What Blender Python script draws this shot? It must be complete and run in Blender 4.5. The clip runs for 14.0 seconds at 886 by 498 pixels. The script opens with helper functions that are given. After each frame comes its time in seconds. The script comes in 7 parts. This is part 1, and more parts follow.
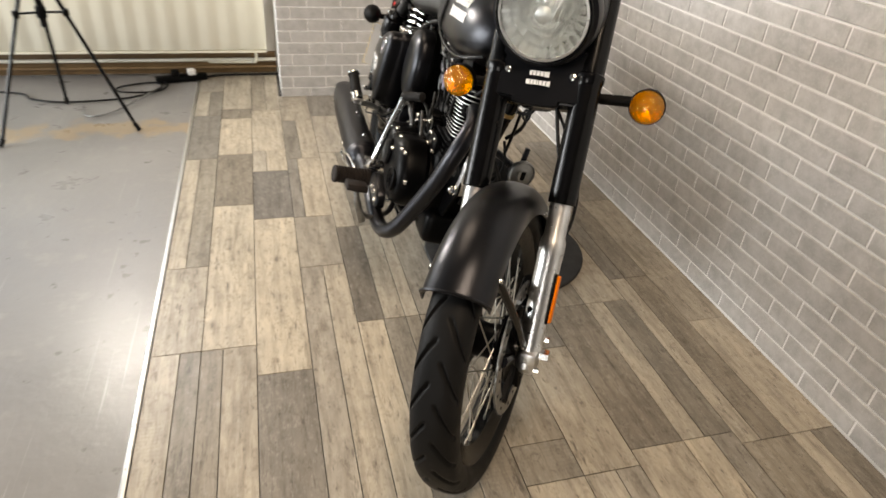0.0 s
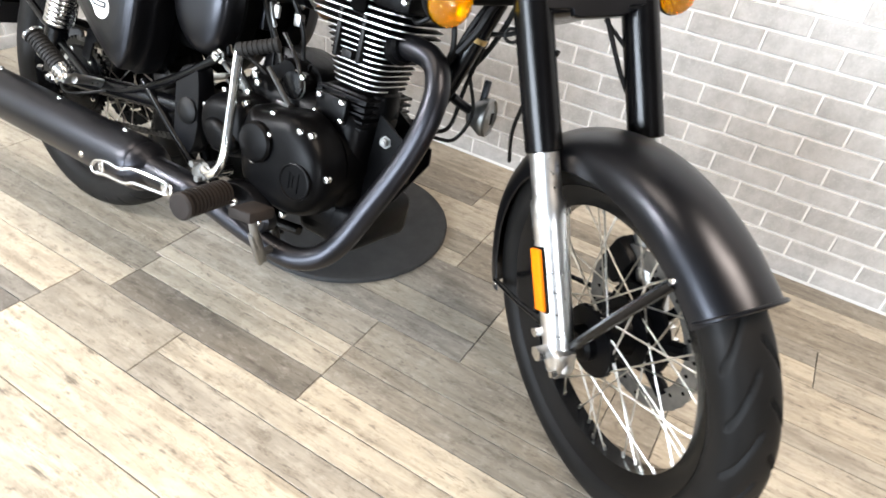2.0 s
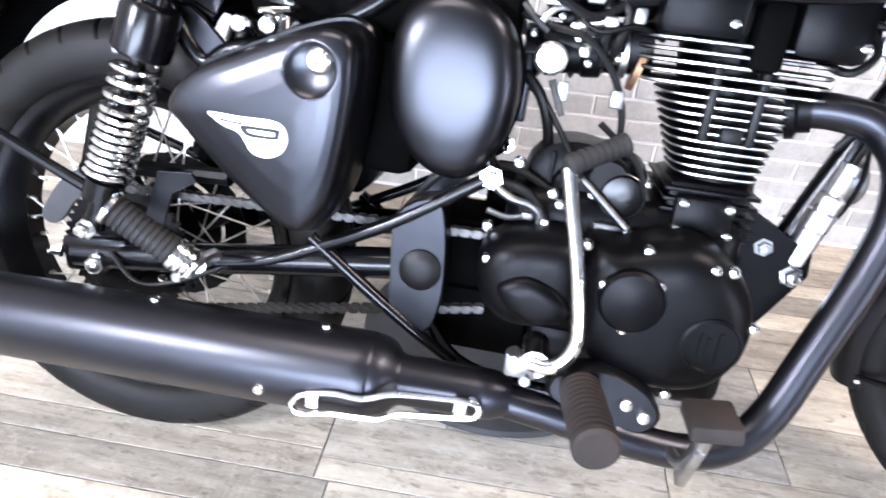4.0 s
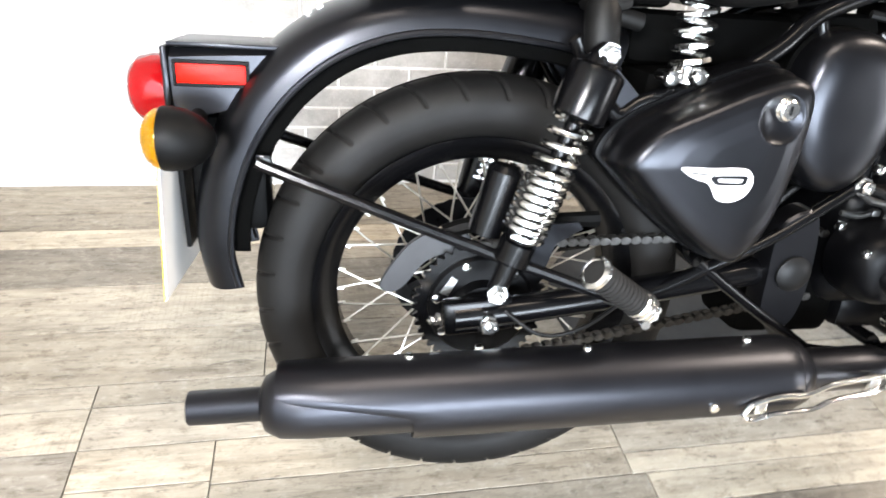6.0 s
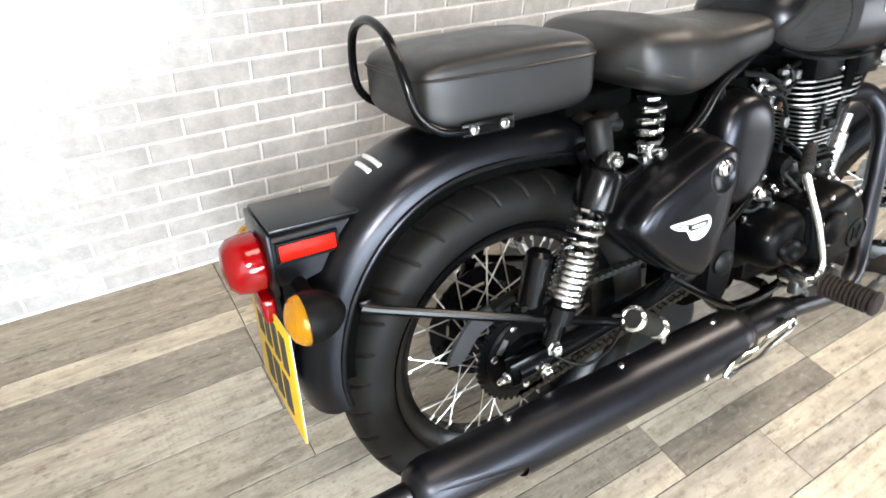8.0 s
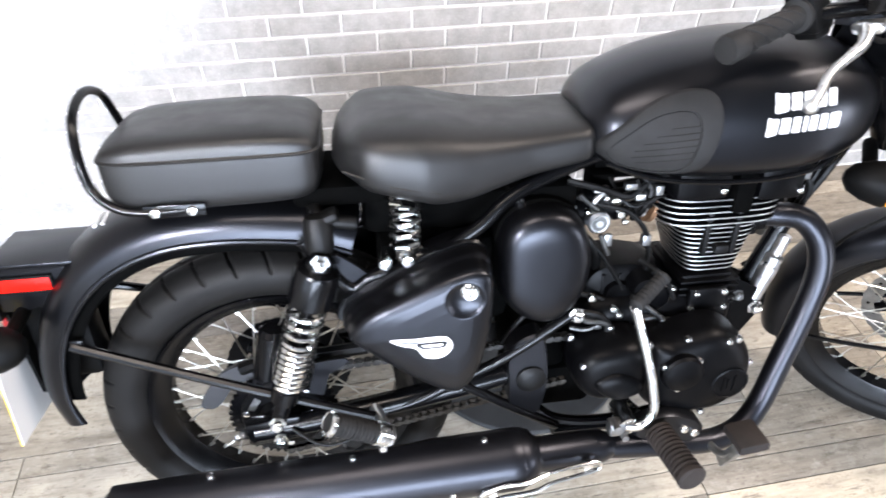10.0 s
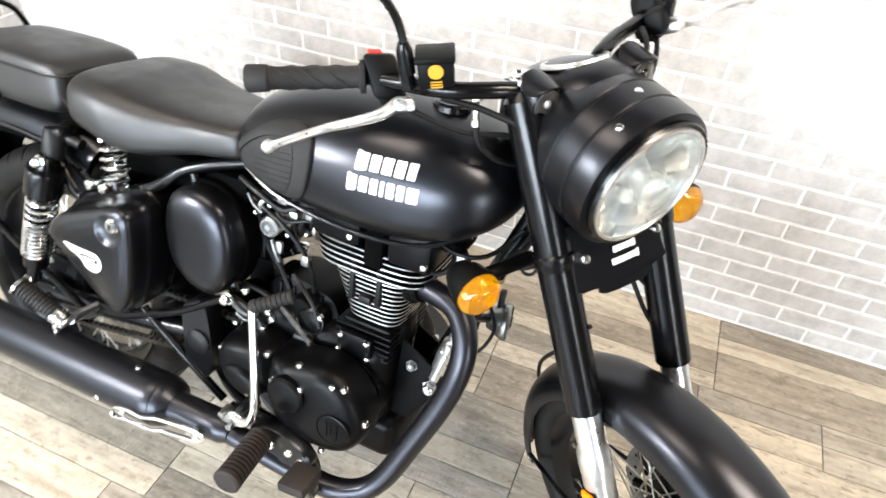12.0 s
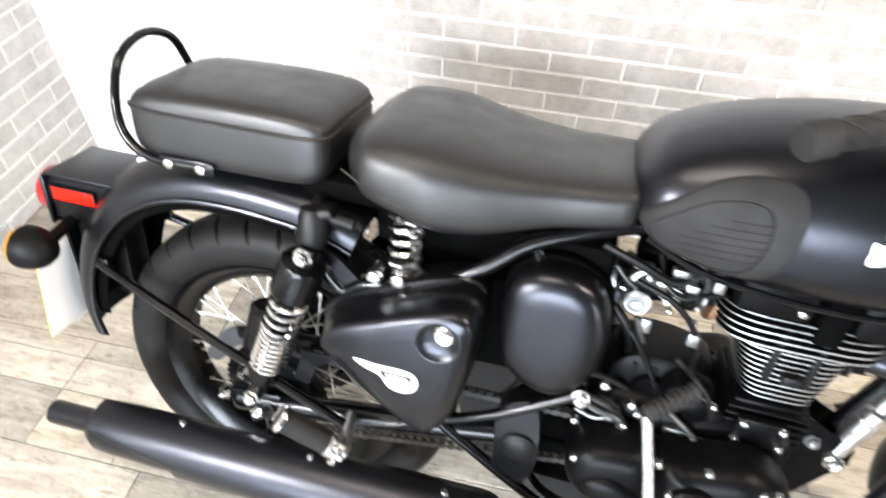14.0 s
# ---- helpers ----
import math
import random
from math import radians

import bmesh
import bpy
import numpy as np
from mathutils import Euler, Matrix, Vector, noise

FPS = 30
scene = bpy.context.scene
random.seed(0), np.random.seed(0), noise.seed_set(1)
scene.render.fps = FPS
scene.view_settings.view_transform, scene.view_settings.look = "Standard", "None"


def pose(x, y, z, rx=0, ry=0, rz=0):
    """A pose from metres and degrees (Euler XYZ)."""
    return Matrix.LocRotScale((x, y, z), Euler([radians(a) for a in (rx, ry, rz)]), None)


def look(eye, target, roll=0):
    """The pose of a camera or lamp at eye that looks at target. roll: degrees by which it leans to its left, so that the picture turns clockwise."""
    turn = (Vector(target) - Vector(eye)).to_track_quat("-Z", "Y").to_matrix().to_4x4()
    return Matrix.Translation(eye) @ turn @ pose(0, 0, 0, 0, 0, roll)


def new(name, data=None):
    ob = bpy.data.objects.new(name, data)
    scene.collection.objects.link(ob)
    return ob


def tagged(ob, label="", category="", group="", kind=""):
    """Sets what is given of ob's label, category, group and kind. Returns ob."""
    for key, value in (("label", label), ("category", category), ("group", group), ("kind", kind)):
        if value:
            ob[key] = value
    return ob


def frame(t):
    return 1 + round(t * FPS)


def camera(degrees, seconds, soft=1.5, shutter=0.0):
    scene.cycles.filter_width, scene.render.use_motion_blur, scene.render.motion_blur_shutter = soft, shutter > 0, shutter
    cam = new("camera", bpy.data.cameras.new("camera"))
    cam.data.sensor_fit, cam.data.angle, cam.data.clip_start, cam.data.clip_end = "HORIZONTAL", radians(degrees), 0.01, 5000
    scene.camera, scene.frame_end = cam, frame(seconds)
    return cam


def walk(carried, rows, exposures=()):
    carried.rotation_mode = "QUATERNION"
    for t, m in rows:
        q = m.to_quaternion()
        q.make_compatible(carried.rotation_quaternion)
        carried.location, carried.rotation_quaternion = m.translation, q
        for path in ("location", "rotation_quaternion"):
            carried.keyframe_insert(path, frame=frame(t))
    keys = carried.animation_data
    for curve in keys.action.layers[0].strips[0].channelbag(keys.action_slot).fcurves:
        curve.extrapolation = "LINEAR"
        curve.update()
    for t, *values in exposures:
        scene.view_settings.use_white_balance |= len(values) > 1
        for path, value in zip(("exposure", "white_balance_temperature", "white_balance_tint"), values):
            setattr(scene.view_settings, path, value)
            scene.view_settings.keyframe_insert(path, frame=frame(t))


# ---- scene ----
cam = camera(70.0, 14.0, 1.6, 0.3)
PATH = [
    (0, (0.691, 0.296, 1.187), (1.183, 1.912, 0.116), 4.3),
    (0.5, (0.594, 0.575, 1.137), (1.347, 2.017, -0.028), 4.8),
    (1, (0.488, 0.756, 1.095), (1.437, 2.017, -0.133), 7.5),
    (1.5, (0.357, 0.99, 1.049), (1.673, 1.946, -0.115), 7.7),
    (2, (0.275, 1.171, 1.011), (1.719, 1.876, -0.179), 8.4),
    (2.5, (0.232, 1.434, 0.993), (1.783, 2.009, -0.132), 6.4),
    (3, (0.241, 1.687, 0.942), (1.858, 2.011, -0.19), 7.6),
    (3.5, (0.353, 1.892, 0.897), (2.044, 2.036, -0.162), 4.4),
    (4, (0.422, 2.083, 0.88), (2.077, 2.24, -0.233), 5.2),
    (4.2, (0.432, 2.147, 0.886), (2.104, 2.272, -0.205), 5.5),
    (6.3, (0.464, 2.977, 0.934), (1.957, 2.406, -0.268), 5.9),
    (6.5, (0.489, 3.075, 0.93), (1.904, 2.338, -0.275), 5.5),
    (7, (0.584, 3.276, 0.975), (1.746, 2.176, -0.225), 6.4),
    (7.2, (0.64, 3.316, 1.014), (1.759, 2.186, -0.2), 5.5),
    (9.3, (0.422, 2.718, 1.339), (1.892, 2.428, 0.013), 3.5),
    (9.5, (0.43, 2.65, 1.341), (1.875, 2.357, -0.01), 3.9),
    (10, (0.464, 2.459, 1.36), (1.865, 2.173, -0.039), 1.6),
    (10.5, (0.44, 2.198, 1.351), (1.863, 2.001, -0.041), 2.3),
    (11, (0.414, 1.952, 1.368), (1.87, 1.92, -0.003), 2.6),
    (11.5, (0.49, 1.696, 1.38), (1.95, 1.784, 0.015), 5.0),
    (12, (0.486, 1.446, 1.403), (1.882, 1.973, 0.07), 3.1),
    (12.5, (0.441, 1.476, 1.396), (1.791, 2.062, 0.042), 6.6),
    (13, (0.414, 1.78, 1.37), (1.825, 2.21, 0.019), 5.3),
    (13.5, (0.475, 1.993, 1.33), (1.8, 2.206, -0.153), 6.8),
    (14, (0.588, 2.198, 1.339), (1.939, 2.481, -0.109), 1.4),
]
EXPOSURES = [(0, -0.82, 8200, 17), (0.5, -0.40, 7850, 15), (1.0, -0.36, 7580, 15), (2.0, 0.13, 7000, 15), (3.0, 0.44, 6500, 18), (4.0, 0.68, 6300, 22), (6.5, 0.28, 7100, 14), (7.0, -0.05, 7100, 14),
             (9.5, 0.15, 6700, 15), (10.0, 0.21, 6500, 18), (11.0, 0.70, 6400, 17), (12.0, 0.40, 7000, 14), (13.0, 0.28, 7000, 15), (13.5, 0.51, 7000, 16), (14.0, 0.58, 7000, 16)]
walk(cam, [(t, look(eye, target, roll)) for t, eye, target, roll in PATH], EXPOSURES)

# ---- light ----
world = bpy.data.worlds.new("world")
scene.world = world
world.use_nodes = True
sky = world.node_tree.nodes.new("ShaderNodeTexSky")
sky.sky_type, sky.sun_disc = "NISHITA", False
sky.sun_elevation, sky.sun_rotation = radians(40), radians(200)
world.node_tree.nodes["Background"].inputs[1].default_value = 0.12
world.node_tree.links.new(sky.outputs[0], world.node_tree.nodes["Background"].inputs[0])


def area_lamp(name, place, target, w, h, watts, colour, spread=180):
    data = bpy.data.lights.new(name, "AREA")
    data.shape, data.size, data.size_y, data.energy, data.color = "RECTANGLE", w, h, watts, colour
    data.spread = radians(spread)
    ob = new(name, data)
    ob.matrix_world = look(place, target)
    return ob


WEST_X = -3.6
# daylight from the window over the radiator, the shop window to the west and an unseen opening added to the south for
# the tank's highlight, a lamp head on the stand, two ceiling panels
area_lamp("window_daylight", (-1.25, 4.08, 1.51), (-1.1, 1.0, 0.8), 2.5, 1.42, 46, (0.66, 0.83, 1.0))
area_lamp("shop_window_daylight", (WEST_X + 0.04, 2.55, 1.25), (2.0, 1.9, 0.9), 2.9, 1.26, 470, (0.70, 0.85, 1.0))
area_lamp("shop_door_daylight", (-2.40, -2.96, 1.25), (1.2, 1.7, 0.8), 1.15, 1.7, 120, (0.80, 0.90, 1.0))
LAMP_AT, LAMP_TO = (-0.19, 3.355, 1.45), (1.35, 2.30, 0.70)
area_lamp("stand_lamp", LAMP_AT, LAMP_TO, 0.30, 0.30, 34, (0.87, 0.94, 1.0), 130)
for lamp_x, lamp_y, watts in ((0.95, 0.3, 78), (0.62, 2.7, 26)):
    area_lamp("panel_light", (lamp_x, lamp_y, 2.66), (lamp_x, lamp_y, 0), 0.58, 1.15, watts, (1.0, 0.91, 0.79))


# ---- materials ----
def material(name, colour, rough=0.5, metal=0.0, spec=0.5, coat=0.0, coat_rough=0.1):
    m = bpy.data.materials.new(name)
    m.use_nodes = True
    b = m.node_tree.nodes["Principled BSDF"]
    b.inputs["Base Color"].default_value = (*colour, 1)
    b.inputs["Roughness"].default_value = rough
    b.inputs["Metallic"].default_value = metal
    b.inputs["Specular IOR Level"].default_value = spec
    b.inputs["Coat Weight"].default_value = coat
    b.inputs["Coat Roughness"].default_value = coat_rough
    return m


class Nodes:
    """Shortcuts for building a node material."""

    def __init__(self, m):
        self.tree, self.bsdf = m.node_tree, m.node_tree.nodes["Principled BSDF"]

    def add(self, kind, **sets):
        n = self.tree.nodes.new("ShaderNode" + kind)
        for key, value in sets.items():
            n.inputs[key.replace("_", " ")].default_value = value
        return n

    def link(self, a, b):
        self.tree.links.new(a, b)

    def coords(self, scale=(1, 1, 1), what="Object"):
        t, m = self.add("TexCoord"), self.add("Mapping")
        m.inputs["Scale"].default_value = scale
        self.link(t.outputs[what], m.inputs["Vector"])
        return m.outputs["Vector"]

    def noise(self, vec, scale, detail=4.0, rough=0.55):
        n = self.add("TexNoise", Scale=scale, Detail=detail, Roughness=rough)
        self.link(vec, n.inputs["Vector"])
        return n.outputs["Fac"]

    def ramp(self, fac, *stops):
        r = self.add("ValToRGB")
        e = r.color_ramp.elements
        while len(e) < len(stops):
            e.new(0.5)
        for el, (pos, col) in zip(e, stops):
            el.position, el.color = pos, (*col, 1)
        self.link(fac, r.inputs["Fac"])
        return r.outputs["Color"]

    def remap(self, fac, a, b, lo=0.0, hi=1.0):
        r = self.add("MapRange")
        for key, value in (("From Min", lo), ("From Max", hi), ("To Min", a), ("To Max", b)):
            r.inputs[key].default_value = value
        self.link(fac, r.inputs["Value"])
        return r.outputs["Result"]

    def mix(self, fac, a, b, blend="MIX"):
        n = self.tree.nodes.new("ShaderNodeMix")
        n.data_type, n.blend_type = "RGBA", blend
        for socket, value in ((n.inputs[0], fac), (n.inputs[6], a), (n.inputs[7], b)):
            if hasattr(value, "links"):
                self.link(value, socket)
            elif isinstance(value, (int, float)):
                socket.default_value = value
            else:
                socket.default_value = (*value, 1)
        return n.outputs[2]

    def bump(self, height, strength, distance=0.001):
        b = self.add("Bump", Strength=strength, Distance=distance)
        self.link(height, b.inputs["Height"])
        self.link(b.outputs["Normal"], self.bsdf.inputs["Normal"])

    def colour(self, out):
        self.link(out, self.bsdf.inputs["Base Color"])

    def rough(self, out):
        self.link(out, self.bsdf.inputs["Roughness"])


def worn(name, dark, light, r0, r1, metal=0.0, scale=14.0, bump=0.0, bump_scale=300.0, spec=0.5, window_tint=(1, 1, 1)):
    """A surface whose tone and gloss drift, with a fine grain; a tint can be put into its highlights."""
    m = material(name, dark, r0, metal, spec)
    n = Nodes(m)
    n.bsdf.inputs["Specular Tint"].default_value = (*window_tint, 1)
    vec = n.coords()
    big, fine = n.noise(vec, scale), n.noise(vec, bump_scale, 2.0)
    n.colour(n.mix(n.remap(big, 0.0, 1.0, 0.3, 0.7), dark, light))
    n.rough(n.remap(n.noise(vec, scale * 2.3), r0, r1, 0.3, 0.7))
    if bump:
        n.bump(fine, bump, 0.0006)
    return m


# BLACK and PIPE: the window light's blue is put into the specular tint
BLACK = worn("matt_black_paint", (0.0012, 0.0012, 0.0014), (0.0019, 0.0019, 0.0022), 0.280, 0.315, bump=0.003, bump_scale=900, spec=0.35, window_tint=(0.86, 0.89, 1.0))
GLOSS = worn("satin_black_steel", (0.0010, 0.0010, 0.0012), (0.0020, 0.0020, 0.0023), 0.19, 0.25, spec=0.22)
PIPE = worn("black_exhaust_coating", (0.0012, 0.0012, 0.0015), (0.0022, 0.0022, 0.0027), 0.33, 0.37, bump=0.02, bump_scale=700, spec=0.42, window_tint=(0.86, 0.88, 1.0))
CASE = worn("black_engine_casting", (0.0008, 0.0008, 0.0010), (0.0016, 0.0016, 0.0019), 0.32, 0.42, bump=0.25, bump_scale=600, spec=0.085)
PLASTIC = worn("black_plastic", (0.0010, 0.0010, 0.0010), (0.0022, 0.0022, 0.0022), 0.42, 0.56, bump=0.2, bump_scale=500, spec=0.1)
TYRE = worn("dusty_tyre_rubber", (0.0042, 0.0040, 0.0038), (0.0088, 0.0083, 0.0079), 0.46, 0.60, scale=9, bump=0.2, bump_scale=400, spec=0.13)
# INNER: shade among the inner parts is put into this near-black
INNER = worn("shaded_dull_black", (0.0006, 0.0006, 0.0006), (0.0014, 0.0014, 0.0013), 0.7, 0.85, bump=0.2, bump_scale=300, spec=0.02)
RUBBER = worn("black_rubber", (0.0012, 0.0012, 0.0012), (0.0026, 0.0025, 0.0024), 0.42, 0.56, bump=0.2, bump_scale=400, spec=0.2)
GRIP = worn("dark_grey_rubber", (0.0080, 0.0077, 0.0074), (0.015, 0.0145, 0.014), 0.6, 0.78, bump=0.3, bump_scale=350, spec=0.2)
PEG = worn("brown_worn_rubber", (0.012, 0.0098, 0.0086), (0.024, 0.0185, 0.0160), 0.65, 0.8, bump=0.4, bump_scale=300, spec=0.2)
CHROME = worn("bright_plated_steel", (0.72, 0.72, 0.70), (0.80, 0.80, 0.79), 0.12, 0.24, metal=1.0, scale=30)
ALLOY = worn("brushed_aluminium", (0.62, 0.62, 0.61), (0.74, 0.74, 0.73), 0.26, 0.38, metal=1.0, scale=40, bump=0.05, bump_scale=500)
# fin metal with the shade under the tank put into its colour
SHADED_EDGE = worn("shaded_fin_edge", (0.16, 0.16, 0.16), (0.32, 0.32, 0.31), 0.3, 0.5, metal=1.0, scale=60)
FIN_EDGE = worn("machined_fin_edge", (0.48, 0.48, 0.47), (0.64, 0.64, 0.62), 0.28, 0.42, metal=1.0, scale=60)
ZINC = worn("zinc_spoke_steel", (0.50, 0.48, 0.43), (0.62, 0.60, 0.55), 0.26, 0.4, metal=1.0, scale=50)
DARK_METAL = worn("dull_dark_steel", (0.07, 0.07, 0.07), (0.13, 0.13, 0.125), 0.36, 0.5, metal=1.0, scale=40)
GREY_METAL = worn("grey_steel", (0.20, 0.20, 0.20), (0.32, 0.32, 0.31), 0.34, 0.5, metal=1.0, scale=40)
SILVER_PRINT = worn("silver_print", (0.66, 0.66, 0.65), (0.74, 0.74, 0.73), 0.35, 0.45)
GREY_PLASTIC = worn("grey_plastic_guard", (0.018, 0.0185, 0.020), (0.030, 0.0305, 0.033), 0.4, 0.5, spec=0.3)
RED_PLASTIC = material("red_plastic", (0.55, 0.03, 0.02), 0.35)
YELLOW_PRINT = material("yellow_print", (0.42, 0.22, 0.01), 0.5)
WHITE_ENAMEL = worn("cream_enamel", (0.72, 0.69, 0.60), (0.78, 0.76, 0.68), 0.3, 0.4, scale=4)
PLATE_YELLOW = material("yellow_number_plate", (0.80, 0.52, 0.01), 0.35)
PLATE_DARK = material("black_plate_print", (0.02, 0.02, 0.02), 0.5)


def lens(name, colour, rough=0.08, cells=220.0, clear=0.35, depth=0.5, spec=0.5):
    """Moulded plastic with small facets."""
    m = material(name, colour, rough, 0.0, spec)
    n = Nodes(m)
    n.bsdf.inputs["Transmission Weight"].default_value = clear
    n.bsdf.inputs["IOR"].default_value = 1.49
    v = n.add("TexVoronoi", Scale=cells, Randomness=0.35)
    n.link(n.coords(), v.inputs["Vector"])
    n.bump(v.outputs["Distance"], depth, 0.002)
    return m


AMBER = lens("amber_lens", (1.0, 0.50, 0.004), 0.05, 150.0, 0.85, 0.5)
RED_LENS = lens("red_lens", (0.20, 0.001, 0.002), 0.08, 60.0, 0.0, 0.05, 0.5)
AMBER_FLAT = lens("amber_reflector", (0.90, 0.19, 0.002), 0.4, 400.0, 0.0, 0.2, 0.2)
RED_FLAT = lens("red_reflector", (0.80, 0.008, 0.003), 0.3, 400.0, 0.0, 0.2, 0.12)
GLASS = material("clear_glass", (1, 1, 1), 0.02)
GLASS.node_tree.nodes["Principled BSDF"].inputs["Transmission Weight"].default_value = 1.0
GLASS.node_tree.nodes["Principled BSDF"].inputs["IOR"].default_value = 1.45
LAMP_GLASS = material("fluted_lamp_glass", (0.93, 0.96, 0.94), 0.05)
fluted = Nodes(LAMP_GLASS)
fluted.bsdf.inputs["Transmission Weight"].default_value = 0.97
fluted.bsdf.inputs["IOR"].default_value = 1.45
flutes = fluted.add("TexWave", Scale=45.0, Distortion=0.6, Detail=1.0)
flutes.bands_direction = "Y"
fluted.link(fluted.coords(), flutes.inputs["Vector"])
fluted.bump(flutes.outputs["Fac"], 0.12, 0.002)
MIRROR = material("bright_reflector", (0.80, 0.80, 0.78), 0.16, 1.0)


def seat_vinyl():
    m = material("black_seat_vinyl", (0.015, 0.0145, 0.0135), 0.45, 0.0, 0.42)
    n = Nodes(m)
    vec = n.coords()
    v = n.add("TexVoronoi", Scale=420.0)
    n.link(vec, v.inputs["Vector"])
    n.colour(n.mix(n.noise(vec, 9), (0.0036, 0.0034, 0.0033), (0.0064, 0.0060, 0.0058)))
    n.rough(n.remap(n.noise(vec, 22), 0.38, 0.5, 0.3, 0.7))
    n.bump(v.outputs["Distance"], 0.22, 0.0005)
    return m


VINYL = seat_vinyl()


def plank_wood():
    """Weathered boards: tone by piece, long grain, knots and saw marks."""
    m = material("weathered_plank", (0.3, 0.27, 0.22), 0.42, 0.0, 0.45)
    n = Nodes(m)
    info = n.add("ObjectInfo")
    shift = n.add("CombineXYZ")
    mul = n.add("Math")
    mul.operation = "MULTIPLY"
    mul.inputs[1].default_value = 37.0
    n.link(info.outputs["Random"], mul.inputs[0])
    for key in ("X", "Y", "Z"):
        n.link(mul.outputs[0], shift.inputs[key])
    geo, add = n.add("NewGeometry"), n.add("VectorMath")
    n.link(geo.outputs["Position"], add.inputs[0])
    n.link(shift.outputs[0], add.inputs[1])
    stretch = n.add("Mapping")
    stretch.inputs["Scale"].default_value = (1.0, 0.09, 1.0)
    n.link(add.outputs[0], stretch.inputs["Vector"])
    soft = n.add("Mapping")
    soft.inputs["Scale"].default_value = (1.0, 0.38, 1.0)
    n.link(add.outputs[0], soft.inputs["Vector"])
    grain = n.noise(stretch.outputs[0], 130.0, 6.0, 0.65)
    bands = n.noise(stretch.outputs[0], 34.0, 4.0, 0.6)
    cloud = n.noise(soft.outputs[0], 14.0, 9.0, 0.72)
    specks = n.noise(soft.outputs[0], 85.0, 4.0, 0.62)
    base = n.tree.nodes.new("ShaderNodeAttribute")
    base.attribute_type, base.attribute_name = "OBJECT", "tone"
    tone = n.ramp(base.outputs["Fac"], (0.0, (0.122, 0.108, 0.091)), (0.35, (0.245, 0.220, 0.182)), (0.65, (0.45, 0.398, 0.318)), (1.0, (0.60, 0.532, 0.418)))
    tint = n.mix(0.25, tone, n.ramp(info.outputs["Random"], (0.0, (0.30, 0.297, 0.292)), (0.5, (0.43, 0.392, 0.325)), (1.0, (0.58, 0.49, 0.37))))
    col = n.mix(n.remap(cloud, 0.0, 1.0, 0.34, 0.68), n.mix(0.75, tint, (0.60, 0.59, 0.58), "MULTIPLY"), n.mix(0.6, tint, (1.12, 1.10, 1.06), "MULTIPLY"))
    col = n.mix(n.remap(bands, 0.0, 0.48, 0.50, 0.66), col, n.mix(1.0, col, (0.52, 0.50, 0.48), "MULTIPLY"))
    col = n.mix(n.remap(grain, 0.0, 0.52, 0.54, 0.72), col, n.mix(1.0, col, (0.48, 0.45, 0.42), "MULTIPLY"))
    # worn pale patches and dark smudges
    worn_map = n.add("Mapping")
    worn_map.inputs["Scale"].default_value = (1.0, 0.55, 1.0)
    n.link(add.outputs[0], worn_map.inputs["Vector"])
    patches, smudge = n.noise(worn_map.outputs[0], 75.0, 8.0, 0.75), n.noise(worn_map.outputs[0], 42.0, 9.0, 0.8)
    col = n.mix(n.remap(patches, 0.0, 0.45, 0.52, 0.66), col, n.mix(0.5, col, (0.60, 0.565, 0.50)))
    col = n.mix(n.remap(smudge, 0.0, 0.74, 0.52, 0.65), col, n.mix(1.0, col, (0.50, 0.47, 0.44), "MULTIPLY"))
    # arched figure along each board
    arch_map = n.add("Mapping")
    arch_map.inputs["Scale"].default_value = (1.0, 0.16, 1.0)
    n.link(add.outputs[0], arch_map.inputs["Vector"])
    arch = n.add("TexWave", Scale=7.0, Distortion=16.0, Detail=4.0, Detail_Scale=1.2, Detail_Roughness=0.65)
    n.link(arch_map.outputs[0], arch.inputs["Vector"])
    col = n.mix(n.remap(arch.outputs["Fac"], 0.0, 0.36, 0.60, 1.0), col, n.mix(1.0, col, (0.60, 0.57, 0.54), "MULTIPLY"))
    # saw marks straight across the boards, in patches
    saw = n.add("TexWave", Scale=28.0, Distortion=2.2, Detail=3.0, Detail_Scale=2.0)
    saw.bands_direction = "Y"
    n.link(add.outputs[0], saw.inputs["Vector"])
    patch = n.add("Math")
    patch.operation = "MULTIPLY"
    n.link(n.remap(saw.outputs["Fac"], 0.0, 0.26, 0.70, 1.0), patch.inputs[0])
    n.link(n.remap(n.noise(soft.outputs[0], 6.0, 3.0), 0.0, 1.0, 0.56, 0.68), patch.inputs[1])
    col = n.mix(patch.outputs[0], col, n.mix(1.0, col, (0.55, 0.53, 0.50), "MULTIPLY"))
    col = n.mix(n.remap(specks, 0.0, 0.55, 0.615, 0.70), col, (0.070, 0.058, 0.046))
    crack_map = n.add("Mapping")
    crack_map.inputs["Scale"].default_value = (1.0, 0.14, 1.0)
    n.link(add.outputs[0], crack_map.inputs["Vector"])
    crack = n.noise(crack_map.outputs[0], 62.0, 5.0, 0.7)
    col = n.mix(n.remap(crack, 0.0, 0.75, 0.60, 0.70), col, (0.060, 0.048, 0.038))
    knot = n.add("TexVoronoi", Scale=3.2)
    knot_map = n.add("Mapping")
    knot_map.inputs["Scale"].default_value = (1.6, 0.8, 1.0)
    n.link(add.outputs[0], knot_map.inputs["Vector"])
    n.link(knot_map.outputs[0], knot.inputs["Vector"])
    col = n.mix(n.remap(knot.outputs["Distance"], 0.45, 0.0, 0.02, 0.085), col, (0.085, 0.066, 0.050))
    n.colour(col)
    n.rough(n.remap(grain, 0.30, 0.46, 0.3, 0.7))
    n.bump(patches, 0.5, 0.0014)
    return m


PLANK = plank_wood()


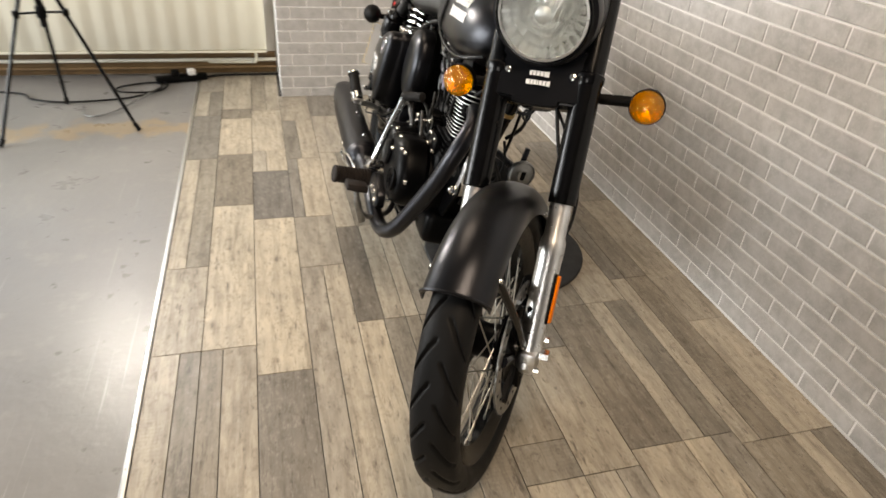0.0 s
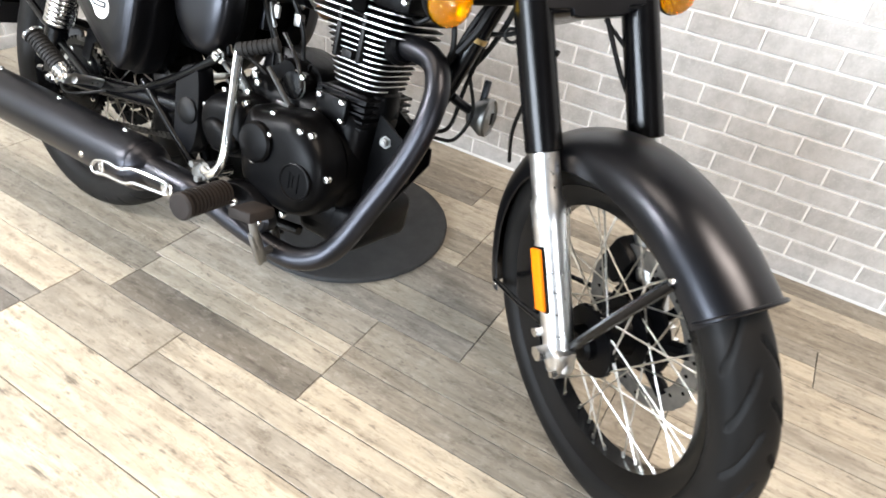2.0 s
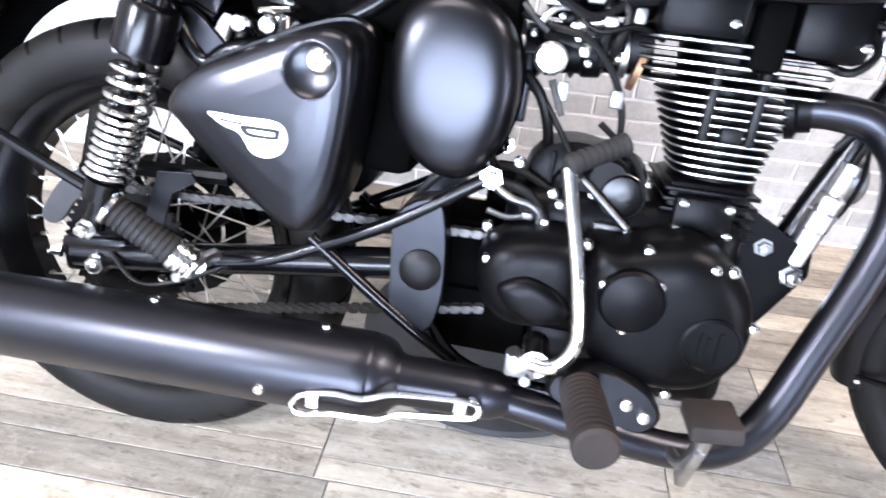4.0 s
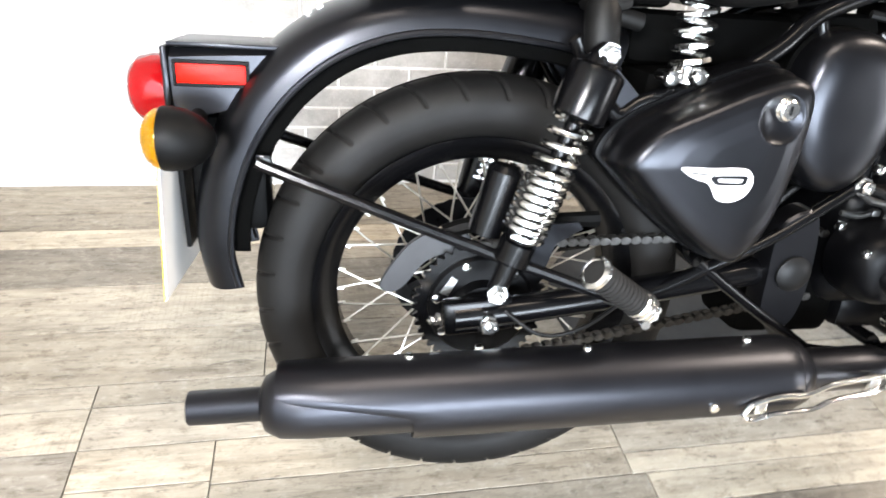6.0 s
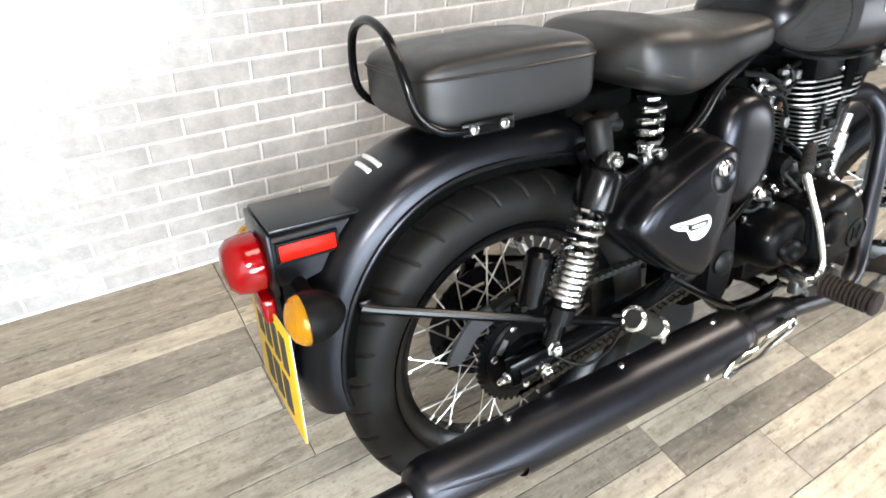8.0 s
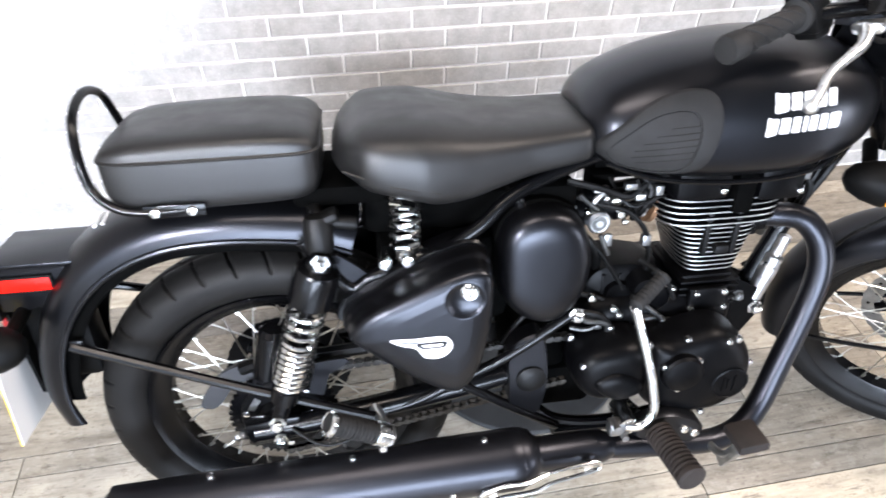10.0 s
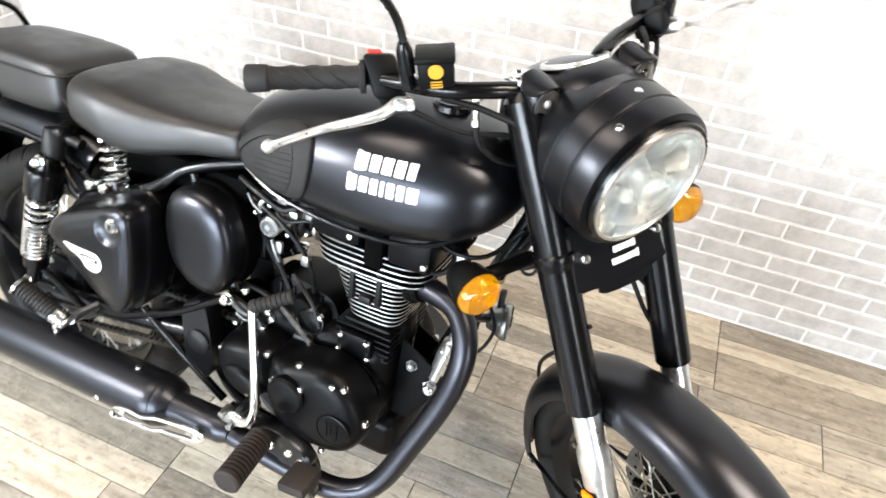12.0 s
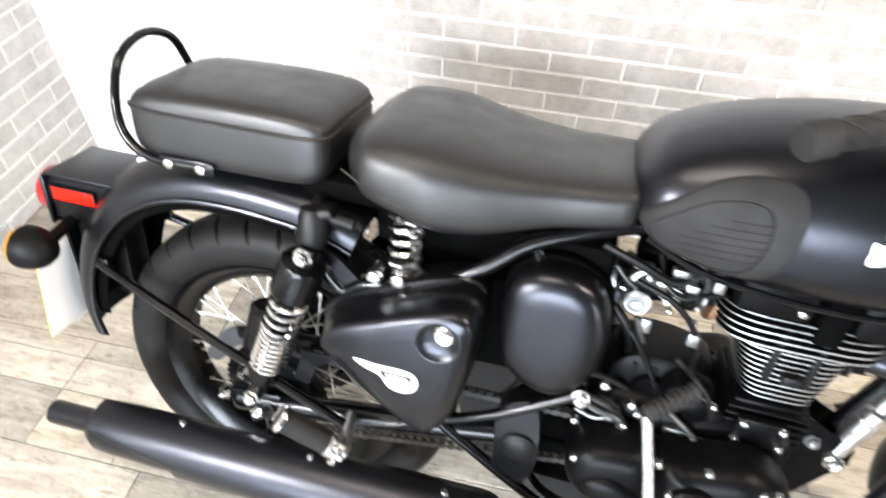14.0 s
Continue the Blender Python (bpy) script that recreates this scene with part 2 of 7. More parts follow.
def brick_face():
    m = material("grey_brick_slip", (0.42, 0.41, 0.39), 0.5)
    n = Nodes(m)
    geo, info = n.add("NewGeometry"), n.add("ObjectInfo")
    pos = geo.outputs["Position"]
    isl = n.mix(0.5, n.ramp(info.outputs["Random"], (0.0, (0.47, 0.46, 0.445)), (0.6, (0.52, 0.51, 0.495)), (1.0, (0.58, 0.57, 0.555))),
                n.ramp(geo.outputs["Random Per Island"], (0.0, (0.47, 0.46, 0.445)), (0.6, (0.53, 0.52, 0.505)), (1.0, (0.59, 0.58, 0.565))))
    cloud, fine = n.noise(pos, 19.0, 8.0, 0.72), n.noise(pos, 110.0, 5.0, 0.75)
    col = n.mix(n.remap(cloud, 0.0, 1.0, 0.36, 0.66), isl, n.mix(1.0, isl, (0.70, 0.695, 0.685), "MULTIPLY"))
    col = n.mix(n.remap(fine, 0.0, 0.6, 0.55, 0.75), col, (0.64, 0.63, 0.62))
    n.colour(col)
    n.rough(n.remap(cloud, 0.42, 0.6, 0.3, 0.7))
    n.bump(fine, 0.4, 0.0015)
    return m


BRICK = brick_face()
MORTAR = worn("white_mortar", (0.78, 0.77, 0.75), (0.84, 0.83, 0.81), 0.7, 0.85, bump=0.3, bump_scale=250)
PLASTER = worn("white_wall_paint", (0.72, 0.71, 0.68), (0.78, 0.77, 0.75), 0.6, 0.75, scale=3, bump=0.1, bump_scale=150)
# unseen walls and ceiling, kept dark so the black paint reflects less
GREY_WALL = worn("grey_wall_paint", (0.055, 0.054, 0.053), (0.075, 0.073, 0.071), 0.6, 0.75, scale=3, bump=0.1, bump_scale=150)
SKIRT_WOOD = worn("brown_stained_board", (0.13, 0.075, 0.030), (0.21, 0.125, 0.055), 0.45, 0.6, scale=9)
RADIATOR = worn("cream_radiator_enamel", (0.66, 0.63, 0.52), (0.72, 0.69, 0.58), 0.32, 0.42, scale=3)


def concrete_floor():
    m = material("grey_painted_floor", (0.26, 0.25, 0.24), 0.3, 0.0, 0.55)
    n = Nodes(m)
    vec = n.coords()
    big, mid, fine = n.noise(vec, 1.3, 5.0), n.noise(vec, 7.0, 6.0, 0.7), n.noise(vec, 60.0, 3.0)
    col = n.mix(n.remap(big, 0, 1, 0.35, 0.65), (0.205, 0.199, 0.192), (0.265, 0.256, 0.243))
    col = n.mix(n.remap(mid, 0.0, 0.5, 0.55, 0.72), col, (0.36, 0.345, 0.32))
    # pale scratches in all directions
    for turn, stretch in ((0.5, 90.0), (-0.9, 70.0)):
        spin = n.add("Mapping")
        spin.inputs["Rotation"].default_value = (0, 0, turn)
        spin.inputs["Scale"].default_value = (stretch, 1.6, 1.0)
        n.link(vec, spin.inputs["Vector"])
        col = n.mix(n.remap(n.noise(spin.outputs[0], 1.0, 2.0, 0.4), 0.0, 0.45, 0.70, 0.80), col, (0.50, 0.49, 0.47))
    # a tan streak of glue where a partition once stood
    sep, streak = n.add("SeparateXYZ"), n.noise(vec, 9.0, 4.0)
    geo = n.add("NewGeometry")
    n.link(geo.outputs["Position"], sep.inputs[0])
    dist = n.add("Math")
    dist.operation = "SUBTRACT"
    dist.inputs[1].default_value = 3.32
    n.link(sep.outputs["Y"], dist.inputs[0])
    absd = n.add("Math")
    absd.operation = "ABSOLUTE"
    n.link(dist.outputs[0], absd.inputs[0])
    addn = n.add("Math")
    n.link(absd.outputs[0], addn.inputs[0])
    n.link(n.remap(streak, -0.10, 0.10, 0.3, 0.7), addn.inputs[1])
    col = n.mix(n.remap(addn.outputs[0], 0.55, 0.0, 0.02, 0.09), col, (0.40, 0.27, 0.13))
    n.colour(col)
    n.rough(n.remap(mid, 0.24, 0.42, 0.3, 0.7))
    n.bump(n.noise(vec, 28.0, 4.0, 0.65), 0.55, 0.002)
    return m


CONCRETE = concrete_floor()
MAT = worn("grey_rubber_mat", (0.022, 0.0225, 0.023), (0.034, 0.0345, 0.035), 0.6, 0.75, bump=0.3, bump_scale=300, spec=0.3)


# ---- building blocks ----
def finish(name, mesh, mat, parent, label):
    ob = new(name, mesh)
    if mat and not mesh.materials:
        mesh.materials.append(mat)
    if parent:
        ob.parent = parent
    if label:
        ob["label"] = label
    return ob


def part(name, bm, mat, parent=None, label="", flat=False, sharp=0.6):
    """One mesh object from a bmesh, smooth but for its sharp edges."""
    bmesh.ops.recalc_face_normals(bm, faces=bm.faces)
    if not flat:
        for f in bm.faces:
            f.smooth = True
        for e in bm.edges:
            if len(e.link_faces) != 2 or e.calc_face_angle(0) > sharp:
                e.smooth = False
    mesh = bpy.data.meshes.new(name)
    bm.to_mesh(mesh)
    bm.free()
    return finish(name, mesh, mat, parent, label)


def shape():
    return bmesh.new()


def box(bm, c, s, bevel=0.0, m=None, seg=2):
    """A box of size s at c, turned by m, with rounded edges."""
    mat = Matrix.Translation(c) @ (m.to_4x4() if m else Matrix()) @ Matrix.Diagonal((*s, 1))
    r = bmesh.ops.create_cube(bm, size=1, matrix=mat)
    if bevel:
        edges = list({e for v in r["verts"] for e in v.link_edges})
        bmesh.ops.bevel(bm, geom=edges, offset=bevel, segments=seg, affect="EDGES", profile=0.5)
    return bm


def skin(bm, rings, close=True, caps=True, loop=False):
    """Faces between rings of equal length."""
    vs = [[bm.verts.new(p) for p in ring] for ring in rings]
    n = len(vs[0])
    pairs = list(zip(vs, vs[1:])) + ([(vs[-1], vs[0])] if loop else [])
    for a, b in pairs:
        for i in range(n if close else n - 1):
            j = (i + 1) % n
            bm.faces.new((a[i], a[j], b[j], b[i]))
    if caps and close and not loop:
        bm.faces.new(vs[0][::-1])
        bm.faces.new(vs[-1])
    return bm


def frame_of(d):
    d = Vector(d).normalized()
    a = d.orthogonal().normalized()
    return a, d.cross(a)


def rod(bm, p, q, r, r2=None, n=16, bevel=0.0):
    """A round bar from p to q."""
    p, q = Vector(p), Vector(q)
    r2 = r if r2 is None else r2
    a, b = frame_of(q - p)
    d = (q - p).normalized()

    def ring(c, k):
        return [c + (a * math.cos(i * math.tau / n) + b * math.sin(i * math.tau / n)) * k for i in range(n)]

    rings = [ring(p, r), ring(q, r2)]
    if bevel:
        rings = [ring(p, r - bevel), ring(p + d * bevel, r), ring(q - d * bevel, r2), ring(q, r2 - bevel)]
    return skin(bm, rings)


def glide(points, steps=8):
    """A smooth line through points."""
    pts = [Vector(p) for p in points]
    out = []
    for i in range(len(pts) - 1):
        p0, p1, p2, p3 = pts[max(i - 1, 0)], pts[i], pts[i + 1], pts[min(i + 2, len(pts) - 1)]
        for k in range(steps):
            t = k / steps
            out.append(0.5 * (2 * p1 + (p2 - p0) * t + (2 * p0 - 5 * p1 + 4 * p2 - p3) * t * t + (3 * p1 - p0 - 3 * p2 + p3) * t ** 3))
    return out + [pts[-1]]


def tube(bm, points, r, n=12, steps=8, caps=True, radii=None):
    """A bent tube through points; radii: one for each point."""
    path = glide(points, steps) if steps > 1 else [Vector(p) for p in points]
    if radii:
        rs = [v.x for v in glide([(k, 0, 0) for k in radii], steps)] if steps > 1 else radii
    else:
        rs = [r] * len(path)
    a, _ = frame_of(path[1] - path[0])
    rings = []
    for i, p in enumerate(path):
        d = (path[min(i + 1, len(path) - 1)] - path[max(i - 1, 0)]).normalized()
        a = (a - d * a.dot(d)).normalized()
        b = d.cross(a)
        rings.append([p + (a * math.cos(k * math.tau / n) + b * math.sin(k * math.tau / n)) * rs[i] for k in range(n)])
    return skin(bm, rings, caps=caps)


def lathe(bm, o, axis, profile, n=32, caps=True):
    """Rings of (radius, distance along the axis)."""
    o, axis = Vector(o), Vector(axis).normalized()
    a, b = frame_of(axis)
    return skin(bm, [[o + axis * h + (a * math.cos(i * math.tau / n) + b * math.sin(i * math.tau / n)) * r for i in range(n)] for r, h in profile], caps=caps)


def rounded(points, steps=5):
    """A closed smooth outline through 2D points."""
    n, out = len(points), []
    for i in range(n):
        p0, p1, p2, p3 = (Vector(points[(i + k - 1) % n]) for k in range(4))
        for k in range(steps):
            t = k / steps
            out.append(0.5 * (2 * p1 + (p2 - p0) * t + (2 * p0 - 5 * p1 + 4 * p2 - p3) * t * t + (3 * p1 - p0 - 3 * p2 + p3) * t ** 3))
    return out


def plate(bm, outline, v0, v1, bevel=0.0):
    """A flat plate: an outline of (u, w) between two depths v."""
    c = sum((Vector(p) for p in outline), Vector((0, 0))) / len(outline)
    rings = [(v0, 1.0), (v1, 1.0)]
    if bevel:
        size = max((Vector(p) - c).length for p in outline)
        k = 1 - bevel / size
        s = math.copysign(bevel, v1 - v0)
        rings = [(v0, 1.0), (v1 - s, 1.0), (v1, k)]
    return skin(bm, [[(c.x + (p[0] - c.x) * k, v, c.y + (p[1] - c.y) * k) for p in outline] for v, k in rings])


def dome(bm, outline, v0, v1, power=2.6, steps=10, flat=0.0):
    """A bulging cover over an outline of (u, w) from depth v0 to v1."""
    c = sum((Vector(p) for p in outline), Vector((0, 0))) / len(outline)
    rings = []
    for i in range(steps + 1):
        a = i / steps * math.pi / 2
        k = max(math.cos(a) ** (2 / power), flat)
        h = math.sin(a) ** (2 / power)
        rings.append([(c.x + (p[0] - c.x) * k, v0 + (v1 - v0) * h, c.y + (p[1] - c.y) * k) for p in outline])
        if k <= flat:
            break
    if flat == 0:
        rings = rings[:-1]
    return skin(bm, rings)


def thing(name, label, category, m=None, group="", kind=""):
    ob = new(name)
    ob.empty_display_size = 0.05
    if m:
        ob.matrix_world = m
    return tagged(ob, label, category, group, kind)


# ---- room ----
EAST, NORTH, WEST, SOUTH, HIGH, NICHE, PILLAR = 2.022, 3.703, WEST_X, -3.0, 2.7, 4.15, 0.76
STRIP = 0.317

# floors
bm = shape()
box(bm, ((STRIP + EAST) / 2 + 0.05, (SOUTH + NICHE) / 2, -0.056), (EAST - STRIP + 0.1, NICHE - SOUTH + 0.2, 0.10))
floor = tagged(part("floor", bm, material("dark_joint", (0.03, 0.027, 0.024), 0.8), flat=True),
               "weathered grey and beige wood-look plank floor", "floor", kind="structure")
bm = shape()
box(bm, ((WEST + STRIP) / 2, (SOUTH + NICHE) / 2, -0.054), (STRIP - WEST - 0.002, NICHE - SOUTH + 0.2, 0.10))
tagged(part("floor_painted", bm, CONCRETE, flat=True), "scuffed glossy grey painted floor beside the planks", "floor", kind="structure")
bm = shape()
skin(bm, [[(STRIP - 0.002, y, -0.003), (STRIP, y, 0.0015), (STRIP + 0.006, y, 0.0030), (STRIP + 0.012, y, 0.0012), (STRIP + 0.013, y, -0.003)] for y in (SOUTH, NICHE - 0.02)])
tagged(part("trim", bm, ALLOY), "bright aluminium edging strip between the two floors", "floor trim", kind="structure")

# walls
def wall(name, x0, x1, y0, y1, z0, z1, mat, label):
    b = shape()
    box(b, ((x0 + x1) / 2, (y0 + y1) / 2, (z0 + z1) / 2), (x1 - x0, y1 - y0, z1 - z0))
    return tagged(part(name, b, mat, flat=True), label, "wall", kind="structure")


wall_east = wall("wall_east", EAST, EAST + 0.12, SOUTH, NICHE + 0.1, -0.1, HIGH, MORTAR, "wall of pale grey brick slips with white joints")
wall_north = wall("wall_north", PILLAR, EAST - 0.001, NORTH, NICHE + 0.1, -0.1, HIGH, MORTAR, "brick-faced pillar of pale grey slips with white joints")
# the south opening is added out of view for the guessed lamp behind it
b = shape()
for x0, x1, z0, z1 in ((WEST, -2.99, -0.1, HIGH), (-1.81, EAST + 0.12, -0.1, HIGH), (-2.99, -1.81, -0.1, 0.38), (-2.99, -1.81, 2.12, HIGH)):
    box(b, ((x0 + x1) / 2, SOUTH - 0.05, (z0 + z1) / 2), (x1 - x0, 0.098, z1 - z0))
tagged(part("wall_south", b, GREY_WALL, flat=True), "plain grey painted wall with an opening added for a guessed light", "wall", kind="structure")
b = shape()
for y0, y1, z0, z1 in ((SOUTH - 0.1, 1.08, -0.1, HIGH), (4.02, NICHE + 0.1, -0.1, HIGH), (1.08, 4.02, -0.1, 0.60), (1.08, 4.02, 1.90, HIGH)):
    box(b, (WEST - 0.06, (y0 + y1) / 2, (z0 + z1) / 2), (0.118, y1 - y0, z1 - z0))
tagged(part("wall_west", b, GREY_WALL, flat=True), "plain grey painted wall with a wide shop window opening", "wall", kind="structure")
b = shape()
for x0, x1, z0, z1 in ((WEST, -2.55, -0.1, HIGH), (0.05, PILLAR - 0.001, -0.1, HIGH), (-2.55, 0.05, -0.1, 0.78), (-2.55, 0.05, 2.26, HIGH)):
    box(b, ((x0 + x1) / 2, NICHE + 0.05, (z0 + z1) / 2), (x1 - x0, 0.1, z1 - z0))
tagged(part("wall_niche", b, PLASTER, flat=True), "white painted wall with a window opening over the radiator", "wall", kind="structure")
b = shape()
box(b, ((WEST + EAST) / 2, (SOUTH + NICHE) / 2, HIGH + 0.05), (EAST - WEST + 0.3, NICHE - SOUTH + 0.3, 0.1))
tagged(part("ceiling", b, GREY_WALL, flat=True), "plain grey ceiling", "ceiling", kind="structure")


# ---- motorcycle ----
# Its own axes: x ahead, y to its left, z up; it leans on its side stand and its bars are turned to the right.
HEADING, LEANING, STEER, RAKE = 2.6, 14.0, 38.5, 25.3
bike = thing("motorcycle", "matt black classic motorcycle with twin seats leaning on its side stand", "motorcycle",
             Matrix.Translation((1.108, 2.612, 0.0)) @ pose(0, 0, 0, 0, 0, -90 - HEADING) @ pose(0, 0, 0, -LEANING))
AXLE_Z, REAR_R, BASE = 0.322, 0.322, 1.37
FORK = Vector((-math.sin(radians(RAKE)), 0, math.cos(radians(RAKE))))
AHEAD = Vector((FORK.z, 0, -FORK.x))
PIVOT = Vector((BASE, 0, AXLE_Z)) - AHEAD * 0.05
TURN = Matrix.Translation(PIVOT) @ Matrix.Rotation(radians(-STEER), 4, FORK) @ Matrix.Translation(-PIVOT)


AXLE = Vector((BASE, 0, AXLE_Z))
# the fork stands a degree off the steering line
SET = Matrix.Translation(AXLE) @ Matrix.Rotation(radians(-1.15), 4, "X") @ Matrix.Rotation(radians(0.9), 4, "Y") @ Matrix.Translation(-AXLE) @ TURN


def on_fork(name, b, mat, label="", parent=None, turned=None, **k):
    """A part that turns with the fork."""
    bmesh.ops.transform(b, matrix=turned or SET, verts=b.verts)
    return part(name, b, mat, parent or bike, label, **k)


def bolt(b, p, d=(0, -1, 0), r=0.008, h=0.006):
    """A domed screw head at p that looks along d."""
    lathe(b, p, d, [(r, -0.004), (r, h * 0.4), (r * 0.8, h * 0.85), (r * 0.4, h)], 12)


def bolts(name, places, parent, d=(0, -1, 0), r=0.007, mat=None):
    for p in places:
        b = shape()
        bolt(b, p, d, r)
        part(name, b, mat or CHROME, parent)


def nut(name, p, d, r, h, parent, mat=None):
    b = shape()
    lathe(b, p, d, [(r * 1.35, 0), (r * 1.35, h * 0.2), (r, h * 0.2), (r, h * 0.85), (r * 0.85, h)], 6)
    lathe(b, Vector(p) + Vector(d).normalized() * h * 0.9, d, [(r * 0.55, 0), (r * 0.55, h * 0.35), (r * 0.35, h * 0.42)], 12)
    return part(name, b, mat or CHROME, parent, flat=True)


# wheels
def tyre_mesh(radius, bead, width, pitches, slant, depth, spread):
    """A tyre with slanted grooves cut into its tread."""
    b = shape()
    mid, half, cols = (radius + bead) / 2, (radius - bead) / 2, 84
    around = pitches * 28
    rings = []
    for i in range(around):
        psi = i / around
        ring = []
        for k in range(cols + 1):
            th = radians(-150 + 300 * k / cols)
            s, c = math.sin(th), math.cos(th)
            lat = math.copysign(abs(s) ** 0.85, s)
            rad = mid + half * math.copysign(abs(c) ** 0.85, c)
            if c > 0:
                phase = (psi * pitches + slant * abs(lat) ** 1.4 + (0.5 if s > 0 else 0)) % 1.0
                clear = 0.08 if slant < 0.5 else 0.13
                if clear < abs(lat) < 0.965:
                    fade = min((abs(lat) - clear) / 0.08, (0.965 - abs(lat)) / 0.04, 1.0)
                    rad -= depth * fade * max(1.0 - abs(phase - 0.5) / spread, 0.0) ** 0.4
                if slant < 0.5 and abs(lat) < 0.035:
                    rad -= 0.0035
            if 0.42 < -c + 0.35 < 0.5:
                rad += 0.0012
            ring.append((rad * math.cos(psi * math.tau), lat * width / 2, rad * math.sin(psi * math.tau)))
        rings.append(ring)
    return skin(b, rings, close=False, loop=True)


def spoke_mesh(hub_r, rim_r, side, lead):
    b = shape()
    a = radians(lead)
    rod(b, (hub_r * math.cos(a), side * 0.034, hub_r * math.sin(a)), (rim_r, side * 0.006, 0), 0.0016, n=6)
    rod(b, (rim_r - 0.012, side * 0.0075, 0), (rim_r + 0.003, side * 0.006, 0), 0.0028, n=6)
    mesh = bpy.data.meshes.new("spoke")
    b.to_mesh(mesh)
    b.free()
    mesh.materials.append(ZINC)
    return mesh


def wheel(name, m, radius, bead, width, rim_w, disc_r, slant, label):
    b = shape()
    w = rim_w / 2
    prof = [(bead - 0.004, -w + 0.004), (bead + 0.009, -w), (bead + 0.009, -w + 0.005), (bead - 0.008, -w + 0.011), (bead - 0.021, -0.014), (bead - 0.021, 0.014), (bead - 0.008, w - 0.011), (bead + 0.009, w - 0.005), (bead + 0.009, w), (bead - 0.004, w - 0.004), (bead - 0.026, 0.016), (bead - 0.026, -0.016)]
    n = 96
    skin(b, [[(r * math.cos(i * math.tau / n), h, r * math.sin(i * math.tau / n)) for r, h in prof] for i in range(n)], loop=True)
    rim = part(name, b, GLOSS, bike, label)
    rim.matrix_local = m
    part("tyre", tyre_mesh(radius, bead + 0.002, width, *((34, slant, 0.0062, 0.050) if slant < 0.5 else (26, slant, 0.0090, 0.078))), TYRE, rim, "black tyre with slanted tread grooves", sharp=2.0)
    b = shape()
    lathe(b, (0, -0.06, 0), (0, 1, 0), [(0.022, 0), (0.030, 0.006), (0.030, 0.018), (0.060, 0.022), (0.062, 0.030), (0.040, 0.036), (0.036, 0.06), (0.040, 0.084), (0.062, 0.09), (0.060, 0.098), (0.030, 0.102), (0.030, 0.114), (0.022, 0.12)], 32)
    part("hub", b, CASE, rim)
    for side in (-1, 1):
        for lead in (-62, 62):
            mesh = spoke_mesh(0.056, bead - 0.024, side, lead)
            for k in range(10):
                ob = finish("spoke", mesh, None, rim, "")
                ob.matrix_local = Matrix.Rotation(radians(k * 36 + (9 if lead > 0 else 0) + (18 if side > 0 else 0)), 4, "Y")
    if disc_r:
        b = shape()
        n = 72
        for r0, r1 in ((disc_r - 0.034, disc_r),):
            skin(b, [[(r * math.cos(i * math.tau / n), 0.064 + h, r * math.sin(i * math.tau / n)) for r, h in ((r0, -0.002), (r1 + 0.002 * (i % 2), -0.002), (r1 + 0.002 * (i % 2), 0.002), (r0, 0.002))] for i in range(n)], loop=True)
        disc = part("brake_disc", b, GREY_METAL if slant > 0.5 else CASE, rim, "steel brake disc", flat=True)
        for k in range(24):
            a = k * math.tau / 24
            b = shape()
            r = disc_r - (0.012 if k % 2 else 0.022)
            rod(b, (r * math.cos(a), 0.0610, r * math.sin(a)), (r * math.cos(a), 0.0670, r * math.sin(a)), 0.0034, n=8)
            part("disc_hole", b, INNER, disc)
        for k in range(6):
            a = k * math.tau / 6
            b = shape()
            rod(b, (0.040 * math.cos(a), 0.061, 0.040 * math.sin(a)), ((disc_r - 0.026) * math.cos(a + 0.35), 0.064, (disc_r - 0.026) * math.sin(a + 0.35)), 0.013, n=8)
            part("carrier_arm", b, CASE, rim)
        b = shape()
        lathe(b, (0, 0.052, 0), (0, 1, 0), [(0.03, -0.012), (0.05, -0.010), (0.052, 0.0), (0.078, 0.004), (0.080, 0.010), (0.05, 0.014), (0.03, 0.014)], 32)
        part("disc_carrier", b, CASE, rim)
    return rim


rear_wheel = wheel("rear_wheel", Matrix.Translation((0, 0, AXLE_Z)), REAR_R, 0.232, 0.116, 0.084, 0.12, 0.35, "black spoked rear wheel")
front_wheel = wheel("front_wheel", TURN @ Matrix.Translation((BASE, 0, AXLE_Z)), 0.316, 0.245, 0.090, 0.066, 0.14, 1.05, "black spoked front wheel turned to the right")


# mudguards
def guard(path, half, depth, inward_to, thick=0.0022, power=0.8, cols=18):
    """A sheet bent over a wheel: its crown runs along path, its sides reach depth inward."""
    c = Vector((inward_to[0], 0, inward_to[1]))
    rings = []
    for i, p in enumerate(path):
        t = (path[min(i + 1, len(path) - 1)] - path[max(i - 1, 0)]).normalized()
        n = Vector((-t.z, 0, t.x))
        if n.dot(c - p) < 0:
            n = -n
        ring = []
        for layer in (0, 1):
            cells = range(cols + 1) if layer == 0 else range(cols, -1, -1)
            for k in cells:
                a = radians(-90 + 180 * k / cols)
                d = depth * (1 - max(math.cos(a), 0) ** power)
                ring.append(p + n * (d + thick * layer) + Vector((0, (half - thick * layer) * math.sin(a), 0)))
        rings.append(ring)
    return rings


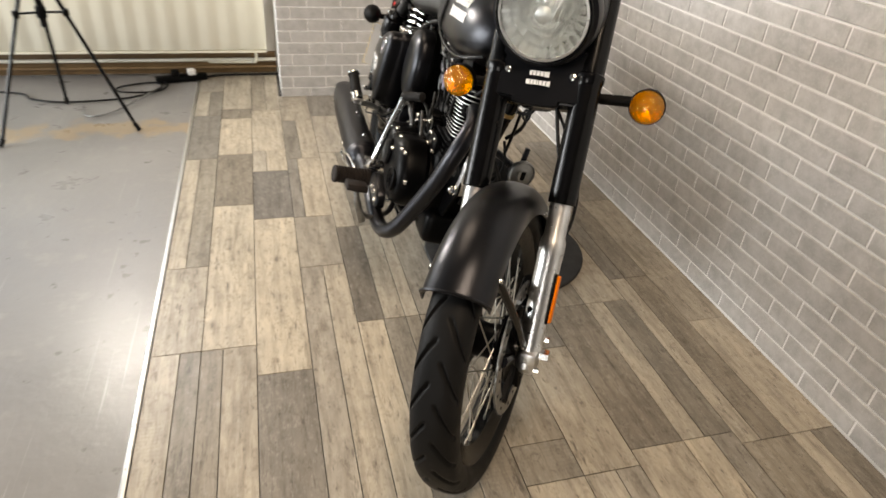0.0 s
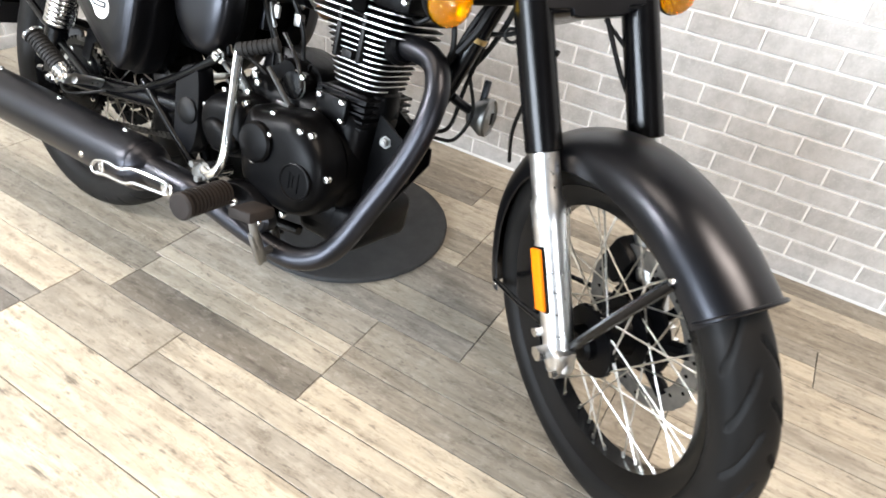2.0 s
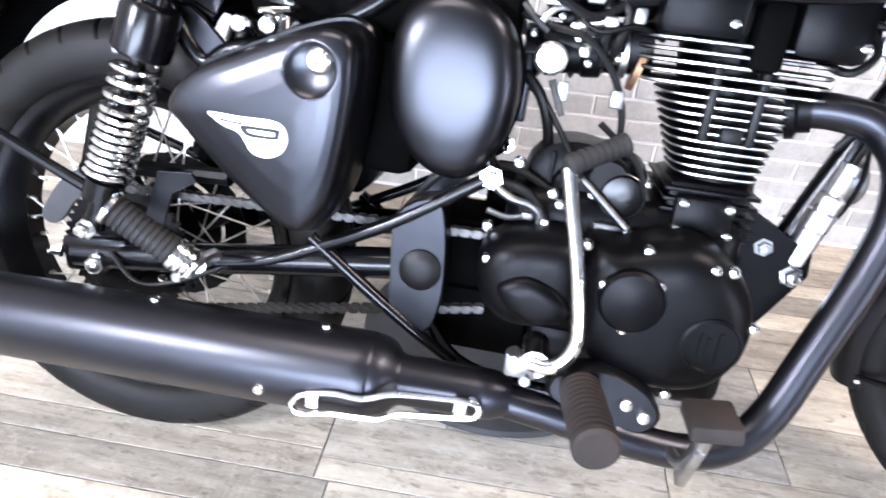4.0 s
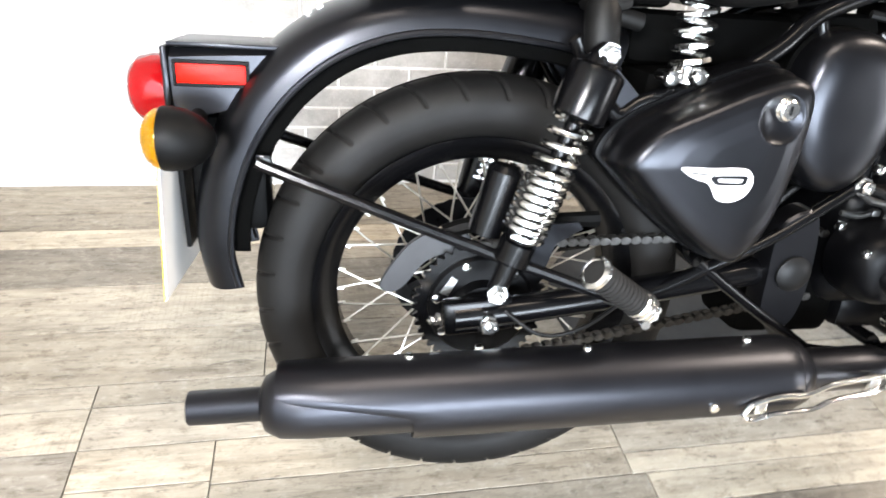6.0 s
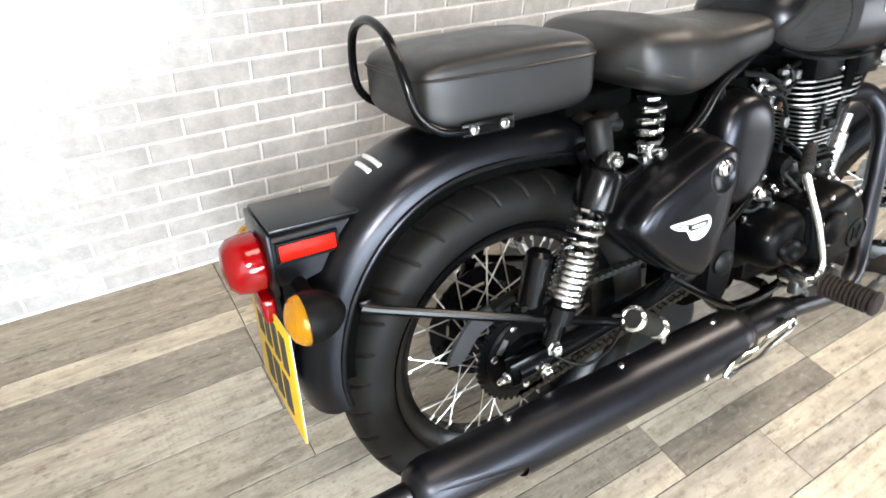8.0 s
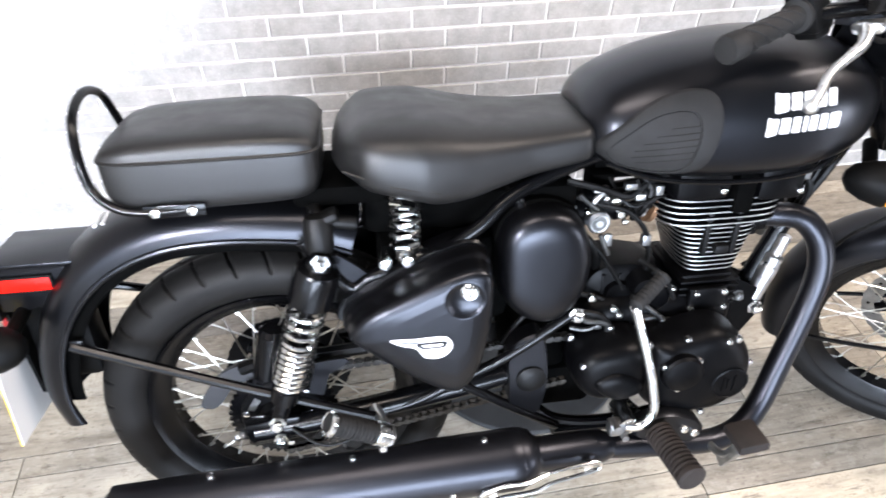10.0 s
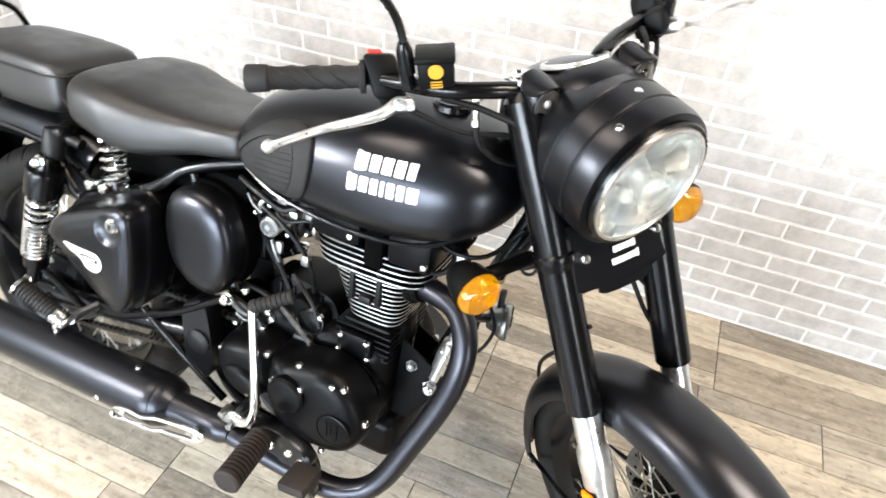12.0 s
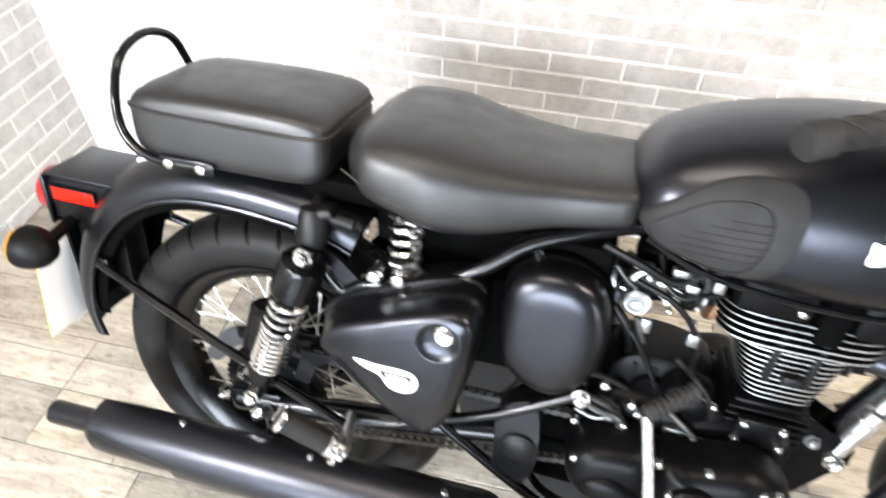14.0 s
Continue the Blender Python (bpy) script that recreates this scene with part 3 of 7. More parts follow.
front_path = [Vector((BASE + r * math.cos(radians(a)), 0, AXLE_Z + r * math.sin(radians(a)))) for a, r in
              ((47, 0.340), (52, 0.337), (60, 0.335), (72, 0.334), (85, 0.334), (98, 0.335), (112, 0.337), (126, 0.339), (140, 0.341), (154, 0.341), (168, 0.341), (182, 0.341), (192, 0.341), (199, 0.341))]
b = shape()
skin(b, guard(glide(front_path, 4), 0.063, 0.056, (BASE, AXLE_Z)))
front_guard = on_fork("front_mudguard", b, BLACK, "matt black deep front mudguard", turned=TURN)
b = shape()
lip = glide(front_path, 4)[0]
tube(b, [lip + Vector((0.002, 0.063 * math.sin(radians(a)), 0.002)) - Vector((math.cos(radians(47)), 0, math.sin(radians(47)))) * 0.054 * (1 - max(math.cos(radians(a)), 0) ** 0.8) for a in range(-88, 89, 11)], 0.003, 8, 1)
on_fork("rolled_lip", b, BLACK, "", front_guard, TURN)
for s in (-1, 1):
    for a in (58, 126, 196):
        b = shape()
        bolt(b, (BASE + 0.286 * math.cos(radians(a)), s * 0.063, AXLE_Z + 0.286 * math.sin(radians(a))), (0, s, 0), 0.005, 0.005)
        on_fork("guard_screw", b, CHROME, "", front_guard, TURN)
    b = shape()
    tube(b, [(BASE + 0.012, s * 0.082, AXLE_Z + 0.008), (BASE + 0.08, s * 0.078, AXLE_Z + 0.12), (BASE + 0.152, s * 0.0615, AXLE_Z + 0.240)], 0.0085, 10, 4)
    on_fork("mudguard_stay", b, GLOSS, turned=TURN)
    b = shape()
    tube(b, [(BASE - 0.02, s * 0.082, AXLE_Z + 0.01), (BASE - 0.16, s * 0.076, AXLE_Z - 0.035), (BASE - 0.280, s * 0.0615, AXLE_Z - 0.074)], 0.005, 8, 4)
    on_fork("mudguard_stay", b, GLOSS, turned=TURN)

rear_path = glide([Vector((x, 0, z)) for x, z in ((-0.385, 0.352), (-0.395, 0.42), (-0.384, 0.50), (-0.352, 0.585), (-0.30, 0.658), (-0.232, 0.712), (-0.15, 0.744), (-0.06, 0.754), (0.03, 0.750), (0.11, 0.738), (0.17, 0.715))], 5)
b = shape()
skin(b, guard(rear_path, 0.086, 0.058, (0.02, AXLE_Z), power=0.72))
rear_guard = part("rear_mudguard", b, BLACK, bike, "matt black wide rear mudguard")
# black sheet added over the tyre in place of the guard's inner shade
b = shape()
skin(b, guard([p + (Vector((0.02, 0, AXLE_Z)) - p).normalized() * 0.034 for p in rear_path[5:]], 0.078, 0.044, (0.02, AXLE_Z), power=0.5))
part("gap_shade_sheet", b, INNER, rear_guard, "added black sheet for the shaded gap inside the mudguard")
for u, w, wide in ((-0.223, 0.7155, 0.030), (-0.238, 0.7083, 0.024)):
    b = shape()
    tube(b, [(u + 0.3 * k * k, k, w - 2.6 * k * k) for k in (-wide, -0.6 * wide, 0, 0.6 * wide, wide)], 0.0042, 8, 3)
    part("guard_mark", b, SILVER_PRINT, rear_guard, "small silver bar")
for s in (-1, 1):
    b = shape()
    edge = []
    for i, p in enumerate(rear_path):
        n = (Vector((0.02, 0, AXLE_Z)) - p).normalized()
        edge.append(p + n * 0.058 + Vector((0, s * 0.087, 0)))
    tube(b, edge[2:], 0.0045, 8, 1)
    part("guard_bead", b, BLACK, rear_guard)
    b = shape()
    tube(b, [(-0.296, s * 0.09, 0.535), (-0.276, s * 0.094, 0.525), (-0.05, s * 0.125, 0.445), (0.165, s * 0.15, 0.372)], 0.0082, 10, 5)
    box(b, (-0.292, s * 0.089, 0.534), (0.020, 0.008, 0.022), 0.003)
    part("mudguard_stay", b, GLOSS, bike)

# fork
for s in (-1, 1):
    foot = Vector((BASE, s * 0.0925, AXLE_Z))
    b = shape()
    lathe(b, foot, FORK, [(0.012, -0.040), (0.021, -0.036), (0.0245, -0.02), (0.0245, 0.03), (0.0255, 0.06), (0.0255, 0.19), (0.0265, 0.20), (0.0265, 0.232), (0.0225, 0.242), (0.0225, 0.33)], 28)
    box(b, foot + Vector((0.016, s * 0.004, -0.012)), (0.03, 0.036, 0.05), 0.006)
    slider = on_fork("fork_slider", b, ALLOY, "polished aluminium fork slider")
    b = shape()
    lathe(b, foot, FORK, [(0.026, 0.309), (0.0284, 0.311), (0.0284, 0.545), (0.0292, 0.552), (0.0312, 0.556), (0.0312, 0.568), (0.0280, 0.572), (0.0276, 0.765), (0.027, 0.785), (0.018, 0.797), (0.007, 0.80)], 28)
    fork_cover = on_fork("fork_cover", b, GLOSS, "satin black tubular fork cover")
    b = shape()
    lathe(b, foot + FORK * 0.790, FORK, [(0.019, 0), (0.020, 0.004), (0.016, 0.006), (0.016, 0.016), (0.012, 0.019), (0.004, 0.020)], 20)
    on_fork("fork_nut", b, CHROME, "bright fork top nut", fork_cover)
    b = shape()
    rod(b, foot + Vector((0, s * 0.02, 0)), foot + Vector((0, s * 0.042, 0)), 0.013, n=6)
    rod(b, foot + Vector((0.03, s * 0.02, -0.02)), foot + Vector((0.03, s * 0.03, -0.02)), 0.006, n=8)
    rod(b, foot + Vector((-0.026, s * 0.012, 0.02)), foot + Vector((-0.026, s * 0.034, 0.02)), 0.008, n=8)
    on_fork("axle_nut", b, CHROME, "", slider, flat=True)
    b = shape()
    turn = Matrix.Rotation(radians(-RAKE), 3, "Y")
    box(b, foot + FORK * 0.118 + Vector((0.002, s * 0.0275, 0)), (0.026, 0.007, 0.098), 0.002, turn)
    on_fork("side_reflector", b, AMBER_FLAT, "amber rectangular reflector", slider)
    b = shape()
    box(b, foot + FORK * 0.118 + Vector((0.002, s * 0.0240, 0)), (0.030, 0.004, 0.104), 0.001, turn)
    rod(b, foot + FORK * 0.20 + Vector((-0.029, s * 0.006, 0)), foot + FORK * 0.02 + Vector((-0.029, s * 0.006, 0)), 0.005, n=8)
    on_fork("reflector_base", b, PLASTIC, "", slider)
b = shape()
rod(b, (BASE, -0.125, AXLE_Z), (BASE, 0.125, AXLE_Z), 0.009)
on_fork("front_axle", b, CHROME, turned=TURN)
b = shape()
foot = Vector((BASE, 0.0925, AXLE_Z))
box(b, foot + Vector((-0.080, -0.028, 0.085)), (0.056, 0.042, 0.080), 0.012, Matrix.Rotation(radians(25), 3, "Y"))
box(b, foot + Vector((-0.045, -0.012, 0.07)), (0.06, 0.014, 0.05), 0.005)
on_fork("brake_caliper", b, CASE, "black front brake caliper")
# yokes, headstock and the plate between the fork covers
for h, t in ((0.515, 0.034), (0.735, 0.026)):
    b = shape()
    c = Vector((BASE, 0, AXLE_Z)) + FORK * h - AHEAD * 0.012
    box(b, c, (0.075, 0.20, t), 0.01, Matrix.Rotation(radians(-RAKE), 3, "Y"))
    on_fork("fork_yoke", b, GLOSS)
b = shape()
rod(b, PIVOT + FORK * 0.50, PIVOT + FORK * 0.74, 0.032, n=20)
part("headstock", b, GLOSS, bike)
c = Vector((BASE, 0, AXLE_Z)) + FORK * 0.553 + AHEAD * 0.034
b = shape()
out = rounded([(-0.102, 0.05), (-0.05, 0.052), (0.05, 0.052), (0.102, 0.05), (0.102, -0.02), (0.088, -0.046), (0.05, -0.05), (0.04, -0.062), (-0.04, -0.062), (-0.05, -0.05), (-0.088, -0.046), (-0.102, -0.02)], 3)
rings = []
for d, k in ((-0.006, 1.0), (0.0, 1.0), (0.003, 0.97)):
    rings.append([c + AHEAD * (d - 1.4 * (p[0] * k) ** 2) + Vector((0, p[0] * k, 0)) + FORK * p[1] * k for p in out])
skin(b, rings)
fascia = on_fork("fork_fascia", b, BLACK, "black pressed plate between the fork covers")
for s in (-1, 1):
    b = shape()
    bolt(b, c + AHEAD * -0.002 + Vector((0, s * 0.066, 0)) + FORK * 0.002, AHEAD, 0.0075, 0.006)
    on_fork("fascia_bolt", b, CHROME, "", fascia)


def word_blocks(name, widths, gap, height, place, put, mat, owner):
    """A row of plain blocks of the given widths; place(x, z, d) sets a point on the surface."""
    total = sum(widths) + gap * (len(widths) - 1)
    x = -total / 2
    for w in widths:
        b = shape()
        tall = height * (1.22 if x <= -total / 2 + 1e-6 else 1.0)
        o = rounded([(x, -tall / 2), (x + w / 2, -tall / 2), (x + w, -height / 2), (x + w, 0), (x + w, height / 2), (x + w / 2, height / 2), (x, tall / 2), (x, 0)], 2)
        skin(b, [[place(p.x, p.y, d) for p in o] for d in (0.0, 0.0012)])
        put(name, b, mat, owner)
        x += w + gap


for z, widths in ((0.012, (0.012, 0.007, 0.007, 0.007, 0.006)), (-0.006, (0.008, 0.007, 0.007, 0.003, 0.006, 0.006, 0.009))):
    word_blocks("fascia_mark", [w * 0.85 for w in widths], 0.0016, 0.009, lambda x, h, d, z=z: c + AHEAD * (0.0035 + d - 1.4 * x * x) + Vector((0, -x, 0)) + FORK * (z - 0.012 + h),
                lambda n, b, m, o: on_fork(n, b, m, "", o), SILVER_PRINT, fascia)

# headlamp shell
DECK = Vector((1.180, 0.0, 0.940))
LOOK = Vector((math.cos(radians(8)), 0, -math.sin(radians(8))))
RISE = Vector((-LOOK.z, 0, LOOK.x))
NOSE = DECK + RISE * 0.012 + Vector((0, -0.001, 0))


def lamp_ring(d, ry, rz, up=0.0, n=48, power=2.0):
    ring = []
    for i in range(n):
        a = i * math.tau / n
        ca, sa = math.cos(a), math.sin(a)
        ring.append(NOSE + LOOK * d + RISE * (up + rz * math.copysign(abs(sa) ** (2 / power), sa)) + Vector((0, ry * math.copysign(abs(ca) ** (2 / power), ca), 0)))
    return ring


b = shape()
skin(b, [lamp_ring(*r) for r in ((0.0, 0.094, 0.094), (-0.002, 0.102, 0.102), (-0.012, 0.1045, 0.1045), (-0.034, 0.1055, 0.1055), (-0.036, 0.1035, 0.1035), (-0.039, 0.1035, 0.1035), (-0.041, 0.1055, 0.1055),
                               (-0.072, 0.106, 0.106), (-0.074, 0.104, 0.104), (-0.077, 0.104, 0.104), (-0.079, 0.106, 0.106), (-0.12, 0.102, 0.101, -0.002), (-0.16, 0.092, 0.080, -0.014), (-0.195, 0.076, 0.060, -0.022), (-0.22, 0.053, 0.040, -0.028))], caps=False)
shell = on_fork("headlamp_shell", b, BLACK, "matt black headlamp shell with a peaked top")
b = shape()
deck = []
for x, w, top, low in ((-0.066, 0.040, 0.103, 0.05), (-0.088, 0.060, 0.112, 0.04), (-0.110, 0.068, 0.119, 0.03), (-0.135, 0.072, 0.117, 0.02), (-0.165, 0.076, 0.104, 0.01), (-0.20, 0.076, 0.086, 0.0), (-0.235, 0.068, 0.062, -0.01)):
    deck.append([DECK + LOOK * x + RISE * (low + (top - low) * max(math.sin(radians(k * 9)), 0) ** 0.6) + Vector((0, w * math.cos(radians(k * 9)), 0)) for k in range(21)])
skin(b, deck)
on_fork("lamp_cowl", b, BLACK, "", shell)
b = shape()
skin(b, [lamp_ring(*r) for r in ((0.0, 0.094, 0.094), (0.006, 0.095, 0.095), (0.009, 0.0930, 0.0930), (0.008, 0.0885, 0.0885), (0.0, 0.0880, 0.0880))], caps=False)
on_fork("lamp_rim", b, GLOSS, "thin black headlamp rim", shell)
b = shape()
skin(b, [lamp_ring(0.007 + 0.022 * (1 - (k / 8) ** 2), 0.0875 * k / 8 + 0.0005, 0.0875 * k / 8 + 0.0005) for k in range(8, -1, -1)] + [], caps=False)
skin(b, [lamp_ring(0.004 + 0.022 * (1 - (k / 8) ** 2), 0.0865 * k / 8 + 0.0005, 0.0865 * k / 8 + 0.0005) for k in range(8, -1, -1)] + [], caps=False)
glass = on_fork("headlamp_glass", b, LAMP_GLASS, "clear fluted domed headlamp glass", shell)
glass.visible_shadow = False
b = shape()
skin(b, [lamp_ring(0.002 - 0.06 * (1 - (k / 7) ** 2) + (0.0012 if k % 2 and k < 7 else 0.0), 0.0905 * k / 7 + 0.001, 0.0905 * k / 7 + 0.001, 0.0, 26) for k in range(7, -1, -1)], caps=False)
on_fork("lamp_reflector", b, MIRROR, "bright faceted bowl reflector", shell, flat=True)
# alloy ring stands in for the light that the glass edge catches
b = shape()
skin(b, [lamp_ring(*r) for r in ((0.0075, 0.0884, 0.0884), (0.0110, 0.0878, 0.0878), (0.0115, 0.0835, 0.0835), (0.0090, 0.0828, 0.0828))], caps=False)
on_fork("edge_glint_ring", b, ALLOY, "metal ring for the light caught in the headlamp glass edge", shell)
b = shape()
lathe(b, NOSE + LOOK * -0.058, LOOK, [(0.012, 0.0), (0.012, 0.022), (0.0165, 0.026), (0.0175, 0.038), (0.0145, 0.046), (0.006, 0.050)], 24)
on_fork("bulb_shield", b, ALLOY, "", shell)
for s in (-1, 1):
    p = DECK + LOOK * -0.124 + RISE * 0.081 + Vector((0, s * 0.081, 0))
    b = shape()
    lathe(b, p, LOOK, [(0.004, -0.056), (0.013, -0.050), (0.0195, -0.034), (0.0228, -0.014), (0.0230, -0.003), (0.0212, 0.000), (0.0185, 0.000), (0.0180, -0.004)], 24)
    pod = on_fork("pilot_lamp", b, BLACK, "small round black side lamp", shell)
    b = shape()
    lathe(b, p, LOOK, [(0.0178, -0.003), (0.0165, 0.003), (0.010, 0.008), (0.002, 0.010)], 20)
    on_fork("pilot_lens", b, GLASS, "", pod)
    b = shape()
    lathe(b, p, LOOK, [(0.0185, -0.001), (0.0190, 0.001), (0.0182, 0.0015), (0.0150, -0.006), (0.008, -0.012), (0.003, -0.013)], 20)
    on_fork("pilot_bowl", b, GREY_METAL, "dull lamp bowl", pod)
    b = shape()
    lathe(b, p - LOOK * 0.012, LOOK, [(0.0055, 0.0), (0.0060, 0.006), (0.0045, 0.012), (0.0015, 0.0145)], 14)
    on_fork("pilot_bulb", b, ALLOY, "small bright bulb", pod)
    # leaf-shaped visor, its point ahead
    b = shape()
    rings = []
    for d, half in ((-0.040, 30), (-0.028, 58), (-0.014, 68), (-0.004, 60), (0.003, 42), (0.008, 16)):
        arc = [radians(90 - half + 2 * half * k / 10) for k in range(11)]
        rings.append([p + LOOK * d + RISE * r * math.sin(a) + Vector((0, r * math.cos(a), 0)) for r, row in ((0.0275, arc), (0.0250, arc[::-1])) for a in row])
    skin(b, rings)
    on_fork("pilot_hood", b, BLACK, "small black visor", pod)
for d, y in ((-0.055, 0.0), (-0.022, -0.054)):
    h = math.sqrt(0.1055 ** 2 - y * y)
    b = shape()
    bolt(b, NOSE + LOOK * d + RISE * h + Vector((0, y, 0)), RISE * h + Vector((0, y, 0)), 0.0055, 0.003)
    on_fork("shell_screw", b, CHROME, "", shell)
b = shape()
lathe(b, DECK + LOOK * -0.170 + RISE * 0.088, RISE - LOOK * 0.55, [(0.047, -0.02), (0.047, 0.004), (0.044, 0.008), (0.040, 0.008)], 36)
dial = on_fork("speedometer", b, GLOSS, "round speedometer with a bright ring")
b = shape()
lathe(b, DECK + LOOK * -0.170 + RISE * 0.088, RISE - LOOK * 0.55, [(0.0462, 0.004), (0.0482, 0.006), (0.0458, 0.0105), (0.0410, 0.0105), (0.0400, 0.0085)], 40)
on_fork("bezel", b, ALLOY, "bright ring", dial)
b = shape()
lathe(b, DECK + LOOK * -0.170 + RISE * 0.088, RISE - LOOK * 0.55, [(0.0398, 0.002), (0.0398, 0.0075)], 36)
on_fork("dial_face", b, PLASTIC, "", dial)

b = shape()
lathe(b, DECK + LOOK * -0.212 + RISE * 0.062 + Vector((0, -0.059, 0)), RISE - LOOK * 0.45, [(0.016, -0.03), (0.017, 0.0), (0.0215, 0.002), (0.0220, 0.005), (0.0190, 0.008), (0.0120, 0.009), (0.0110, 0.006)], 28)
key_switch = on_fork("ignition_switch", b, CHROME, "bright round ignition switch beside the speedometer")
b = shape()
box(b, DECK + LOOK * -0.212 + RISE * 0.069 + Vector((0, -0.059, 0)), (0.016, 0.004, 0.006), 0.001)
on_fork("key_slot", b, PLASTIC, "", key_switch)

BAR = Matrix.Translation(PIVOT) @ Matrix.Rotation(radians(-STEER - 2.5), 4, FORK) @ Matrix.Translation(-PIVOT) @ Matrix.Translation((0.010, 0, 0))


def on_bar(name, b, mat, label="", parent=None, **k):
    return on_fork(name, b, mat, label, parent, BAR, **k)


# handlebar and its fittings
b = shape()
bar_r = [(1.025, -0.03, 1.040), (1.020, -0.10, 1.055), (0.985, -0.165, 1.060), (0.920, -0.205, 1.056), (0.872, -0.250, 1.058), (0.822, -0.372, 1.069)]
bar_l = [(1.022, 0.03, 1.041), (1.010, 0.065, 1.056), (0.985, 0.110, 1.058), (0.960, 0.170, 1.056), (0.928, 0.235, 1.057), (0.862, 0.372, 1.069)]
tube(b, bar_l[::-1] + bar_r, 0.0111, 14, 6)
handlebar = on_bar("handlebar", b, GLOSS, "black tubular handlebar")
for s in (-1, 1):
    b = shape()
    box(b, (1.024, s * 0.042, 1.038), (0.034, 0.026, 0.04), 0.006)
    on_bar("bar_clamp", b, GLOSS, "", handlebar)
for s in (-1, 1):
    b = shape()
    for y in (-0.008, 0.008):
        bolt(b, (1.024 + y, s * 0.042, 1.058), (0, 0, 1), 0.005, 0.005)
    on_bar("clamp_bolt", b, CHROME, "", handlebar)
    inner, outer = Vector((0.885, s * 0.232, 1.0565)), Vector((0.820, s * 0.378, 1.0695))
    if s > 0:
        inner, outer = Vector((0.926, 0.240, 1.0570)), Vector((0.860, 0.378, 1.0695))
    along = (outer - inner).normalized()
    length = (outer - inner).length
    b = shape()
    lathe(b, inner, along, [(0.019, 0.0), (0.0225, 0.001), (0.0225, 0.007), (0.0160, 0.009), (0.0150, 0.012), (0.0150, length - 0.034), (0.0160, length - 0.032), (0.0182, length - 0.030), (0.0190, length - 0.004), (0.0165, length)], 28)
    # slanted raised bars wound round the grip
    across, up = frame_of(along)
    for i in range(7):
        for k in range(4):
            turn = [radians(90 * k + 45 * (i % 2) + 13 * j) for j in range(6)]
            tube(b, [inner + along * (0.018 + 0.0150 * i + 0.0036 * j) + (across * math.cos(a) + up * math.sin(a)) * 0.0150 for j, a in enumerate(turn)], 0.0016, 6, 1)
    grip = on_bar("grip", b, GRIP, "dark rubber handlebar grip with slanted bars and a thick end")
    # switch box beside the grip
    b = shape()
    side = Matrix((along, FORK.cross(along).normalized(), FORK)).transposed()
    box(b, inner - along * 0.026, (0.044, 0.042, 0.062), 0.007, side)
    box(b, inner - along * 0.026 + FORK * -0.03, (0.036, 0.034, 0.02), 0.006, side)
    switch = on_bar("switch_box", b, PLASTIC, "black handlebar switch housing")
    b = shape()
    box(b, inner - along * 0.022 + FORK * 0.033, (0.02, 0.017, 0.009), 0.003, side)
    on_bar("switch_button", b, RED_PLASTIC if s < 0 else PLASTIC, "red rocker switch" if s < 0 else "", switch)
    # lever
    b = shape()
    root, tip = Vector((0.968, s * 0.222, 1.050)), Vector((0.932, s * 0.390, 1.026))
    if s > 0:
        root, tip = root + Vector((0.018, -0.008, 0.003)), tip + Vector((0.040, 0.004, 0.020))
    tube(b, [root, root.lerp(tip, 0.2) + Vector((0.008, 0, -0.002)), root.lerp(tip, 0.55) + Vector((-0.004, 0, -0.003)), root.lerp(tip, 0.85), tip], 0.006, 12, 6, radii=(0.010, 0.0075, 0.0062, 0.0058, 0.0060))
    bmesh.ops.create_icosphere(b, subdivisions=2, radius=0.0095, matrix=Matrix.Translation(tip))
    box(b, root + Vector((0.004, s * -0.006, 0)), (0.026, 0.04, 0.018), 0.006, side)
    on_bar("brake_lever" if s < 0 else "clutch_lever", b, ALLOY, "bare aluminium lever with a ball end")
    if s > 0:
        b = shape()
        box(b, root + Vector((-0.022, -0.006, 0.002)), (0.046, 0.034, 0.030), 0.006, side)
        box(b, root + Vector((-0.004, -0.024, 0.010)), (0.030, 0.030, 0.034), 0.006, side)
        on_bar("clutch_perch", b, PLASTIC, "black clutch lever perch")
    # mirror stem
    b = shape()
    base = Vector((0.968 if s < 0 else 0.982, s * 0.205, 1.068))
    rod(b, base, base + Vector((0.0, s * 0.002, 0.022)), 0.0105, n=6)
    lathe(b, base + Vector((0, 0, 0.02)), (0, s * 0.05, 1), [(0.0105, 0), (0.0105, 0.03), (0.007, 0.04)], 16)
    tube(b, [base + Vector((0, 0, 0.05)), base + Vector((-0.002, s * 0.006, 0.09)), base + Vector((0.004, s * 0.03, 0.13)), base + Vector((0.015, s * 0.075, 0.17))], 0.0055, 10, 6)
    on_bar("mirror_stem", b, GLOSS, "black mirror stem")
# front brake fluid box
b = shape()
c = Vector((0.976, -0.169, 1.086))
side = Matrix.Rotation(radians(-28), 3, "Z")
box(b, c, (0.042, 0.046, 0.036), 0.005, side)
box(b, c + Vector((0, 0, 0.020)), (0.047, 0.051, 0.009), 0.003, side)
box(b, c + Vector((-0.006, 0.0, -0.024)), (0.028, 0.042, 0.018), 0.005, side)
box_ob = on_bar("brake_fluid_box", b, PLASTIC, "square black brake fluid box with a yellow mark")
b = shape()
lathe(b, c + side @ Vector((0.0212, 0.0, 0.006)), side @ Vector((1, 0, 0)), [(0.0095, 0), (0.0095, 0.001), (0.0070, 0.0012)], 24)
for z in (-0.0075, -0.0110, -0.0145):
    box(b, c + side @ Vector((0.0212, 0.0, z)), (0.001, 0.015, 0.0016), 0, side)
on_bar("caution_mark", b, YELLOW_PRINT, "round yellow mark over three lines", box_ob, flat=True)
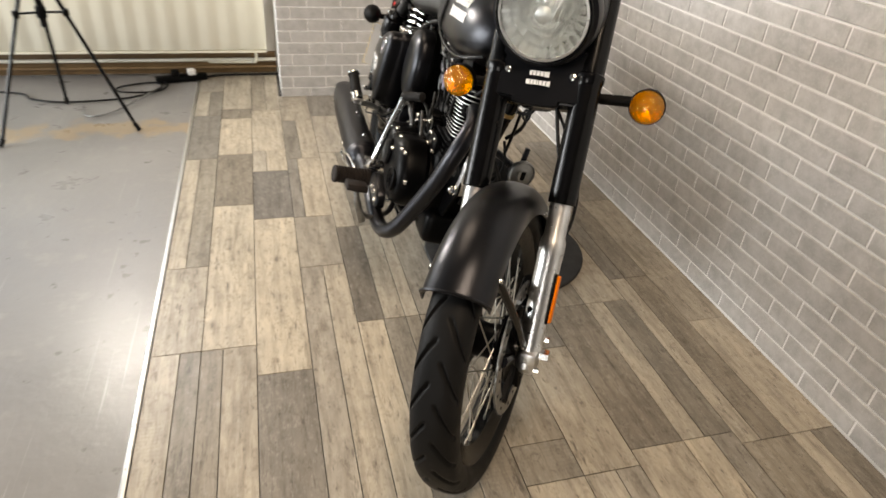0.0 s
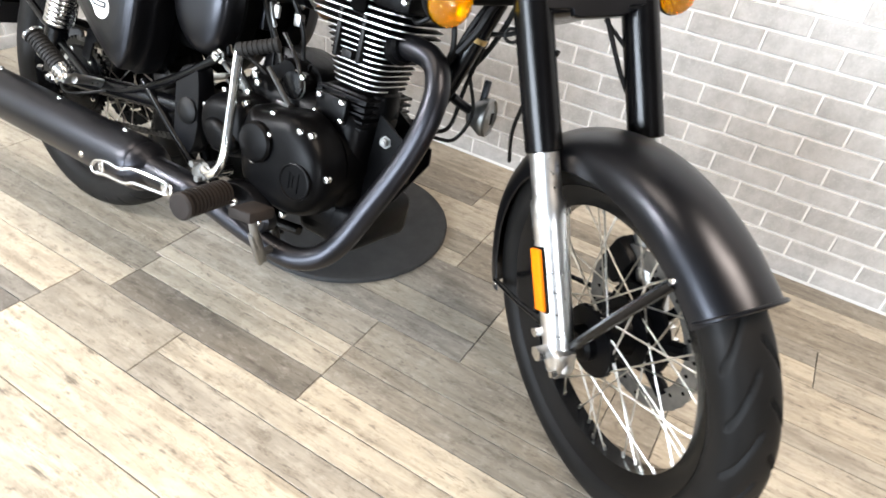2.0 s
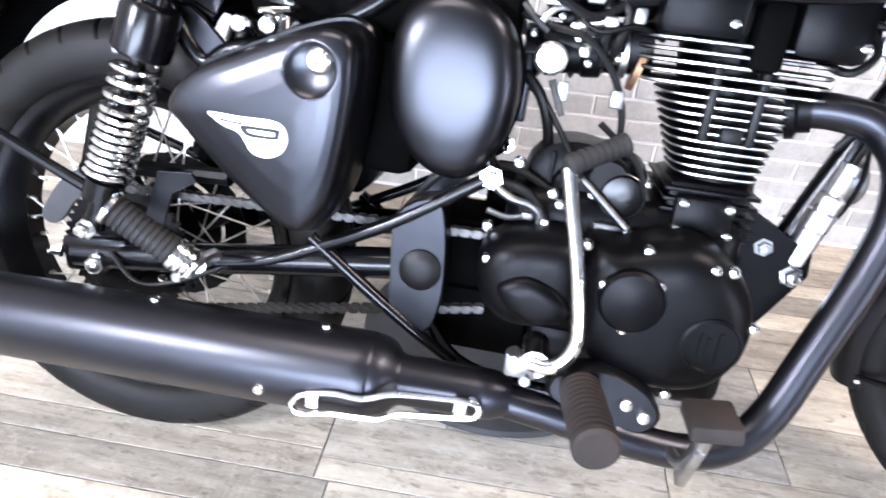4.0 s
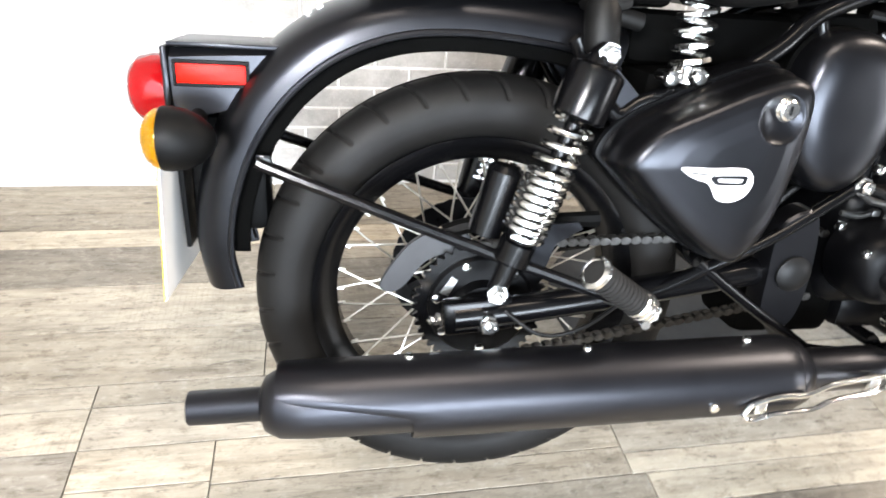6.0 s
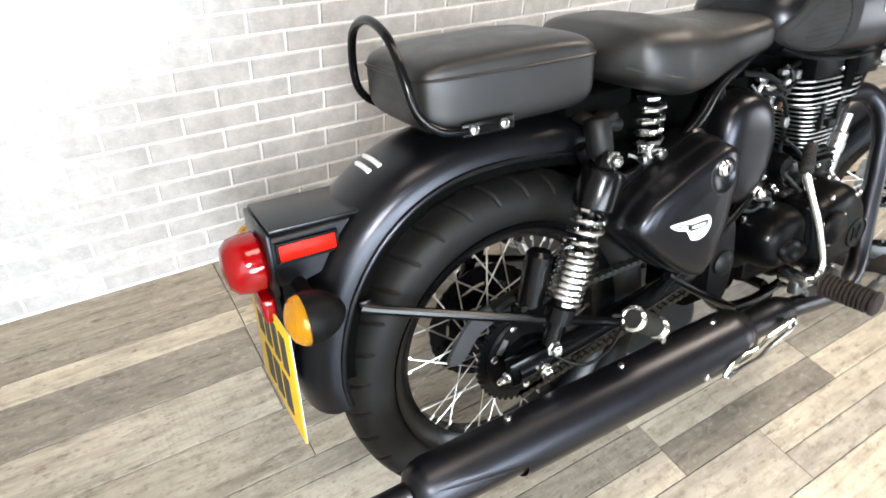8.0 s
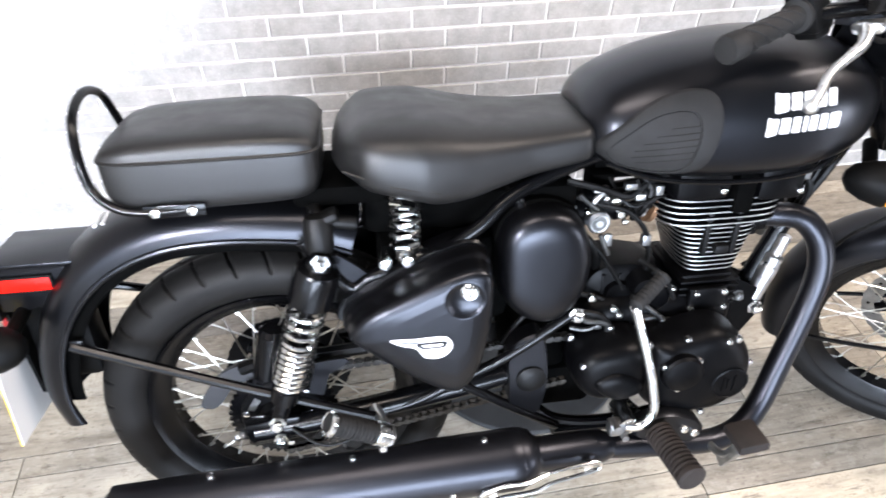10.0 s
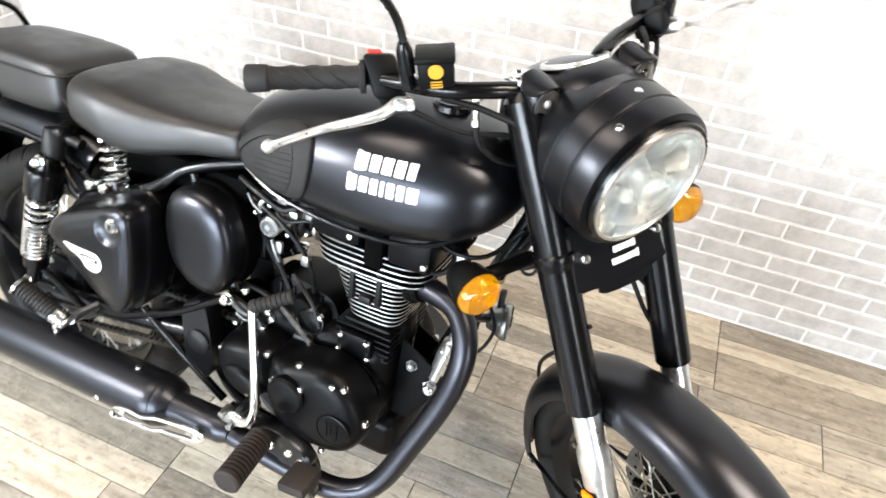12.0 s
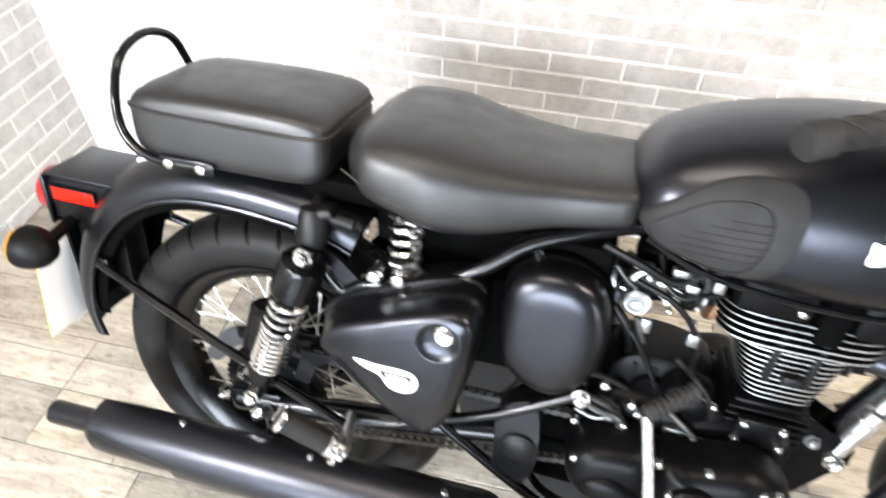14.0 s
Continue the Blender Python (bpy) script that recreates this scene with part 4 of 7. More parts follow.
# cables and hoses from the bars
for pts, r in (([(0.985, -0.17, 1.05), (1.02, -0.12, 1.03), (1.07, -0.07, 0.99), (1.07, -0.05, 0.88), (1.09, -0.045, 0.76)], 0.0045),
               ([(0.97, -0.21, 1.04), (1.0, -0.15, 1.0), (1.03, -0.08, 0.98), (1.02, -0.05, 0.9)], 0.004),
               ([(0.96, 0.21, 1.045), (1.02, 0.16, 1.02), (1.09, 0.06, 0.98), (1.10, 0.055, 0.8)], 0.004),
               ([(0.985, 0.16, 1.06), (1.04, 0.12, 1.05), (1.09, 0.05, 0.97), (1.08, 0.06, 0.85)], 0.004),
               ([(1.13, 0.05, 0.78), (1.17, 0.075, 0.68), (1.20, 0.11, 0.60), (1.27, 0.105, 0.50), (1.30, 0.09, 0.44)], 0.004),
               ([(1.13, 0.055, 0.76), (1.19, 0.12, 0.66), (1.22, 0.125, 0.56), (1.26, 0.10, 0.5)], 0.0035),
               ([(1.19, -0.055, 0.74), (1.15, -0.075, 0.66), (1.105, -0.074, 0.58), (1.088, -0.066, 0.515)], 0.0035)):
    b = shape()
    tube(b, pts, r, 8, 8)
    on_bar("cable", b, RUBBER)

b = shape()
lathe(b, (0.934, -0.117, 0.966), (-0.15, 0, 1), [(0.003, 0), (0.006, 0.002), (0.006, 0.010), (0.0045, 0.012), (0.0045, 0.034), (0.0085, 0.036), (0.0085, 0.048), (0.005, 0.052)], 16)
part("hose_union", b, ZINC, bike, "bright hose union under the brake fluid box")
b = shape()
tube(b, [(0.934, -0.117, 0.968), (0.942, -0.115, 0.945), (0.962, -0.10, 0.925), (0.985, -0.075, 0.915)], 0.0042, 8, 6)
part("cable", b, RUBBER, bike)

# front indicators
def amber_dome(b, p, way):
    """A shallow lens moulded in rings and rays."""
    rings, n = [], 40
    for k, (r, h) in enumerate(((0.034, 0.0), (0.034, 0.007), (0.0315, 0.0125), (0.0285, 0.0145), (0.0265, 0.0175), (0.0230, 0.0185), (0.0205, 0.0210), (0.0165, 0.0214), (0.0140, 0.0234), (0.0100, 0.0234), (0.0070, 0.0250), (0.001, 0.0252))):
        ray = 0.0011 if 1 < k < 9 else 0.0
        rings.append([p + Vector((way * (h - ray * (i % 2)), r * math.cos(i * math.tau / n), r * math.sin(i * math.tau / n))) for i in range(n)])
    skin(b, rings)


for s in (-1, 1):
    p = Vector((1.094, s * 0.204 + 0.006, 0.783))
    b = shape()
    lathe(b, p, (1, 0, 0), [(0.008, -0.062), (0.022, -0.052), (0.032, -0.030), (0.0365, -0.004), (0.0365, 0.002), (0.0345, 0.002), (0.0342, -0.002), (0.012, -0.011)], 28)
    rod(b, p + Vector((-0.026, -s * 0.02, 0)), p + Vector((-0.026, -s * 0.115, -0.004)), 0.0115, n=14)
    lamp = on_fork("front_indicator", b, PLASTIC, "round amber indicator on a black stalk")
    b = shape()
    amber_dome(b, p, 1)
    on_fork("indicator_lens", b, AMBER, "amber ribbed lens", lamp)
    b = shape()
    lathe(b, p, (1, 0, 0), [(0.0338, -0.001), (0.024, -0.006), (0.012, -0.0095)], 28)
    on_fork("indicator_bowl", b, MIRROR, "bright bowl behind the lens", lamp)

# fuel tank
TANK = ((0.514, 0.815, 0.866, 0.060), (0.527, 0.797, 0.886, 0.092), (0.555, 0.775, 0.910, 0.114), (0.62, 0.756, 0.936, 0.130), (0.70, 0.747, 0.953, 0.138), (0.78, 0.746, 0.960, 0.143),
        (0.85, 0.752, 0.958, 0.142), (0.91, 0.766, 0.946, 0.132), (0.955, 0.787, 0.926, 0.112), (0.985, 0.812, 0.904, 0.082), (1.002, 0.838, 0.878, 0.046))
TANK_SMOOTH = glide([Vector((s[1], s[2], s[3])) for s in TANK], 5)
TANK_U = [v.x for v in glide([(s[0], 0, 0) for s in TANK], 5)]


def section(lo, hi, hw, u, n=40, p_top=2.2, p_low=3.4, waist=0.40):
    """A ring round the tank or a seat: rounder above its waist than below."""
    w = lo + (hi - lo) * waist
    ring = []
    for i in range(n):
        a = i * math.tau / n
        ca, sa = math.cos(a), math.sin(a)
        p = p_top if sa > 0 else p_low
        ring.append((u, hw * math.copysign(abs(ca) ** (2 / p), ca), w + ((hi - w) if sa > 0 else (w - lo)) * math.copysign(abs(sa) ** (2 / p), sa)))
    return ring


def tank_side(u, w, lift=0.0):
    """The point of the tank's right side at (u, w), lifted off its skin."""
    lo, hi, hw = (float(np.interp(u, TANK_U, [v[k] for v in TANK_SMOOTH])) for k in range(3))
    waist = lo + (hi - lo) * 0.40
    k, p = ((w - waist) / (hi - waist), 2.2) if w > waist else ((waist - w) / (waist - lo), 3.4)
    return Vector((u, -hw * max(1 - min(k, 0.999) ** p, 0) ** (1 / p) - lift, w))


b = shape()
skin(b, [section(v.x, v.y, v.z, u) for u, v in zip(TANK_U, TANK_SMOOTH)])
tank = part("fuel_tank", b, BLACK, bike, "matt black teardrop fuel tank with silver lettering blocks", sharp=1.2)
b = shape()
lathe(b, (0.86, -0.02, 0.952), (0, 0, 1), [(0.03, 0), (0.03, 0.008), (0.026, 0.012), (0.012, 0.013)], 32)
part("filler_cap", b, GLOSS, tank, "round black filler cap")
pad = rounded([(0.543, 0.826), (0.571, 0.858), (0.616, 0.889), (0.665, 0.899), (0.689, 0.885), (0.692, 0.838), (0.672, 0.792), (0.610, 0.788), (0.560, 0.802)], 5)
pc = sum(pad, Vector((0, 0))) / len(pad)
pad = [pc + (p - pc) * 1.12 + Vector((-0.007, -0.005)) for p in pad]
sunk = pc + Vector((-0.013, -0.011))
b = shape()
skin(b, [[tank_side(c.x + (p.x - pc.x) * k, c.y + (p.y - pc.y) * k, l) for p in pad] for c, k, l in ((pc, 1.0, -0.001), (pc, 0.99, 0.0050), (pc, 0.96, 0.0066), (pc.lerp(sunk, 0.7), 0.82, 0.0072), (sunk, 0.755, 0.0066), (sunk, 0.74, 0.0036), (sunk, 0.725, 0.0032), (sunk, 0.71, 0.0046), (sunk, 0.5, 0.0050), (sunk, 0.2, 0.0050))])
knee = part("knee_pad", b, GRIP, tank, "black rubber knee pad with a ribbed teardrop panel")
for k, (x0, x1) in enumerate(((0.578, 0.664), (0.570, 0.668), (0.574, 0.671), (0.586, 0.673), (0.602, 0.674), (0.622, 0.673))):
    w = 0.800 + 0.0098 * k
    b = shape()
    tube(b, [tank_side(u, w + 0.10 * (u - 0.62), 0.0046) for u in np.linspace(x0, x1, 8)], 0.0014, 6, 1)
    part("pad_rib", b, GRIP, knee)
LOGO = Vector((0.818, 0.866))
for z, widths, h in ((0.016, (0.024, 0.018, 0.019, 0.018, 0.015), 0.022), (-0.017, (0.019, 0.017, 0.014, 0.007, 0.014, 0.013, 0.020), 0.022)):
    word_blocks("tank_mark", [w * 0.80 for w in widths], 0.0050, h, lambda x, q, d, z=z: tank_side(LOGO.x + x, LOGO.y + z + q + 0.05 * x, 0.0006 + d), part, SILVER_PRINT, tank)
b = shape()
for s in (-1, 1):
    tube(b, [(0.545, s * 0.098, 0.788), (0.62, s * 0.114, 0.764), (0.75, s * 0.122, 0.753), (0.87, s * 0.120, 0.763), (0.95, s * 0.092, 0.795)], 0.0045, 8, 6)
part("tank_seam", b, GLOSS, tank)

# seats
SEAT = ((0.134, 0.800, 0.818, 0.045), (0.145, 0.790, 0.842, 0.082), (0.166, 0.782, 0.860, 0.116), (0.19, 0.770, 0.870, 0.138), (0.25, 0.753, 0.872, 0.146), (0.285, 0.743, 0.868, 0.143), (0.335, 0.746, 0.858, 0.132), (0.38, 0.757, 0.852, 0.120),
        (0.43, 0.770, 0.849, 0.109), (0.49, 0.780, 0.850, 0.102), (0.520, 0.786, 0.850, 0.096), (0.531, 0.797, 0.843, 0.080))
us = [v.x for v in glide([(s[0], 0, 0) for s in SEAT], 5)]
b = shape()
skin(b, [section(v.x, v.y, v.z, u, p_top=3.5, p_low=4.0, waist=0.42) for u, v in zip(us, glide([Vector(s[1:]) for s in SEAT], 5))])
seat = part("rider_seat", b, VINYL, bike, "black vinyl sprung saddle", sharp=1.2)
for s in (-1, 1):
    b = shape()
    tube(b, [(0.15, s * 0.119, 0.812), (0.22, s * 0.1425, 0.792), (0.285, s * 0.1425, 0.778)], 0.0018, 6, 6)
    part("seat_piping", b, VINYL, seat)
PILLION = ((-0.186, 0.80, 0.835, 0.066), (-0.180, 0.776, 0.850, 0.088), (-0.163, 0.760, 0.860, 0.099), (-0.12, 0.754, 0.867, 0.104), (0.0, 0.754, 0.871, 0.104), (0.075, 0.757, 0.868, 0.103), (0.105, 0.766, 0.860, 0.097), (0.117, 0.785, 0.845, 0.083))
us = [v.x for v in glide([(s[0], 0, 0) for s in PILLION], 5)]
vs = glide([Vector(s[1:]) for s in PILLION], 5)
b = shape()
skin(b, [section(v.x, v.y, v.z, u, p_top=4.0, p_low=7.0, waist=0.70) for u, v in zip(us, vs)])
pillion = part("pillion_seat", b, VINYL, bike, "black vinyl box-shaped pillion seat with piped edge", sharp=1.2)
b = shape()
loop = [(u, -v.z - 0.0005, 0.836) for u, v in zip(us, vs)] + [(u, v.z + 0.0005, 0.836) for u, v in list(zip(us, vs))[::-1]]
tube(b, loop + loop[:1], 0.0028, 6, 1)
part("seat_piping", b, VINYL, pillion)
# grab rail
b = shape()
tube(b, [(-0.05, -0.104, 0.766), (-0.12, -0.106, 0.764), (-0.165, -0.104, 0.772), (-0.193, -0.098, 0.80), (-0.202, -0.087, 0.845), (-0.206, -0.058, 0.890), (-0.207, 0.0, 0.908),
         (-0.206, 0.058, 0.890), (-0.202, 0.087, 0.845), (-0.193, 0.098, 0.80), (-0.165, 0.104, 0.772), (-0.12, 0.106, 0.764), (-0.05, 0.104, 0.766)], 0.0065, 12, 8)
for s in (-1, 1):
    box(b, (-0.088, s * 0.107, 0.765), (0.085, 0.006, 0.020), 0.002)
rail = part("grab_rail", b, GLOSS, bike, "black tubular grab rail round the pillion seat")
bolts("rail_bolt", [(-0.114, -0.110, 0.765), (-0.064, -0.110, 0.765)], rail, r=0.008)
# seat springs and struts
for s in (-1, 1):
    b = shape()
    tube(b, [(0.235 + 0.022 * math.cos(k * 0.8), s * 0.095 + 0.022 * math.sin(k * 0.8), 0.665 + 0.0024 * k) for k in range(38)], 0.0042, 8, 1)
    part("seat_spring", b, CHROME, bike, "bright coiled seat spring")
    b = shape()
    rod(b, (0.235, s * 0.095, 0.652), (0.235, s * 0.095, 0.672), 0.019, n=14)
    rod(b, (0.20, s * 0.095, 0.66), (0.20, s * 0.125, 0.66), 0.008, n=10)
    rod(b, (0.235, s * 0.095, 0.66), (0.235, s * 0.125, 0.66), 0.008, n=10)
    bolt(b, (0.20, s * 0.125, 0.66), (0, s, 0), 0.011, 0.008)
    bolt(b, (0.235, s * 0.125, 0.662), (0, s, 0), 0.011, 0.008)
    part("spring_bolt", b, CHROME, bike)
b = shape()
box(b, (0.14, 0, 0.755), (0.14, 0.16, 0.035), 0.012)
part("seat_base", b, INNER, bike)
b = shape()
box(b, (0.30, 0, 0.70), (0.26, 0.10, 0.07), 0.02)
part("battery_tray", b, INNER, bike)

# side covers
COVER = rounded([(0.128, 0.566), (0.158, 0.606), (0.221, 0.638), (0.295, 0.669), (0.338, 0.677), (0.361, 0.655), (0.360, 0.58), (0.344, 0.488), (0.318, 0.438), (0.288, 0.428), (0.219, 0.474), (0.146, 0.540)], 16)
COVER_MID = Vector((0.298, 0.575))
COVER_REACH = sorted((math.atan2(p.y - COVER_MID.y, p.x - COVER_MID.x), (p - COVER_MID).length) for p in COVER)
COVER_DISH = Vector((0.313, 0.625))
COVER_STEPS = ((1.0, 0.100), (1.0, 0.136), (0.992, 0.142), (0.978, 0.146), (0.962, 0.149), (0.952, 0.154), (0.945, 0.164), (0.936, 0.1725), (0.920, 0.1790), (0.895, 0.1835), (0.85, 0.1870), (0.75, 0.1905), (0.60, 0.1935), (0.40, 0.1955), (0.02, 0.1965))


def cover_face(u, w):
    """How far out the side cover's skin lies at (u, w), with the dish round its lock."""
    d = Vector((u, w)) - COVER_MID
    reach = float(np.interp(math.atan2(d.y, d.x), [r[0] for r in COVER_REACH], [r[1] for r in COVER_REACH], period=math.tau))
    v = float(np.interp(-d.length / reach, [-k for k, _ in COVER_STEPS[1:]], [h for _, h in COVER_STEPS[1:]]))
    off = (Vector((u, w)) - COVER_DISH).length / 0.029
    return v - (0.0095 * (1 - off * off) ** 0.7 if off < 1 else 0.0)


OVAL = [p + Vector((-0.004, -0.011)) for p in rounded([(0.382, 0.638), (0.392, 0.702), (0.425, 0.732), (0.476, 0.734), (0.517, 0.706), (0.536, 0.640), (0.523, 0.570), (0.487, 0.528), (0.440, 0.530), (0.396, 0.572)], 8)]
for s in (-1, 1):
    b = shape()
    ks = [1.0, 1.0, 0.992, 0.978, 0.962, 0.952, 0.945, 0.936, 0.928, 0.920, 0.908, 0.895, 0.878] + [0.86 - 0.021 * k for k in range(41)]
    skin(b, [[(q.x, s * (0.100 if i == 0 else cover_face(q.x, q.y)), q.y) for q in (COVER_MID + (p - COVER_MID) * min(k, 0.9999) for p in COVER)] for i, k in enumerate(ks)])
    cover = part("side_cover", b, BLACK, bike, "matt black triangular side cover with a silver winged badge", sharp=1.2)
    b = shape()
    plate(b, [COVER_MID + (p - COVER_MID) * 1.04 + Vector((-0.004, 0.003)) for p in COVER[::3]], s * 0.075, s * 0.118, 0.004)
    part("cover_frame", b, GLOSS, cover)
    b = shape()
    lathe(b, (0.320, s * 0.179, 0.636), (0, s, 0), [(0.0150, 0), (0.0150, 0.008), (0.0125, 0.011), (0.0125, 0.013), (0.010, 0.015), (0.003, 0.0145)], 24)
    key_lock = part("key_lock", b, CHROME, cover, "bright key lock")
    b = shape()
    box(b, (0.320, s * 0.1935, 0.636), (0.0026, 0.002, 0.010), 0)
    part("key_slot", b, PLASTIC, key_lock)

    def badge_piece(name, points, lift, mat, owner, label=""):
        p = shape()
        o = [Vector((0.203, 0.5665)) + (q - Vector((0.197, 0.566))) * 0.88 for q in rounded(points, 4)]
        skin(p, [[(q.x, s * (cover_face(q.x, q.y) + d), q.y) for q in o] for d in (-0.002, lift)])
        return part(name, p, mat, owner, label)

    badge_ob = badge_piece("badge", [(0.192, 0.566), (0.235, 0.566), (0.276, 0.567), (0.292, 0.561), (0.298, 0.545), (0.290, 0.527), (0.270, 0.518), (0.250, 0.522), (0.241, 0.535), (0.232, 0.545), (0.214, 0.550), (0.200, 0.557)], 0.0010, SILVER_PRINT, cover, "silver winged badge shape")
    badge_piece("badge_field", [(0.236, 0.5545), (0.262, 0.5560), (0.286, 0.5560), (0.288, 0.5500), (0.284, 0.5435), (0.262, 0.5425), (0.243, 0.5435)], 0.0016, BLACK, badge_ob)
    badge_piece("badge_field", [(0.204, 0.5600), (0.222, 0.5585), (0.238, 0.5580), (0.238, 0.5562), (0.224, 0.5565), (0.210, 0.5572)], 0.0016, BLACK, badge_ob)
    badge_piece("badge_bar", [(0.246, 0.5515), (0.262, 0.5520), (0.280, 0.5520), (0.281, 0.5500), (0.279, 0.5470), (0.262, 0.5465), (0.248, 0.5475)], 0.0020, SILVER_PRINT, badge_ob, "plain silver bar")
    b = shape()
    dome(b, OVAL, s * 0.085, s * 0.140, 4.2, 16)
    air = part("air_box_cover", b, BLACK, bike, "matt black oval air box cover", sharp=1.2)
    b = shape()
    oc = sum(OVAL, Vector((0, 0))) / len(OVAL)
    plate(b, [oc + (p - oc) * 1.04 for p in OVAL], s * 0.05, s * 0.088, 0.004)
    part("cover_frame", b, INNER, air)
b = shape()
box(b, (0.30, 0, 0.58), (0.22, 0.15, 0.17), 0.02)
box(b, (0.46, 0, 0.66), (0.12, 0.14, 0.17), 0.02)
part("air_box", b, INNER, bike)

# frame
for s in (-1, 1):
    for pts, r in (([(0.08, s * 0.105, 0.70), (0.14, s * 0.105, 0.612), (0.182, s * 0.105, 0.628), (0.269, s * 0.105, 0.650), (0.348, s * 0.1, 0.696), (0.406, s * 0.085, 0.740), (0.512, s * 0.06, 0.775), (0.62, s * 0.03, 0.79)], 0.0115),
                   ([(0.30, s * 0.115, 0.395), (0.40, s * 0.118, 0.448), (0.515, s * 0.112, 0.524)], 0.009),
                   ([(0.17, s * 0.12, 0.352), (0.24, s * 0.118, 0.368), (0.31, s * 0.115, 0.400)], 0.0095),
                   ([(0.295, s * 0.115, 0.41), (0.40, s * 0.118, 0.335), (0.50, s * 0.12, 0.268)], 0.009),
                   ([(0.515, s * 0.09, 0.524), (0.46, s * 0.085, 0.62), (0.41, s * 0.08, 0.74)], 0.0105)):
        b = shape()
        tube(b, pts, r, 12, 6)
        part("frame_tube", b, GLOSS, bike)
    nut("frame_bolt", (0.515, s * 0.118, 0.524), (0, s, 0), 0.0105, 0.014, bike)
    b = shape()
    plate(b, rounded([(0.405, 0.462), (0.451, 0.490), (0.468, 0.456), (0.474, 0.365), (0.457, 0.305), (0.412, 0.321), (0.404, 0.384)], 4), s * 0.085, s * 0.122, 0.004)
    pivot_plate = part("pivot_plate", b, BLACK, bike, "black pressed pivot plate with a rubber cap")
    b = shape()
    lathe(b, (0.443, s * 0.121, 0.394), (0, s, 0), [(0.027, 0), (0.027, 0.005), (0.02, 0.010), (0.008, 0.012)], 24)
    part("pivot_cap", b, RUBBER, pivot_plate)
for pts, r in (([(1.03, 0, 0.86), (0.95, 0, 0.62), (0.90, 0, 0.47), (0.89, 0, 0.40)], 0.017), ([(1.04, 0, 0.90), (0.85, 0, 0.80), (0.6, 0, 0.79), (0.42, 0, 0.75)], 0.02)):
    b = shape()
    tube(b, pts, r, 14, 8)
    part("frame_tube", b, GLOSS, bike)
b = shape()
plate(b, [(0.84, 0.515), (0.925, 0.47), (0.928, 0.44), (0.87, 0.34), (0.83, 0.34)], -0.034, -0.028, 0.001)
plate(b, [(0.84, 0.515), (0.925, 0.47), (0.928, 0.44), (0.87, 0.34), (0.83, 0.34)], 0.028, 0.034, 0.001)
mount = part("engine_mount", b, CASE, bike, "black triangular engine mounting plate")
nut("mount_bolt", (0.907, -0.035, 0.438), (0, -1, 0), 0.0115, 0.014, mount)
nut("mount_bolt", (0.865, -0.035, 0.47), (0, -1, 0), 0.009, 0.010, mount, GREY_METAL)
b = shape()
lathe(b, (0.908, -0.02, 0.45), (0.032, -0.004, 0.135), [(0.011, -0.02), (0.0125, 0.0), (0.0165, 0.004), (0.0165, 0.05), (0.018, 0.052), (0.018, 0.075), (0.0165, 0.077), (0.0165, 0.096), (0.011, 0.10), (0.011, 0.14)], 20)
part("steadying_cylinder", b, ALLOY, bike, "bright ribbed metal cylinder beside the downtube")
b = shape()
lathe(b, (0.992, 0.085, 0.552), (1, 0.12, 0.05), [(0.020, -0.034), (0.026, -0.020), (0.032, -0.012), (0.036, -0.004), (0.036, 0.004), (0.033, 0.008), (0.031, 0.004), (0.018, 0.006), (0.014, 0.009), (0.004, 0.009)], 32)
horn = part("horn", b, GREY_METAL, bike, "round bright metal horn")
b = shape()
box(b, (1.0005, 0.086, 0.552), (0.004, 0.012, 0.022), 0.001)
part("horn_slot", b, PLASTIC, horn)
b = shape()
tube(b, [(0.972, 0.082, 0.552), (0.955, 0.05, 0.565), (0.945, 0.02, 0.58)], 0.009, 8, 4)
box(b, (0.976, 0.084, 0.592), (0.012, 0.012, 0.05), 0.003)
part("horn_bracket", b, BLACK, horn)
b = shape()
lathe(b, (0.973, 0, 0.69), (0.03, 0, 0.09), [(0.018, -0.005), (0.0195, -0.004), (0.0195, 0.004), (0.018, 0.005)], 20)
part("tie_band", b, worn("brass_band", (0.55, 0.38, 0.16), (0.62, 0.45, 0.2), 0.3, 0.4, metal=1.0), bike, "brass coloured band round the downtube")
for pts, r in (([(0.955, -0.022, 0.66), (0.98, -0.02, 0.70), (1.0, -0.022, 0.745), (1.03, -0.02, 0.80)], 0.007),
               ([(0.985, 0.02, 0.70), (1.02, 0.025, 0.71), (1.045, 0.03, 0.735), (1.07, 0.02, 0.80)], 0.004),
               ([(0.93, 0.01, 0.50), (0.965, 0.03, 0.505), (0.985, 0.035, 0.56), (0.97, 0.02, 0.62)], 0.0035),
               ([(0.92, -0.012, 0.60), (0.945, -0.018, 0.645), (0.965, -0.018, 0.70), (0.99, -0.012, 0.76)], 0.005)):
    b = shape()
    tube(b, pts, r, 8, 8)
    part("cable", b, RUBBER, bike)
b = shape()
ring_c = Vector((1.022, 0.026, 0.708))
tube(b, [ring_c + Vector((0.011 * math.cos(k * math.tau / 16), 0.004 * math.cos(k * math.tau / 16), 0.011 * math.sin(k * math.tau / 16))) for k in range(17)], 0.003, 8, 1)
part("cable_loop", b, RUBBER, bike)

